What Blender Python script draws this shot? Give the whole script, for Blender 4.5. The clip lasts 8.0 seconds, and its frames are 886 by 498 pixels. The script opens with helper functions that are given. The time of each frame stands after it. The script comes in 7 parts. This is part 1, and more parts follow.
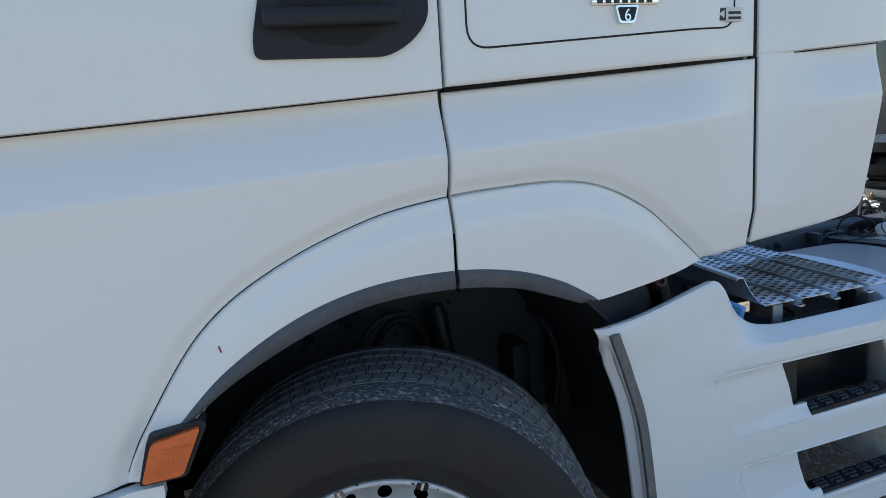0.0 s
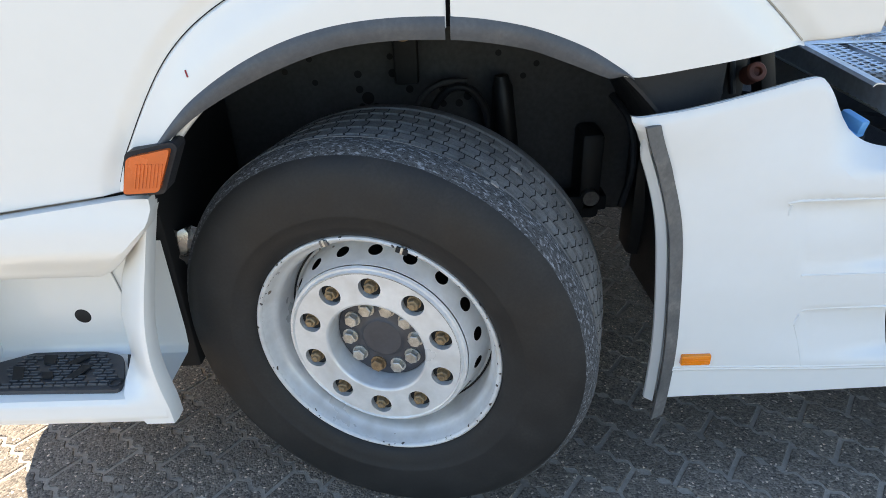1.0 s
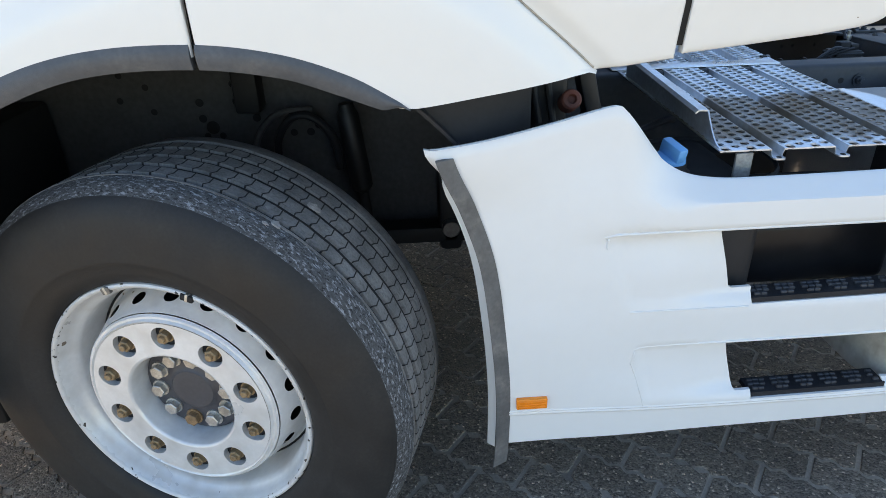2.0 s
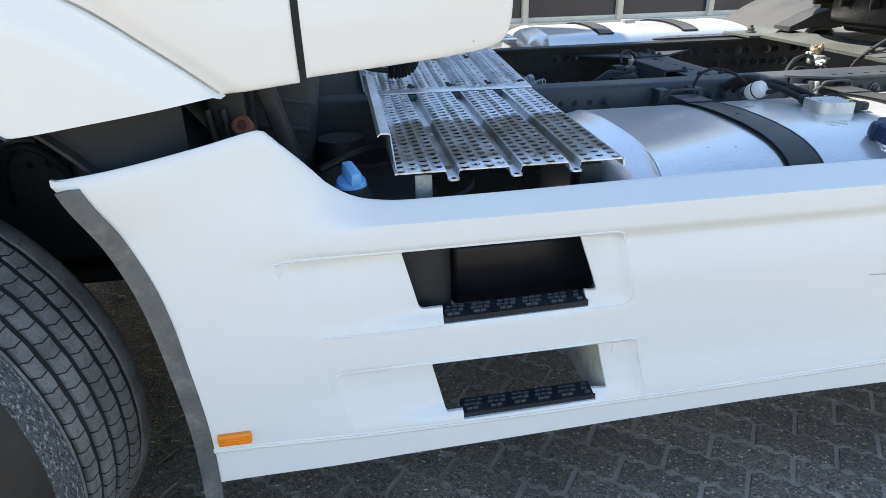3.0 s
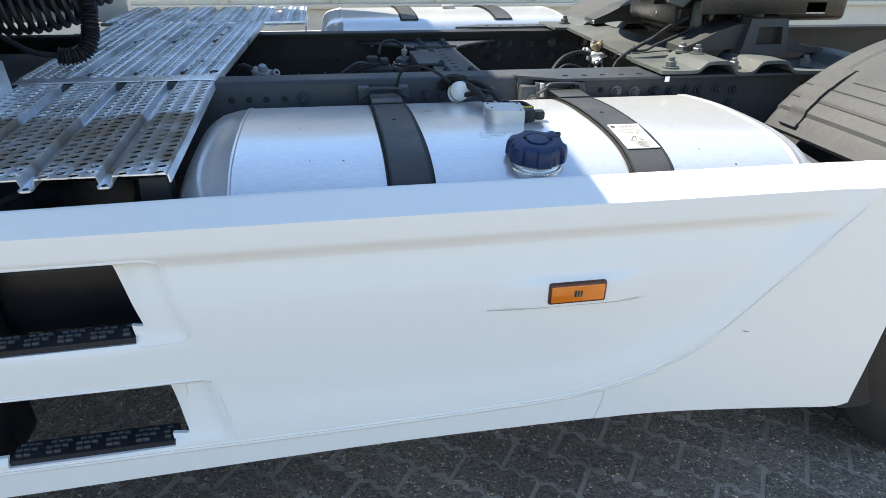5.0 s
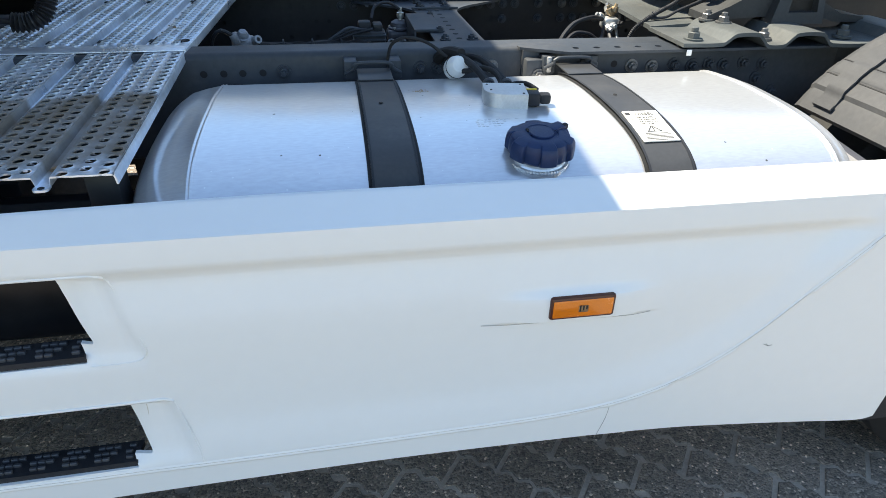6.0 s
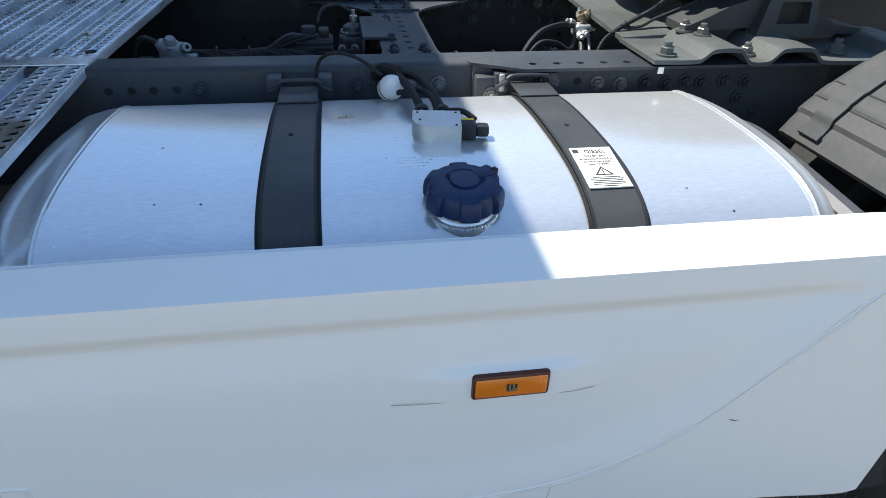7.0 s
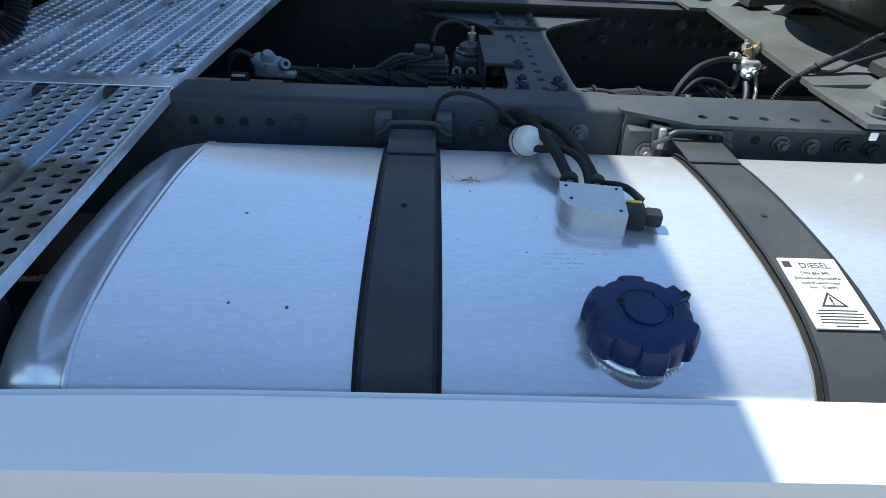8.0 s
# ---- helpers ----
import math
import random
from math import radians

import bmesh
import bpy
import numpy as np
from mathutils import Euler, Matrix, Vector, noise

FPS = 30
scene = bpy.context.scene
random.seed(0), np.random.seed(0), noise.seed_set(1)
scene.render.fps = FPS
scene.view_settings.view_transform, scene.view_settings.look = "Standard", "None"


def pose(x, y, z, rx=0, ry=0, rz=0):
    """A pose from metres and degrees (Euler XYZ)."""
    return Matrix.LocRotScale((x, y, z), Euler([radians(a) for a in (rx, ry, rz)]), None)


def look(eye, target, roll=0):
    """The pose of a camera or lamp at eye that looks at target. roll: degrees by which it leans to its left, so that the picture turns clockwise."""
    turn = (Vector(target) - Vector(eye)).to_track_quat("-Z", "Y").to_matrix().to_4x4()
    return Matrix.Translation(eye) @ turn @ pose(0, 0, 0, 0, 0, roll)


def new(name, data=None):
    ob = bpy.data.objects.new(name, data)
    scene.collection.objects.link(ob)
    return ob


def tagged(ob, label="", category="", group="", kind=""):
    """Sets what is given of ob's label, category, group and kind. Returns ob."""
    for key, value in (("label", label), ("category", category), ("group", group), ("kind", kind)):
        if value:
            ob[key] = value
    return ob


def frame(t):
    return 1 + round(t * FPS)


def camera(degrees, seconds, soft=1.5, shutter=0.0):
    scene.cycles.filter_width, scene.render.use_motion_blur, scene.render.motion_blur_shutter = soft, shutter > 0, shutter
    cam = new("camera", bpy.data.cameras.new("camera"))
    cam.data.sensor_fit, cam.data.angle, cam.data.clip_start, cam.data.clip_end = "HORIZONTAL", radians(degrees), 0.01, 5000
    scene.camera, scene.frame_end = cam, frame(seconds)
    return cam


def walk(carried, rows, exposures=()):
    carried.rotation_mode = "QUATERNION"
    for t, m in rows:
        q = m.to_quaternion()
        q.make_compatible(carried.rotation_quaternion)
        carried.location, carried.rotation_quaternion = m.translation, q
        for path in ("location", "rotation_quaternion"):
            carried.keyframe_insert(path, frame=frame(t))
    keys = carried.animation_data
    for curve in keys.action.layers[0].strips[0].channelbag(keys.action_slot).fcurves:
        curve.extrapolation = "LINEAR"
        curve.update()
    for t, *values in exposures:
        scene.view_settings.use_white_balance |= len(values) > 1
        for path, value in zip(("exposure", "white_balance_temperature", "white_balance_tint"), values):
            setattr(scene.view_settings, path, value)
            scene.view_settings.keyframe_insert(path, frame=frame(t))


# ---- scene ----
cam = camera(70.6, 8.0, soft=0.5)
PATH = [
    (0, (-0.26, 0.27, 1.526), (0.332, 2.143, 1.149), -4.5),
    (0.5, (-0.06, 0.325, 1.45), (0.095, 2.195, 0.756), -3.0),
    (1, (0.128, 0.315, 1.408), (0.103, 2.068, 0.447), -2.2),
    (1.2, (0.18, 0.312, 1.402), (0.134, 2.018, 0.359), -1.9),
    (2.3, (0.632, 0.437, 1.379), (0.766, 2.242, 0.53), -2.0),
    (2.5, (0.745, 0.423, 1.37), (0.918, 2.234, 0.539), -1.9),
    (3, (1.001, 0.383, 1.367), (1.269, 2.177, 0.525), -1.5),
    (3.5, (1.303, 0.424, 1.363), (1.764, 2.158, 0.48), -1.6),
    (4, (1.579, 0.432, 1.367), (2.071, 2.147, 0.464), -1.0),
    (4.5, (1.781, 0.409, 1.371), (2.146, 2.156, 0.469), 0.5),
    (4.7, (1.829, 0.421, 1.368), (2.171, 2.173, 0.467), 0.6),
    (5.8, (1.924, 0.575, 1.378), (2.227, 2.316, 0.442), 1.1),
    (6, (1.936, 0.619, 1.39), (2.234, 2.306, 0.358), 1.1),
    (6.5, (2.031, 0.727, 1.403), (2.329, 2.365, 0.294), 1.0),
    (7, (2.121, 0.806, 1.409), (2.406, 2.473, 0.341), 1.6),
    (7.5, (2.139, 0.889, 1.397), (2.426, 2.567, 0.347), 1.8),
    (8, (2.054, 1.12, 1.407), (2.114, 2.796, 0.318), 2.7),
]

EXPO = [(0.0, 0.54, 6100, 5), (0.5, 1.04, 6500, 6), (1.0, 1.48, 7000, 7), (2.5, 1.53, 7100, 7), (3.0, 1.53, 7100, 7), (3.5, 1.53, 7100, 7), (4.0, 1.39, 6900, 6),
        (4.5, 1.33, 6900, 6), (6.0, 1.36, 7000, 5), (6.5, 1.22, 6800, 5), (7.0, 0.88, 6450, 5), (7.5, 0.72, 6100, 5), (8.0, 0.89, 6100, 2)]
walk(cam, [(t, look(eye, target, roll)) for t, eye, target, roll in PATH], EXPO)

# ---- light: clear midday sky, sun high and ahead of the truck ----
SUN = Vector((-0.48, 0.33, 1.0)).normalized()
world = bpy.data.worlds.new("sky")
scene.world = world
world.use_nodes = True
wn = world.node_tree
sky = wn.nodes.new("ShaderNodeTexSky")
sky.sky_type, sky.sun_disc = "NISHITA", False
sky.dust_density, sky.ozone_density = 0.05, 1.3
sky.sun_elevation = math.asin(SUN.z)
sky.sun_rotation = math.atan2(SUN.x, SUN.y)
wn.links.new(sky.outputs[0], wn.nodes["Background"].inputs[0])
wn.nodes["Background"].inputs[1].default_value = 0.13
sun = new("sun", bpy.data.lights.new("sun", "SUN"))
sun.data.energy, sun.data.angle, sun.data.color = 5.0, radians(0.53), (1.0, 0.93, 0.83)
sun.matrix_basis = look(SUN * 30, (0, 0, 0))


# ---- materials ----
def mat(name, color, rough=0.5, metal=0.0, vary=0.12, grain=(3.0, 60.0), bump=0.0, bump_scale=300.0,
        tint=None, tint_amount=0.0, rough_vary=0.1, coat=0.0, stretch=(1, 1, 1), per_object=0.0):
    """A procedural surface: two scales of value change, a tint in patches, and fine relief."""
    m = bpy.data.materials.new(name)
    m.use_nodes = True
    nt = m.node_tree
    n, link = nt.nodes, nt.links
    p = n["Principled BSDF"]
    p.inputs["Metallic"].default_value = metal
    p.inputs["Coat Weight"].default_value = coat
    geo = n.new("ShaderNodeNewGeometry")
    mp = n.new("ShaderNodeMapping")
    mp.inputs["Scale"].default_value = stretch
    link.new(geo.outputs["Position"], mp.inputs["Vector"])

    def tex(scale, detail=4.0):
        t = n.new("ShaderNodeTexNoise")
        t.inputs["Scale"].default_value, t.inputs["Detail"].default_value = scale, detail
        link.new(mp.outputs[0], t.inputs["Vector"])
        return t.outputs["Fac"]

    def ramp(src, a, b, lo, hi):
        r = n.new("ShaderNodeMapRange")
        r.inputs[1].default_value, r.inputs[2].default_value = a, b
        r.inputs[3].default_value, r.inputs[4].default_value = lo, hi
        link.new(src, r.inputs[0])
        return r.outputs[0]

    def times(a, b):
        x = n.new("ShaderNodeMath")
        x.operation = "MULTIPLY"
        link.new(a, x.inputs[0]), link.new(b, x.inputs[1])
        return x.outputs[0]

    coarse, fine = tex(grain[0]), tex(grain[1])
    value = times(ramp(coarse, 0.3, 0.7, 1 - vary, 1 + vary), ramp(fine, 0.3, 0.7, 1 - vary * 0.6, 1 + vary * 0.6))
    if per_object:
        info = n.new("ShaderNodeObjectInfo")
        value = times(value, ramp(info.outputs["Random"], 0, 1, 1 - per_object, 1 + per_object))
    hsv = n.new("ShaderNodeHueSaturation")
    link.new(value, hsv.inputs["Value"])
    if tint:
        mix = n.new("ShaderNodeMix")
        mix.data_type = "RGBA"
        mix.inputs[6].default_value, mix.inputs[7].default_value = (*color, 1), (*tint, 1)
        patch = times(ramp(tex(grain[0] * 1.7, 6), 0.45, 0.75, 0, 1), ramp(tex(grain[1] * 0.5, 5), 0.3, 0.7, 0.2, tint_amount * 2))
        link.new(patch, mix.inputs[0])
        link.new(mix.outputs[2], hsv.inputs["Color"])
    else:
        hsv.inputs["Color"].default_value = (*color, 1)
    link.new(hsv.outputs[0], p.inputs["Base Color"])
    link.new(ramp(coarse, 0.3, 0.7, max(0.02, rough - rough_vary), min(1, rough + rough_vary)), p.inputs["Roughness"])
    if bump:
        b = n.new("ShaderNodeBump")
        b.inputs["Strength"].default_value, b.inputs["Distance"].default_value = bump, 0.002
        link.new(tex(bump_scale, 3), b.inputs["Height"])
        link.new(b.outputs[0], p.inputs["Normal"])
    return m


WHITE = mat("white_paint", (0.77, 0.775, 0.765), 0.32, vary=0.010, grain=(1.3, 25), coat=0.3, rough_vary=0.0)
WHITE_SKIRT = mat("white_plastic_paint", (0.738, 0.748, 0.752), 0.40, vary=0.012, grain=(1.0, 30), rough_vary=0.0)
DIRT = mat("dirt_line", (0.40, 0.36, 0.30), 0.8, vary=0.3, grain=(12, 90))
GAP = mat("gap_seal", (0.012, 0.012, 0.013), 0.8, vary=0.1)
TREAD_TOP = mat("greyed_step_ribs", (0.075, 0.077, 0.082), 0.55, vary=0.2, grain=(30, 200))
RIBS = mat("worn_rib_tops", (0.045, 0.048, 0.056), 0.5, vary=0.2, grain=(30, 200))
HOSE = mat("black_hose", (0.013, 0.013, 0.015), 0.5, vary=0.15, grain=(8, 90))
PLASTIC = mat("dark_plastic", (0.020, 0.0215, 0.026), 0.55, vary=0.15, grain=(6, 90), bump=0.25, bump_scale=900)
TRIM = mat("grey_arch_trim", (0.064, 0.072, 0.085), 0.50, vary=0.14, grain=(7, 120), bump=0.2, bump_scale=700, tint=(0.16, 0.16, 0.16), tint_amount=0.25)
STRIP = mat("worn_rubber_strip", (0.105, 0.106, 0.108), 0.5, vary=0.2, grain=(14, 120), bump=0.2, bump_scale=400, tint=(0.20, 0.19, 0.18), tint_amount=0.5)
GUARD = mat("faded_black_plastic", (0.056, 0.057, 0.060), 0.6, vary=0.14, grain=(5, 90), bump=0.10, bump_scale=500, tint=(0.075, 0.072, 0.068), tint_amount=0.3)
RUBBER = mat("tyre_rubber", (0.0172, 0.0172, 0.0178), 0.62, vary=0.2, grain=(9, 160), bump=0.12, bump_scale=500, tint=(0.031, 0.030, 0.029), tint_amount=0.3)
TREAD = mat("worn_tread", (0.165, 0.165, 0.166), 0.85, vary=0.3, grain=(14, 220), bump=0.8, bump_scale=260, tint=(0.15, 0.15, 0.15), tint_amount=0.35)
SHOULDER = mat("scuffed_shoulder", (0.060, 0.063, 0.068), 0.9, vary=0.35, grain=(60, 320), bump=1.0, bump_scale=220)
RIM = mat("silver_rim_paint", (0.70, 0.71, 0.72), 0.36, metal=0.25, vary=0.06, grain=(9, 90), tint=(0.36, 0.33, 0.29), tint_amount=0.25)
RUST = mat("rusty_steel", (0.30, 0.20, 0.11), 0.6, metal=0.5, vary=0.3, grain=(40, 200), bump=0.3)
BRASS = mat("yellowed_nut", (0.30, 0.22, 0.13), 0.5, metal=0.5, vary=0.3, grain=(60, 300))
STEEL = mat("zinc_bolt", (0.50, 0.49, 0.46), 0.40, metal=0.8, vary=0.25, grain=(60, 300))
ZINC = mat("dull_zinc", (0.17, 0.17, 0.17), 0.42, metal=0.6, vary=0.25, grain=(60, 300))
HUB = mat("hub_grey", (0.075, 0.075, 0.085), 0.5, metal=0.3, vary=0.12, grain=(20, 120))
ALU = mat("brushed_aluminium", (0.78, 0.79, 0.81), 0.42, metal=0.40, vary=0.10, grain=(1.6, 240), bump=0.05, bump_scale=420, stretch=(0.25, 1, 1), rough_vary=0.06)
ALU_DARK = mat("oxidised_casting", (0.34, 0.34, 0.34), 0.55, metal=0.5, vary=0.3, grain=(25, 150), tint=(0.10, 0.09, 0.08), tint_amount=0.6, bump=0.3)
PALE_CAST = mat("weathered_casting", (0.26, 0.27, 0.29), 0.5, metal=0.4, vary=0.25, grain=(25, 200), bump=0.3, bump_scale=200)
ALU_CAST = mat("cast_aluminium", (0.62, 0.62, 0.61), 0.45, metal=0.7, vary=0.1, grain=(15, 200), bump=0.15, bump_scale=800)
GALV = mat("galvanised_sheet", (0.68, 0.74, 0.82), 0.34, metal=0.72, vary=0.16, grain=(6, 80), bump=0.15, bump_scale=300, tint=(0.33, 0.31, 0.28), tint_amount=0.25)
GALV_DIRTY = mat("dirty_galvanised_sheet", (0.42, 0.36, 0.29), 0.55, metal=0.35, vary=0.25, grain=(9, 90), bump=0.25, bump_scale=250, tint=(0.17, 0.13, 0.09), tint_amount=0.6)
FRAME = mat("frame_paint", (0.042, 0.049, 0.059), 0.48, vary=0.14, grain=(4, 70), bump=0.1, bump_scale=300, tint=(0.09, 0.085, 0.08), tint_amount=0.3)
# frame paint copied darker, with the shade of the inner parts put in
FRAME_IN = mat("frame_paint_dusty_shaded", (0.009, 0.010, 0.0125), 0.6, vary=0.2, grain=(5, 60), tint=(0.035, 0.032, 0.03), tint_amount=0.3)
FW = mat("fifth_wheel_grey", (0.085, 0.092, 0.092), 0.5, vary=0.15, grain=(5, 80), bump=0.2, tint=(0.12, 0.117, 0.11), tint_amount=0.3)
# casting colour darkened for the shade below the coupling plate
DARK_CAST = mat("shade_darkened_casting", (0.030, 0.032, 0.034), 0.55, vary=0.2, grain=(8, 90), bump=0.3, bump_scale=150)
GREASE = mat("greasy_black", (0.018, 0.017, 0.016), 0.35, vary=0.3, grain=(10, 80), bump=0.4, bump_scale=120)
STRAP = mat("strap_paint", (0.048, 0.050, 0.054), 0.42, vary=0.1, grain=(5, 120), tint=(0.10, 0.095, 0.09), tint_amount=0.25)
CAPMAT = mat("fuel_cap_plastic", (0.009, 0.023, 0.075), 0.42, vary=0.12, grain=(20, 150), bump=0.15, bump_scale=600)
BLUE = mat("blue_plastic", (0.13, 0.38, 0.75), 0.42, vary=0.06, grain=(20, 100))
AMBER = mat("amber_lens", (0.66, 0.17, 0.004), 0.18, vary=0.08, grain=(30, 300), coat=0.6)
AMBER_SMALL = mat("bright_amber_reflector", (0.90, 0.25, 0.006), 0.2, vary=0.08, grain=(30, 300), coat=0.6)
INDIC = mat("orange_lens", (0.62, 0.12, 0.018), 0.2, vary=0.08, grain=(30, 300), coat=0.6)
CHROME = mat("chrome", (0.75, 0.76, 0.77), 0.12, metal=1.0, vary=0.03)
WHITEPLASTIC = mat("white_plastic", (0.72, 0.72, 0.70), 0.45, vary=0.05, grain=(20, 120))
PAPER = mat("label_white", (0.66, 0.65, 0.62), 0.5, vary=0.03, grain=(20, 150))
INK = mat("label_ink", (0.03, 0.03, 0.03), 0.6, vary=0.05)
RED = mat("red_oxide_plug", (0.13, 0.042, 0.030), 0.65, vary=0.25, grain=(40, 200))
CREAM = mat("cream_metal_cladding", (0.62, 0.58, 0.50), 0.55, vary=0.05, grain=(1, 20), tint=(0.45, 0.41, 0.35), tint_amount=0.2)
PANE = mat("dark_glass", (0.03, 0.035, 0.045), 0.08, vary=0.1)
LENS_EDGE = mat("dark_red_lens_edge", (0.06, 0.012, 0.006), 0.4, vary=0.1)
DIRTY_WHITE = mat("dirty_white_plastic", (0.55, 0.53, 0.48), 0.6, vary=0.12, grain=(12, 90), tint=(0.30, 0.26, 0.21), tint_amount=0.6)
# unseen wall; its colour is toned for the reflection in the tank
CAB_BACK = mat("cab_back_reflection_tone", (0.17, 0.195, 0.235), 0.35, vary=0.06, grain=(2, 30))
FOIL = mat("crumpled_foil", (0.45, 0.44, 0.43), 0.3, metal=0.8, vary=0.2, grain=(30, 200))
YELLOW = mat("yellow_plastic", (0.75, 0.55, 0.03), 0.5, vary=0.05)
MARK = mat("red_scuff", (0.28, 0.02, 0.03), 0.5, vary=0.1)
YARD = mat("worn_far_paving", (0.26, 0.22, 0.18), 0.9, vary=0.25, grain=(0.6, 30), bump=0.5, bump_scale=40, tint=(0.20, 0.18, 0.15), tint_amount=0.4)
WELL = mat("road_dusty_castings", (0.058, 0.057, 0.060), 0.7, vary=0.3, grain=(6, 80), bump=0.4, bump_scale=60)
SCUFF = mat("pale_rubber_tear", (0.30, 0.29, 0.28), 0.8, vary=0.3, grain=(60, 300))
DUSTY = mat("dusty_frame_plate", (0.060, 0.060, 0.063), 0.75, vary=0.25, grain=(4, 70), bump=0.2)
GLOSS = mat("glossy_black_cover", (0.009, 0.0098, 0.013), 0.36, vary=0.2, grain=(5, 60), tint=(0.03, 0.03, 0.03), tint_amount=0.2)
LINE = mat("dusty_joint", (0.40, 0.39, 0.38), 0.85)
# grey for painted crease shade on the skirt and for its tail joint
SOFT_LINE = mat("crease_shade_and_joint", (0.44, 0.44, 0.43), 0.8)
JOINT = mat("joint_sand", (0.43, 0.365, 0.30), 0.95, vary=0.25, grain=(5, 120), bump=0.6, bump_scale=200)


def paver_material():
    """Concrete with exposed stone chips: dark matrix, pale and dark specks, worn patches."""
    m = mat("exposed_aggregate_paver", (0.245, 0.200, 0.165), 0.9, vary=0.20, grain=(1.6, 45), bump=0.0,
            tint=(0.28, 0.23, 0.18), tint_amount=0.4, per_object=0.14)
    nt = m.node_tree
    n, link = nt.nodes, nt.links
    p = n["Principled BSDF"]
    geo = n.new("ShaderNodeNewGeometry")
    v = n.new("ShaderNodeTexVoronoi")
    v.inputs["Scale"].default_value = 170
    link.new(geo.outputs["Position"], v.inputs["Vector"])
    sep = n.new("ShaderNodeSeparateColor")
    link.new(v.outputs["Color"], sep.inputs[0])
    r = n.new("ShaderNodeValToRGB")
    r.color_ramp.elements[0].position, r.color_ramp.elements[0].color = 0.0, (0.40, 0.40, 0.41, 1)
    r.color_ramp.elements[1].position, r.color_ramp.elements[1].color = 1.0, (3.4, 3.3, 3.1, 1)
    for pos, c in ((0.28, 0.68), (0.60, 0.92), (0.90, 1.10), (0.97, 1.6)):
        e = r.color_ramp.elements.new(pos)
        e.color = (c, c, c * 0.98, 1)
    link.new(sep.outputs[0], r.inputs[0])
    mul = n.new("ShaderNodeMix")
    mul.data_type, mul.blend_type = "RGBA", "MULTIPLY"
    mul.inputs[0].default_value = 1.0
    hsv = p.inputs["Base Color"].links[0].from_socket
    link.new(hsv, mul.inputs[6]), link.new(r.outputs[0], mul.inputs[7])
    link.new(mul.outputs[2], p.inputs["Base Color"])
    b = n.new("ShaderNodeBump")
    b.inputs["Strength"].default_value, b.inputs["Distance"].default_value = 0.9, 0.003
    link.new(v.outputs["Distance"], b.inputs["Height"])
    b.invert = True
    link.new(b.outputs[0], p.inputs["Normal"])
    return m


PAVER = paver_material()

for m_, level in ((GUARD, 0.3), (FW, 0.25), (FRAME, 0.30), (STRAP, 0.22), (CAPMAT, 0.3), (GLOSS, 0.25), (PLASTIC, 0.3), (RUBBER, 0.35)):
    m_.node_tree.nodes["Principled BSDF"].inputs["Specular IOR Level"].default_value = level


def speckle(m, color, scale, share, size, coord_stretch=(1, 1, 1), rough=None):
    """Adds scattered specks of a second colour: a share of the cells carries a dot of uneven size."""
    nt = m.node_tree
    n, link = nt.nodes, nt.links
    p = n["Principled BSDF"]
    geo, mp = n.new("ShaderNodeNewGeometry"), n.new("ShaderNodeMapping")
    mp.inputs["Scale"].default_value = coord_stretch
    link.new(geo.outputs["Position"], mp.inputs["Vector"])
    wob = n.new("ShaderNodeTexNoise")
    wob.inputs["Scale"].default_value = scale * 2.5
    link.new(mp.outputs[0], wob.inputs["Vector"])
    add = n.new("ShaderNodeMix")
    add.data_type = "VECTOR"
    add.inputs[0].default_value = 0.25 / scale
    link.new(mp.outputs[0], add.inputs[4]), link.new(wob.outputs["Color"], add.inputs[5])
    v = n.new("ShaderNodeTexVoronoi")
    v.inputs["Scale"].default_value = scale
    link.new(add.outputs[1], v.inputs["Vector"])
    sep = n.new("ShaderNodeSeparateColor")
    link.new(v.outputs["Color"], sep.inputs[0])
    pick = n.new("ShaderNodeMath")
    pick.operation = "LESS_THAN"
    pick.inputs[1].default_value = share
    link.new(sep.outputs[0], pick.inputs[0])
    limit = n.new("ShaderNodeMath")
    limit.operation = "MULTIPLY"
    limit.inputs[1].default_value = size
    link.new(sep.outputs[1], limit.inputs[0])
    dot = n.new("ShaderNodeMath")
    dot.operation = "LESS_THAN"
    link.new(v.outputs["Distance"], dot.inputs[0]), link.new(limit.outputs[0], dot.inputs[1])
    both = n.new("ShaderNodeMath")
    both.operation = "MULTIPLY"
    link.new(pick.outputs[0], both.inputs[0]), link.new(dot.outputs[0], both.inputs[1])
    mix = n.new("ShaderNodeMix")
    mix.data_type = "RGBA"
    link.new(both.outputs[0], mix.inputs[0])
    link.new(p.inputs["Base Color"].links[0].from_socket, mix.inputs[6])
    mix.inputs[7].default_value = (*color, 1)
    link.new(mix.outputs[2], p.inputs["Base Color"])
    return m


LIP = speckle(mat("chipped_rim_lip", (0.62, 0.63, 0.64), 0.4, metal=0.1, vary=0.06, grain=(9, 90), tint=(0.30, 0.25, 0.2), tint_amount=0.3), (0.035, 0.03, 0.028), 140, 0.14, 0.75)
speckle(RIM, (0.16, 0.13, 0.10), 70, 0.012, 0.5)
speckle(ALU, (0.12, 0.10, 0.09), 45, 0.06, 0.13)
speckle(ALU, (0.93, 0.93, 0.92), 110, 0.07, 0.22)
speckle(WHITE, (0.25, 0.22, 0.19), 14, 0.035, 0.035)
speckle(WHITE_SKIRT, (0.30, 0.27, 0.24), 12, 0.03, 0.03)
speckle(TREAD, (0.22, 0.22, 0.22), 60, 0.04, 0.5)
speckle(STRAP, (0.10, 0.095, 0.09), 160, 0.03, 0.2)
speckle(GALV, (0.25, 0.17, 0.10), 30, 0.02, 0.4)
speckle(GALV_DIRTY, (0.20, 0.09, 0.04), 45, 0.08, 0.5)


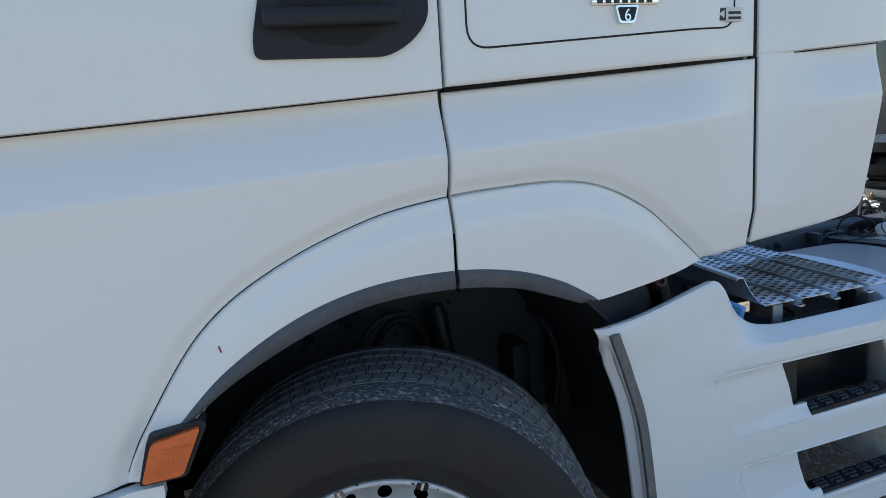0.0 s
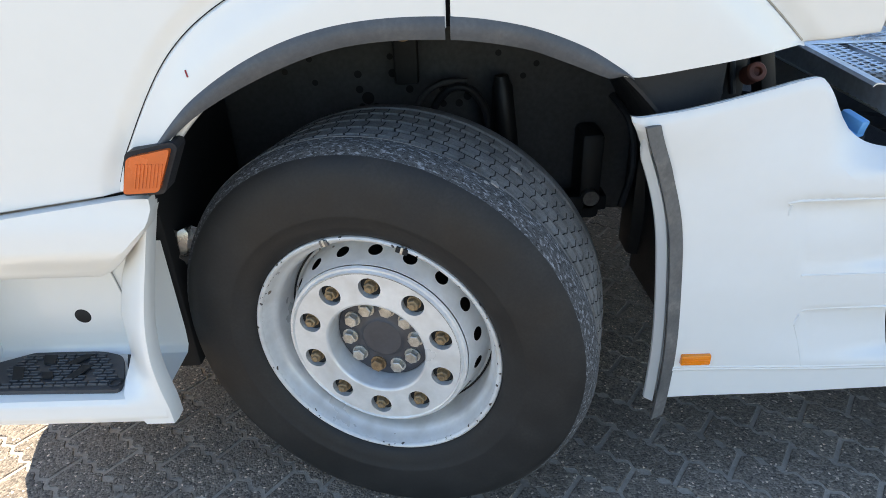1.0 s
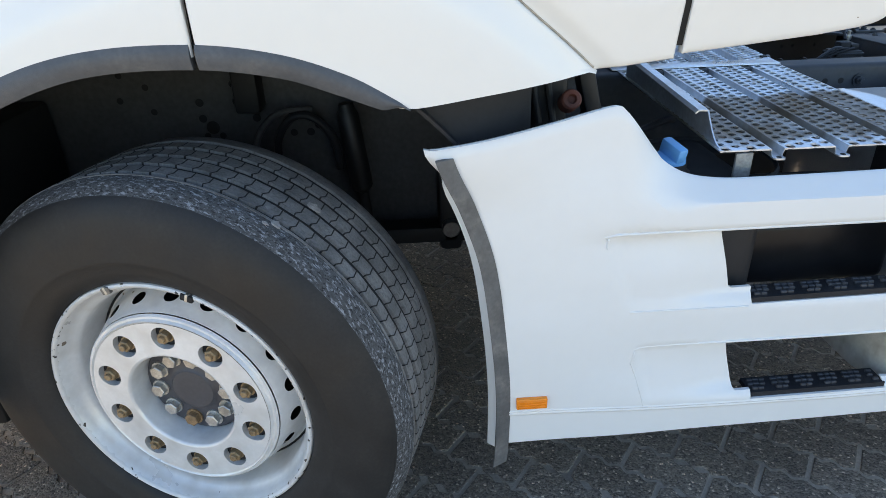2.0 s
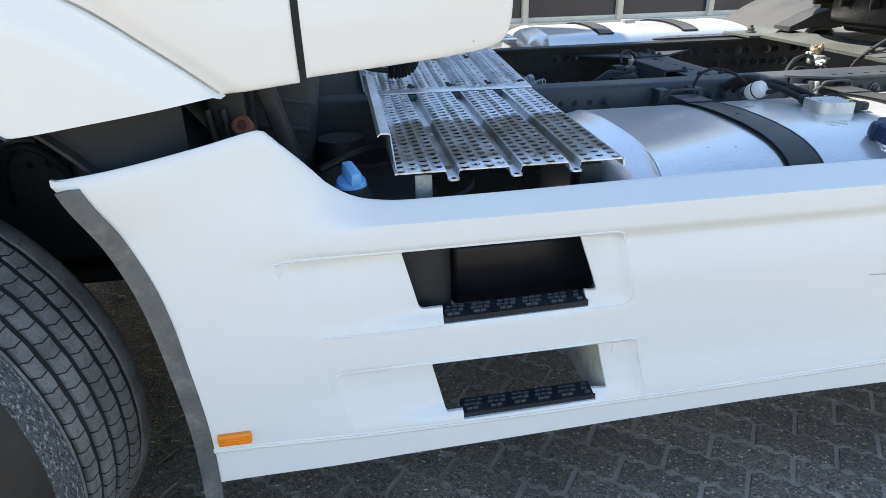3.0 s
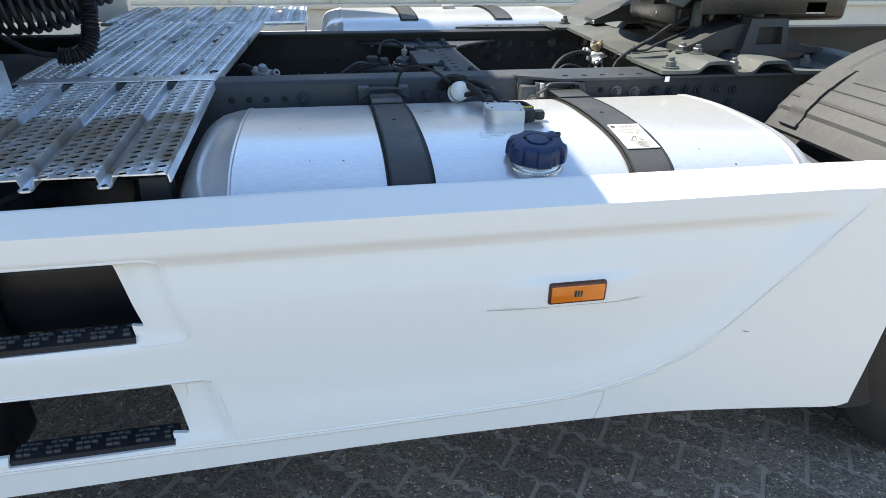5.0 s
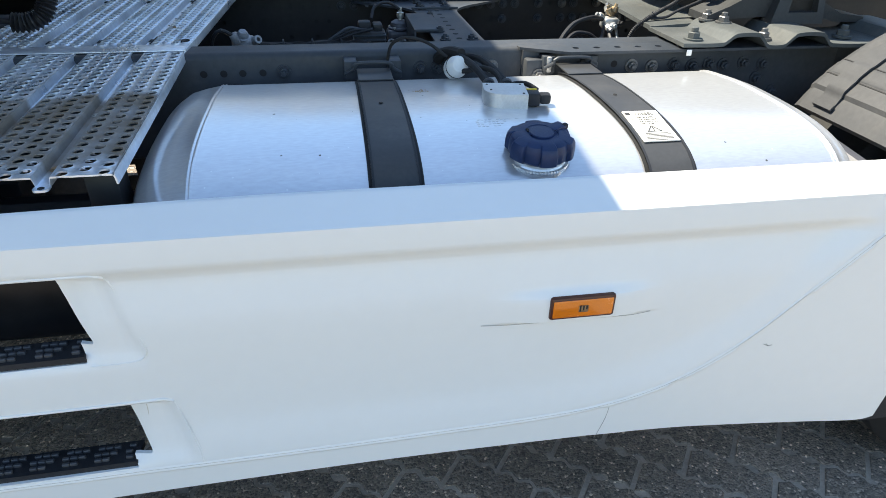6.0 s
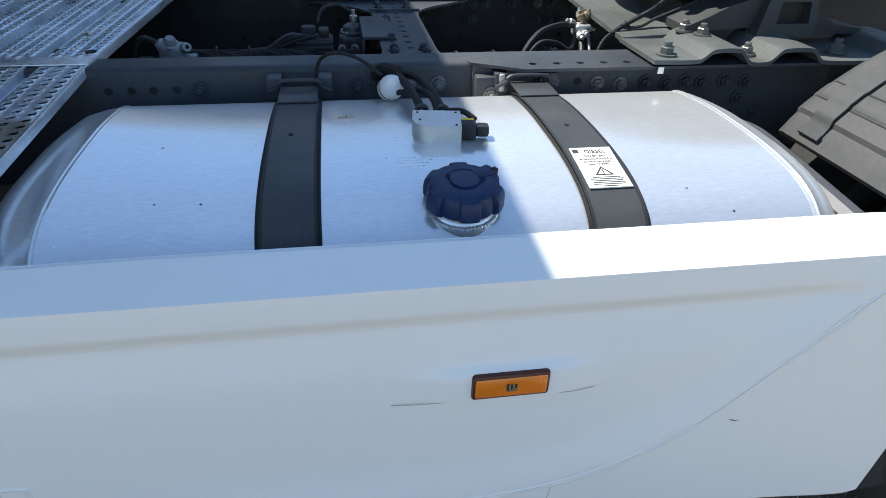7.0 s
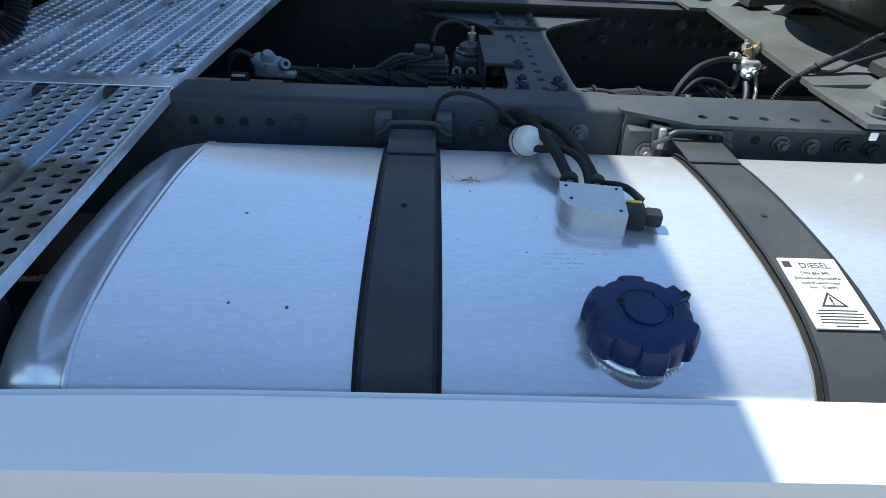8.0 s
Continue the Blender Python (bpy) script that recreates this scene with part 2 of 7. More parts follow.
def satin(m, rough, share):
    """Lays a smoother metal lobe over a rolled sheet, so that it mirrors its surroundings softly."""
    nt = m.node_tree
    n, link = nt.nodes, nt.links
    p = n["Principled BSDF"]
    geo, mp, streak, span = n.new("ShaderNodeNewGeometry"), n.new("ShaderNodeMapping"), n.new("ShaderNodeTexNoise"), n.new("ShaderNodeMapRange")
    mp.inputs["Scale"].default_value = (40, 1.5, 1.5)
    streak.inputs["Scale"].default_value, streak.inputs["Detail"].default_value = 2.0, 5
    link.new(geo.outputs["Position"], mp.inputs["Vector"])
    link.new(mp.outputs[0], streak.inputs["Vector"])
    link.new(streak.outputs["Fac"], span.inputs[0])
    span.inputs[1].default_value, span.inputs[2].default_value = 0.3, 0.7
    span.inputs[3].default_value, span.inputs[4].default_value = rough * 0.85, rough * 1.15
    gloss, mix = n.new("ShaderNodeBsdfPrincipled"), n.new("ShaderNodeMixShader")
    gloss.inputs["Metallic"].default_value = 1.0
    link.new(p.inputs["Base Color"].links[0].from_socket, gloss.inputs["Base Color"])
    link.new(span.outputs[0], gloss.inputs["Roughness"])
    mix.inputs[0].default_value = share
    link.new(p.outputs[0], mix.inputs[1]), link.new(gloss.outputs[0], mix.inputs[2])
    link.new(mix.outputs[0], n["Material Output"].inputs["Surface"])


satin(ALU, 0.17, 0.54)


def dirty_front(clean, dirty):
    """Sheet metal with a dried mud stain: an uneven border across it, and a washed front edge."""
    m = clean.copy()
    m.name = "stained_galvanised_sheet"
    nt = m.node_tree
    n, link = nt.nodes, nt.links
    p = n["Principled BSDF"]
    geo, sep, noise = n.new("ShaderNodeNewGeometry"), n.new("ShaderNodeSeparateXYZ"), n.new("ShaderNodeTexNoise")
    link.new(geo.outputs["Position"], sep.inputs[0])
    link.new(geo.outputs["Position"], noise.inputs["Vector"])
    noise.inputs["Scale"].default_value, noise.inputs["Detail"].default_value = 14, 6

    def math_node(op, a, b):
        x = n.new("ShaderNodeMath")
        x.operation = op
        for i, v in enumerate((a, b)):
            if isinstance(v, (int, float)):
                x.inputs[i].default_value = v
            else:
                link.new(v, x.inputs[i])
        return x.outputs[0]

    wob = math_node("MULTIPLY", math_node("SUBTRACT", noise.outputs["Fac"], 0.5), 0.14)
    along = math_node("ADD", sep.outputs["Y"], wob)
    far, near_e = n.new("ShaderNodeMapRange"), n.new("ShaderNodeMapRange")
    for node, a, b in ((far, 1.985, 1.955), (near_e, 1.625, 1.67)):
        node.inputs[1].default_value, node.inputs[2].default_value = a, b
        link.new(along, node.inputs[0])
    patch = n.new("ShaderNodeTexNoise")
    patch.inputs["Scale"].default_value, patch.inputs["Detail"].default_value = 9, 8
    link.new(geo.outputs["Position"], patch.inputs["Vector"])
    amount = n.new("ShaderNodeMapRange")
    amount.inputs[1].default_value, amount.inputs[2].default_value = 0.25, 0.6
    amount.inputs[3].default_value, amount.inputs[4].default_value = 0.55, 1.0
    link.new(patch.outputs["Fac"], amount.inputs[0])
    mask = math_node("MULTIPLY", math_node("MULTIPLY", far.outputs[0], near_e.outputs[0]), amount.outputs[0])
    for socket, value in (("Base Color", dirty), ("Metallic", 0.25), ("Roughness", 0.6)):
        mix = n.new("ShaderNodeMix")
        old = p.inputs[socket]
        if socket == "Base Color":
            mix.data_type = "RGBA"
            link.new(old.links[0].from_socket, mix.inputs[6])
            mix.inputs[7].default_value = (*value, 1)
            out = mix.outputs[2]
        else:
            if old.links:
                link.new(old.links[0].from_socket, mix.inputs[2])
            else:
                mix.inputs[2].default_value = old.default_value
            mix.inputs[3].default_value = value
            out = mix.outputs[0]
        link.new(mask, mix.inputs[0])
        link.new(out, old)
    return m


GALV_STAINED = dirty_front(GALV, (0.215, 0.18, 0.145))


# ---- mesh helpers ----
def part(name, bm, material, parent=None, label="", sharp=35, recalc=True):
    """One mesh object; under a parent it keeps its world place."""
    if recalc:
        bmesh.ops.recalc_face_normals(bm, faces=bm.faces)
    me = bpy.data.meshes.new(name)
    bm.to_mesh(me)
    bm.free()
    for poly in me.polygons:
        poly.use_smooth = True
    me.set_sharp_from_angle(angle=radians(sharp))
    me.materials.append(material)
    return put(name, me, parent, label)


def put(name, me, parent=None, label="", place=None):
    ob = new(name, me)
    if parent is not None and parent.parent is not None and parent.parent.parent is not None:
        parent = parent.parent          # never a fourth level
    if parent is not None:
        ob.parent = parent
        if parent.parent is None:
            ob.matrix_parent_inverse = parent.matrix_basis.inverted()
    if place is not None:
        ob.matrix_basis = place
    if label:
        tagged(ob, label)
    return ob


def empty(name, loc, label, category, kind=""):
    e = new(name)
    e.matrix_basis = Matrix.Translation(loc)
    return tagged(e, label, category, "", kind)


def add_box(bm, lo, hi, bevel=0.0, m=None, segs=2):
    made = bmesh.ops.create_cube(bm, size=1.0)["verts"]
    for v in made:
        v.co = Vector([lo[i] + (v.co[i] + 0.5) * (hi[i] - lo[i]) for i in range(3)])
    if bevel:
        edges = list({e for v in made for e in v.link_edges})
        out = bmesh.ops.bevel(bm, geom=edges, offset=bevel, segments=segs, affect="EDGES", profile=0.5)
        made = list({v for f in out["faces"] for v in f.verts} | {v for v in made if v.is_valid})
    if m is not None:
        bmesh.ops.transform(bm, matrix=m, verts=made)
    return made


def box(name, lo, hi, material, parent, bevel=0.004, label="", m=None, segs=2):
    bm = bmesh.new()
    add_box(bm, lo, hi, bevel, m, segs)
    return part(name, bm, material, parent, label)


def add_lathe(bm, profile, m=None, segs=48, closed=False):
    """Turns (radius, height) pairs about z."""
    rings = []
    for r, h in profile:
        rings.append([bm.verts.new((r * math.cos(2 * math.pi * i / segs), r * math.sin(2 * math.pi * i / segs), h)) for i in range(segs)] if r > 1e-6 else [bm.verts.new((0, 0, h))])
    pairs = list(zip(rings, rings[1:])) + ([(rings[-1], rings[0])] if closed else [])
    for a, b in pairs:
        for i in range(segs):
            j = (i + 1) % segs
            if len(a) == 1 and len(b) == 1:
                continue
            if len(a) == 1:
                bm.faces.new((a[0], b[i], b[j]))
            elif len(b) == 1:
                bm.faces.new((a[i], b[0], a[j]))
            else:
                bm.faces.new((a[i], b[i], b[j], a[j]))
    if m is not None:
        bmesh.ops.transform(bm, matrix=m, verts=[v for ring in rings for v in ring])


def lathe(name, profile, material, parent, m=None, segs=48, label="", closed=False, sharp=35):
    bm = bmesh.new()
    add_lathe(bm, profile, m, segs, closed)
    return part(name, bm, material, parent, label, sharp)


def curve_points(pts, step=0.01):
    """A smooth line (Catmull-Rom) through the points."""
    pts = [Vector(p) for p in pts]
    out = []
    for i in range(len(pts) - 1):
        p0, p1, p2, p3 = pts[max(i - 1, 0)], pts[i], pts[i + 1], pts[min(i + 2, len(pts) - 1)]
        k = max(2, int((p2 - p1).length / step))
        for j in range(k):
            t = j / k
            out.append(0.5 * ((2 * p1) + (p2 - p0) * t + (2 * p0 - 5 * p1 + 4 * p2 - p3) * t * t + (3 * p1 - p0 - 3 * p2 + p3) * t ** 3))
    return out + [pts[-1]]


def add_tube(bm, pts, r, segs=10):
    n = len(pts)
    rings = []
    side = None
    for i, p in enumerate(pts):
        d = (pts[min(i + 1, n - 1)] - pts[max(i - 1, 0)]).normalized()
        if side is None:
            side = d.orthogonal().normalized()
        side = (side - d * side.dot(d)).normalized()
        up = d.cross(side)
        rr = r(i / max(1, n - 1)) if callable(r) else r
        rings.append([bm.verts.new(p + (side * math.cos(2 * math.pi * k / segs) + up * math.sin(2 * math.pi * k / segs)) * rr) for k in range(segs)])
    for a, b in zip(rings, rings[1:]):
        for k in range(segs):
            bm.faces.new((a[k], a[(k + 1) % segs], b[(k + 1) % segs], b[k]))
    bm.faces.new(rings[0][::-1]), bm.faces.new(rings[-1])


def tube(name, pts, r, material, parent, label="", step=0.01, segs=10):
    bm = bmesh.new()
    add_tube(bm, curve_points(pts, step), r, segs)
    return part(name, bm, material, parent, label)


def interp(table, x):
    """A smooth value through (x, value) pairs."""
    xs = [p[0] for p in table]
    if x <= xs[0]:
        return table[0][1]
    if x >= xs[-1]:
        return table[-1][1]
    i = max(k for k in range(len(xs) - 1) if xs[k] <= x)
    x0, y0, x1, y1 = *table[i], *table[i + 1]
    s0 = (y1 - table[i - 1][1]) / (x1 - table[i - 1][0]) if i else (y1 - y0) / (x1 - x0)
    s1 = (table[i + 2][1] - y0) / (table[i + 2][0] - x0) if i + 2 < len(table) else (y1 - y0) / (x1 - x0)
    h, t = x1 - x0, (x - x0) / (x1 - x0)
    return (2 * t ** 3 - 3 * t * t + 1) * y0 + (t ** 3 - 2 * t * t + t) * h * s0 + (3 * t * t - 2 * t ** 3) * y1 + (t ** 3 - t * t) * h * s1


def linear(table, x):
    return float(np.interp(x, [p[0] for p in table], [p[1] for p in table]))


def smooth(a, b, x):
    t = min(1.0, max(0.0, (x - a) / (b - a)))
    return t * t * (3 - 2 * t)


def add_sheet(bm, nu, nv, place):
    """A grid of nu by nv cells; place(u, v) with u, v from 0 to 1."""
    rows = [[bm.verts.new(place(i / nu, j / nv)) for i in range(nu + 1)] for j in range(nv + 1)]
    for j in range(nv):
        for i in range(nu):
            bm.faces.new((rows[j][i], rows[j][i + 1], rows[j + 1][i + 1], rows[j + 1][i]))
    return rows


def thicken(bm, by):
    """Gives an open sheet depth along the vector by."""
    out = bmesh.ops.extrude_face_region(bm, geom=list(bm.faces))
    for v in out["geom"]:
        if isinstance(v, bmesh.types.BMVert):
            v.co += Vector(by)


def cut_hole(bm, poly, pad=0.03):
    """Cuts a convex outline, given in x and z, out of a sheet that faces y."""
    n = len(poly)
    lo = [min(p[k] for p in poly) - pad for k in (0, 1)]
    hi = [max(p[k] for p in poly) + pad for k in (0, 1)]
    for i in range(n):
        a, b = poly[i], poly[(i + 1) % n]
        fs = [f for f in bm.faces if lo[0] < f.calc_center_median().x < hi[0] and lo[1] < f.calc_center_median().z < hi[1]]
        geom = list({g for f in fs for g in (*f.verts, *f.edges)}) + fs
        bmesh.ops.bisect_plane(bm, geom=geom, plane_co=(a[0], 0, a[1]), plane_no=(b[1] - a[1], 0, a[0] - b[0]), dist=1e-5)
    inside = []
    for f in bm.faces:
        c = f.calc_center_median()
        s = [(poly[(i + 1) % n][0] - poly[i][0]) * (c.z - poly[i][1]) - (poly[(i + 1) % n][1] - poly[i][1]) * (c.x - poly[i][0]) for i in range(n)]
        if all(x > 0 for x in s) or all(x < 0 for x in s):
            inside.append(f)
    bmesh.ops.delete(bm, geom=inside, context="FACES")


def rounded(poly, r, k=4):
    """A convex outline with its corners rounded."""
    out, n = [], len(poly)
    for i in range(n):
        p, a, b = Vector(poly[i]), Vector(poly[i - 1]), Vector(poly[(i + 1) % n])
        rr = min(r, (a - p).length * 0.45, (b - p).length * 0.45)
        s, e = p + (a - p).normalized() * rr, p + (b - p).normalized() * rr
        for j in range(k + 1):
            t = j / k
            out.append(tuple(s * (1 - t) ** 2 + p * 2 * t * (1 - t) + e * t * t))
    return out


def add_prism(bm, poly, to3, depth):
    """A flat outline given depth: to3(a, b, d) places a point d deep."""
    front = [bm.verts.new(to3(a, b, 0)) for a, b in poly]
    back = [bm.verts.new(to3(a, b, depth)) for a, b in poly]
    bm.faces.new(front), bm.faces.new(back[::-1])
    n = len(poly)
    for i in range(n):
        bm.faces.new((front[i], back[i], back[(i + 1) % n], front[(i + 1) % n]))


def prism(name, poly, to3, depth, material, parent, label="", bevel=0.0):
    bm = bmesh.new()
    add_prism(bm, poly, to3, depth)
    if bevel:
        edges = [e for e in bm.edges if e.calc_face_angle(0) > 0.6]
        bmesh.ops.bevel(bm, geom=edges, offset=bevel, segments=2, affect="EDGES", profile=0.5)
    return part(name, bm, material, parent, label)


def add_holed(bm, outline, centre, radius, to3, n=12, rim=0.0):
    """Fills between a convex outline and a round hole; to3(a, b) places a point."""
    c = Vector(centre)
    angles = sorted({round(math.atan2(p[1] - c.y, p[0] - c.x), 5) for p in outline} | {round(-math.pi + 2 * math.pi * k / n, 5) for k in range(n)})
    inner, outer, middle = [], [], []
    m = len(outline)
    for a in angles:
        d = Vector((math.cos(a), math.sin(a)))
        best = None
        for i in range(m):
            p, q = Vector(outline[i]), Vector(outline[(i + 1) % m])
            e = q - p
            det = d.x * -e.y + e.x * d.y
            if abs(det) < 1e-12:
                continue
            w = p - c
            s = (w.x * -e.y + e.x * w.y) / det
            t = (d.x * w.y - d.y * w.x) / det
            if s > 0 and -1e-6 <= t <= 1 + 1e-6:
                best = s if best is None else min(best, s)
        outer.append(bm.verts.new(to3(*(c + d * best))))
        inner.append(bm.verts.new(to3(*(c + d * radius))))
        if rim:
            low = to3(*(c + d * min(radius * 1.4, best * 0.96)))
            middle.append(bm.verts.new(low))
            inner[-1].co.z += rim
    for i in range(len(angles)):
        j = (i + 1) % len(angles)
        if rim:
            bm.faces.new((outer[i], outer[j], middle[j], middle[i]))
            bm.faces.new((middle[i], middle[j], inner[j], inner[i]))
        else:
            bm.faces.new((outer[i], outer[j], inner[j], inner[i]))
    return inner


def hexbolt_mesh(name, material, flat=0.012, high=0.010, washer=0.017, stud=0.006):
    """A hexagon head on a washer with a stud end, axis along -y, seated at y = 0."""
    bm = bmesh.new()
    add_lathe(bm, [(0, 0.004), (washer, 0.004), (washer, 0.001), (washer, -0.002), (0, -0.002)], segs=16)
    for z0, z1, r, k in ((0.004, 0.004 + high, flat, 6), (0.004 + high, 0.004 + high + stud, flat * 0.55, 10))[:2 if stud else 1]:
        add_lathe(bm, [(0, z0), (r, z0), (r, z1 - 0.0015), (r * 0.88, z1), (0, z1)], segs=k)
    bmesh.ops.transform(bm, matrix=pose(0, 0, 0, 90, 0, 0), verts=bm.verts)
    bmesh.ops.recalc_face_normals(bm, faces=bm.faces)
    me = bpy.data.meshes.new(name)
    bm.to_mesh(me)
    bm.free()
    me.materials.append(material)
    return me


def text_mesh(body, size, material):
    cu = bpy.data.curves.new("writing", "FONT")
    cu.body, cu.size, cu.align_x = body, size, "CENTER"
    cu.extrude = 0.0002
    ob = bpy.data.objects.new("writing", cu)
    me = bpy.data.meshes.new_from_object(ob)
    bpy.data.objects.remove(ob)
    me.materials.append(material)
    return me

# ---- the setting ----
ground = box("ground", (-400, -400, -0.30), (400, 400, -0.010), YARD, None, bevel=0)
tagged(ground, "worn grey paved yard reaching far away", "ground", "", "structure")

bed = box("joint_bed", (-4.3, -2.3, -0.012), (7.3, 7.7, -0.0042), JOINT, None, bevel=0)
tagged(bed, "sandy joint bed below the paving stones", "ground", "", "structure")

MID = 2.745     # the truck's middle line
truck = empty("truck", (1.0, MID, 0.0), "white two-axle tractor unit parked on block paving", "truck")

# ---- cab side: painted panels between thin gaps ----
RISE = 0.045    # the cab's lines climb towards the rear
ARCH_OUT = [(-0.53, 0.93), (-0.489, 1.015), (-0.367, 1.189), (-0.235, 1.285), (-0.033, 1.364), (0.134, 1.392), (0.263, 1.399), (0.385, 1.398), (0.492, 1.376), (0.612, 1.315), (0.697, 1.248), (0.745, 1.208), (0.81, 1.150)]
TRIM_OUT = [(-0.47, 0.97), (-0.422, 1.030), (-0.328, 1.119), (-0.187, 1.198), (-0.043, 1.237), (0.130, 1.243), (0.265, 1.223), (0.373, 1.184), (0.447, 1.140), (0.475, 1.118)]
TRIM_IN = [(-0.42, 0.965), (-0.382, 1.022), (-0.301, 1.095), (-0.192, 1.154), (-0.046, 1.198), (0.129, 1.204), (0.266, 1.184), (0.353, 1.153), (0.420, 1.126), (0.470, 1.112)]


ARCH_LINE = np.array([(p.x, p.y) for p in curve_points([(x, z, 0) for x, z in ARCH_OUT], 0.02)])


def arch_distance(x, z):
    """Distance below the flare's upper line; negative above it."""
    a, b = ARCH_LINE[:-1], ARCH_LINE[1:]
    d = b - a
    t = np.clip(((np.array((x, z)) - a) * d).sum(1) / (d * d).sum(1), 0, 1)
    near = np.hypot(*(a + d * t[:, None] - (x, z)).T).min()
    inside = -0.53 < x < 0.81 and z < interp(ARCH_OUT, x)
    return near if inside else -near


def cab_base(x, z):
    """The cab's side below the raised arch flare."""
    return cab_y(x, z, True)


def cab_y(x, z, base=False):
    """Depth of the cab's side, drawn in towards the gap before the deflector."""
    y = cab_skin(x, z, base)
    w = smooth(0.68, 0.93, x) if x < 0.932 else 1 - 0.7 * smooth(0.94, 1.22, x)
    return y + max(0.0, 1.482 - y) * w


def cab_skin(x, z, base=False):
    """Depth of the cab's side without the rear draw-in."""
    c = z - RISE * (x - 0.14)
    if c > 1.598:
        return 1.432 - 0.01 * smooth(1.6, 1.9, c)
    y = interp([(1.0, 1.53), (1.17, 1.497), (1.30, 1.468), (1.40, 1.446), (1.45, 1.4355), (1.474, 1.4325), (1.482, 1.4335), (1.52, 1.4450), (1.555, 1.4580), (1.575, 1.4640), (1.597, 1.4660)], c)
    y += 0.011 * smooth(1.434, 1.424, c) * smooth(-0.30, -0.75, x) * smooth(1.30, 1.40, c)
    if c < 1.45:
        y = 1.435 + (y - 1.435) * (0.22 + 0.78 * smooth(-0.45, 0.2, x))
    if c < 1.50:
        d = arch_distance(x, z)
        if base:
            y += 0.010 * (1 - smooth(0.0, 0.035, max(0.0, -d)))
        elif d > 0:
            t = interp(ARCH_OUT, x)
            y0 = 1.435 + (interp([(1.0, 1.53), (1.17, 1.497), (1.30, 1.468), (1.40, 1.446), (1.445, 1.436)], t - RISE * (x - 0.14)) - 1.435) * (0.22 + 0.78 * smooth(-0.45, 0.2, x))
            y = y0 + 0.013 - 0.012 * smooth(0, 0.006, d) - 0.013 * smooth(0.002, 0.075, d) + 0.011 * smooth(0.08, 0.25, d)
        else:
            y += 0.010 * (1 - smooth(0.0, 0.035, -d))
    return y


def panel(name, x0, x1, bottom, top, nu, nv, material, parent, label="", deep=0.02, edge=0.006, shape=cab_y):
    """A pressed panel with rolled edges between two heights that vary along x."""
    bm = bmesh.new()
    us = [0.0, edge / (x1 - x0) * 0.5] + [edge / (x1 - x0) + (1 - 2 * edge / (x1 - x0)) * k / nu for k in range(nu + 1)] + [1 - edge / (x1 - x0) * 0.5, 1.0]
    rows = []
    vs = [0.0, 0.004] + [0.008 + 0.984 * k / nv for k in range(nv + 1)] + [0.996, 1.0]
    for v in vs:
        row = []
        for u in us:
            x = x0 + (x1 - x0) * u
            zb, zt = bottom(x), top(x)
            z = zb + (zt - zb) * v
            e = min((x - x0), (x1 - x), (z - zb), (zt - z)) / edge
            roll = 0.004 * (1 - min(1.0, max(0.0, e))) ** 2
            row.append(bm.verts.new((x, shape(x, z) + roll, z)))
        rows.append(row)
    for a, b in zip(rows, rows[1:]):
        for i in range(len(us) - 1):
            bm.faces.new((a[i], a[i + 1], b[i + 1], b[i]))
    thicken(bm, (0, deep, 0))
    return part(name, bm, material, parent, label, 50)


def fold(x):
    return 1.598 + RISE * (x - 0.14)


def door_bottom(x):
    if x < -0.512:
        return 0.930 + 0.13 * (x + 0.512)
    if x < -0.475:
        return 0.930 + (x + 0.512) / 0.037 * 0.05
    return interp(TRIM_IN, x) + 0.012 if x > -0.42 else 0.98


door = panel("cab_door_lower", -1.12, 0.133, door_bottom, lambda x: fold(x) + 0.014, 150, 90, WHITE, truck, "white lower door skin with wheel arch flare", edge=0.005, shape=lambda x, z: cab_base(x, min(z, fold(x) - 0.001)))
door_up = panel("cab_door", -1.12, 0.133, lambda x: fold(x), lambda x: 2.6, 30, 40, WHITE, truck, "white painted cab door", edge=0.005)


def sill(x):
    return linear([(0.14, 1.21), (0.41, 1.135), (0.466, 1.124), (0.805, 1.165), (0.93, 1.179)], x) if x > 0.43 else interp(TRIM_IN, x) + 0.012


panel("rear_side_panel", 0.141, 0.927, sill, lambda x: fold(x) - 0.003, 110, 60, WHITE, truck, "white rear cab side panel with arch flare", shape=cab_base)
flap_panel = panel("side_locker_panel", 0.141, 0.922, lambda x: fold(x) + 0.006 - 0.002 * (x - 0.14), lambda x: 2.6, 30, 30, WHITE, truck, "white upper side panel")
panel("side_deflector", 0.940, 1.296, lambda x: linear([(0.94, 1.1865), (1.06, 1.198), (1.17, 1.209), (1.24, 1.219), (1.262, 1.2245), (1.273, 1.2290), (1.282, 1.2350), (1.289, 1.2440), (1.294, 1.2570), (1.296, 1.275)], x), lambda x: fold(x) + 0.014, 40, 60, WHITE, truck, "white lower side deflector panel", edge=0.008, shape=lambda x, z: cab_y(x, min(z, fold(x) - 0.001)))
panel("side_deflector", 0.938, 1.298, lambda x: fold(x), lambda x: 3.05, 20, 30, WHITE, truck, "white upper side deflector panel", edge=0.008)
# dark tubes paint the shade under the fold
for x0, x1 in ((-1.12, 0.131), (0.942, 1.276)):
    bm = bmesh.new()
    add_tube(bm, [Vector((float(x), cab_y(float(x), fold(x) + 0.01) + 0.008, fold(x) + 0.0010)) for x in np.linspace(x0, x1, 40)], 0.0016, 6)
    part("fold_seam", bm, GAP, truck)
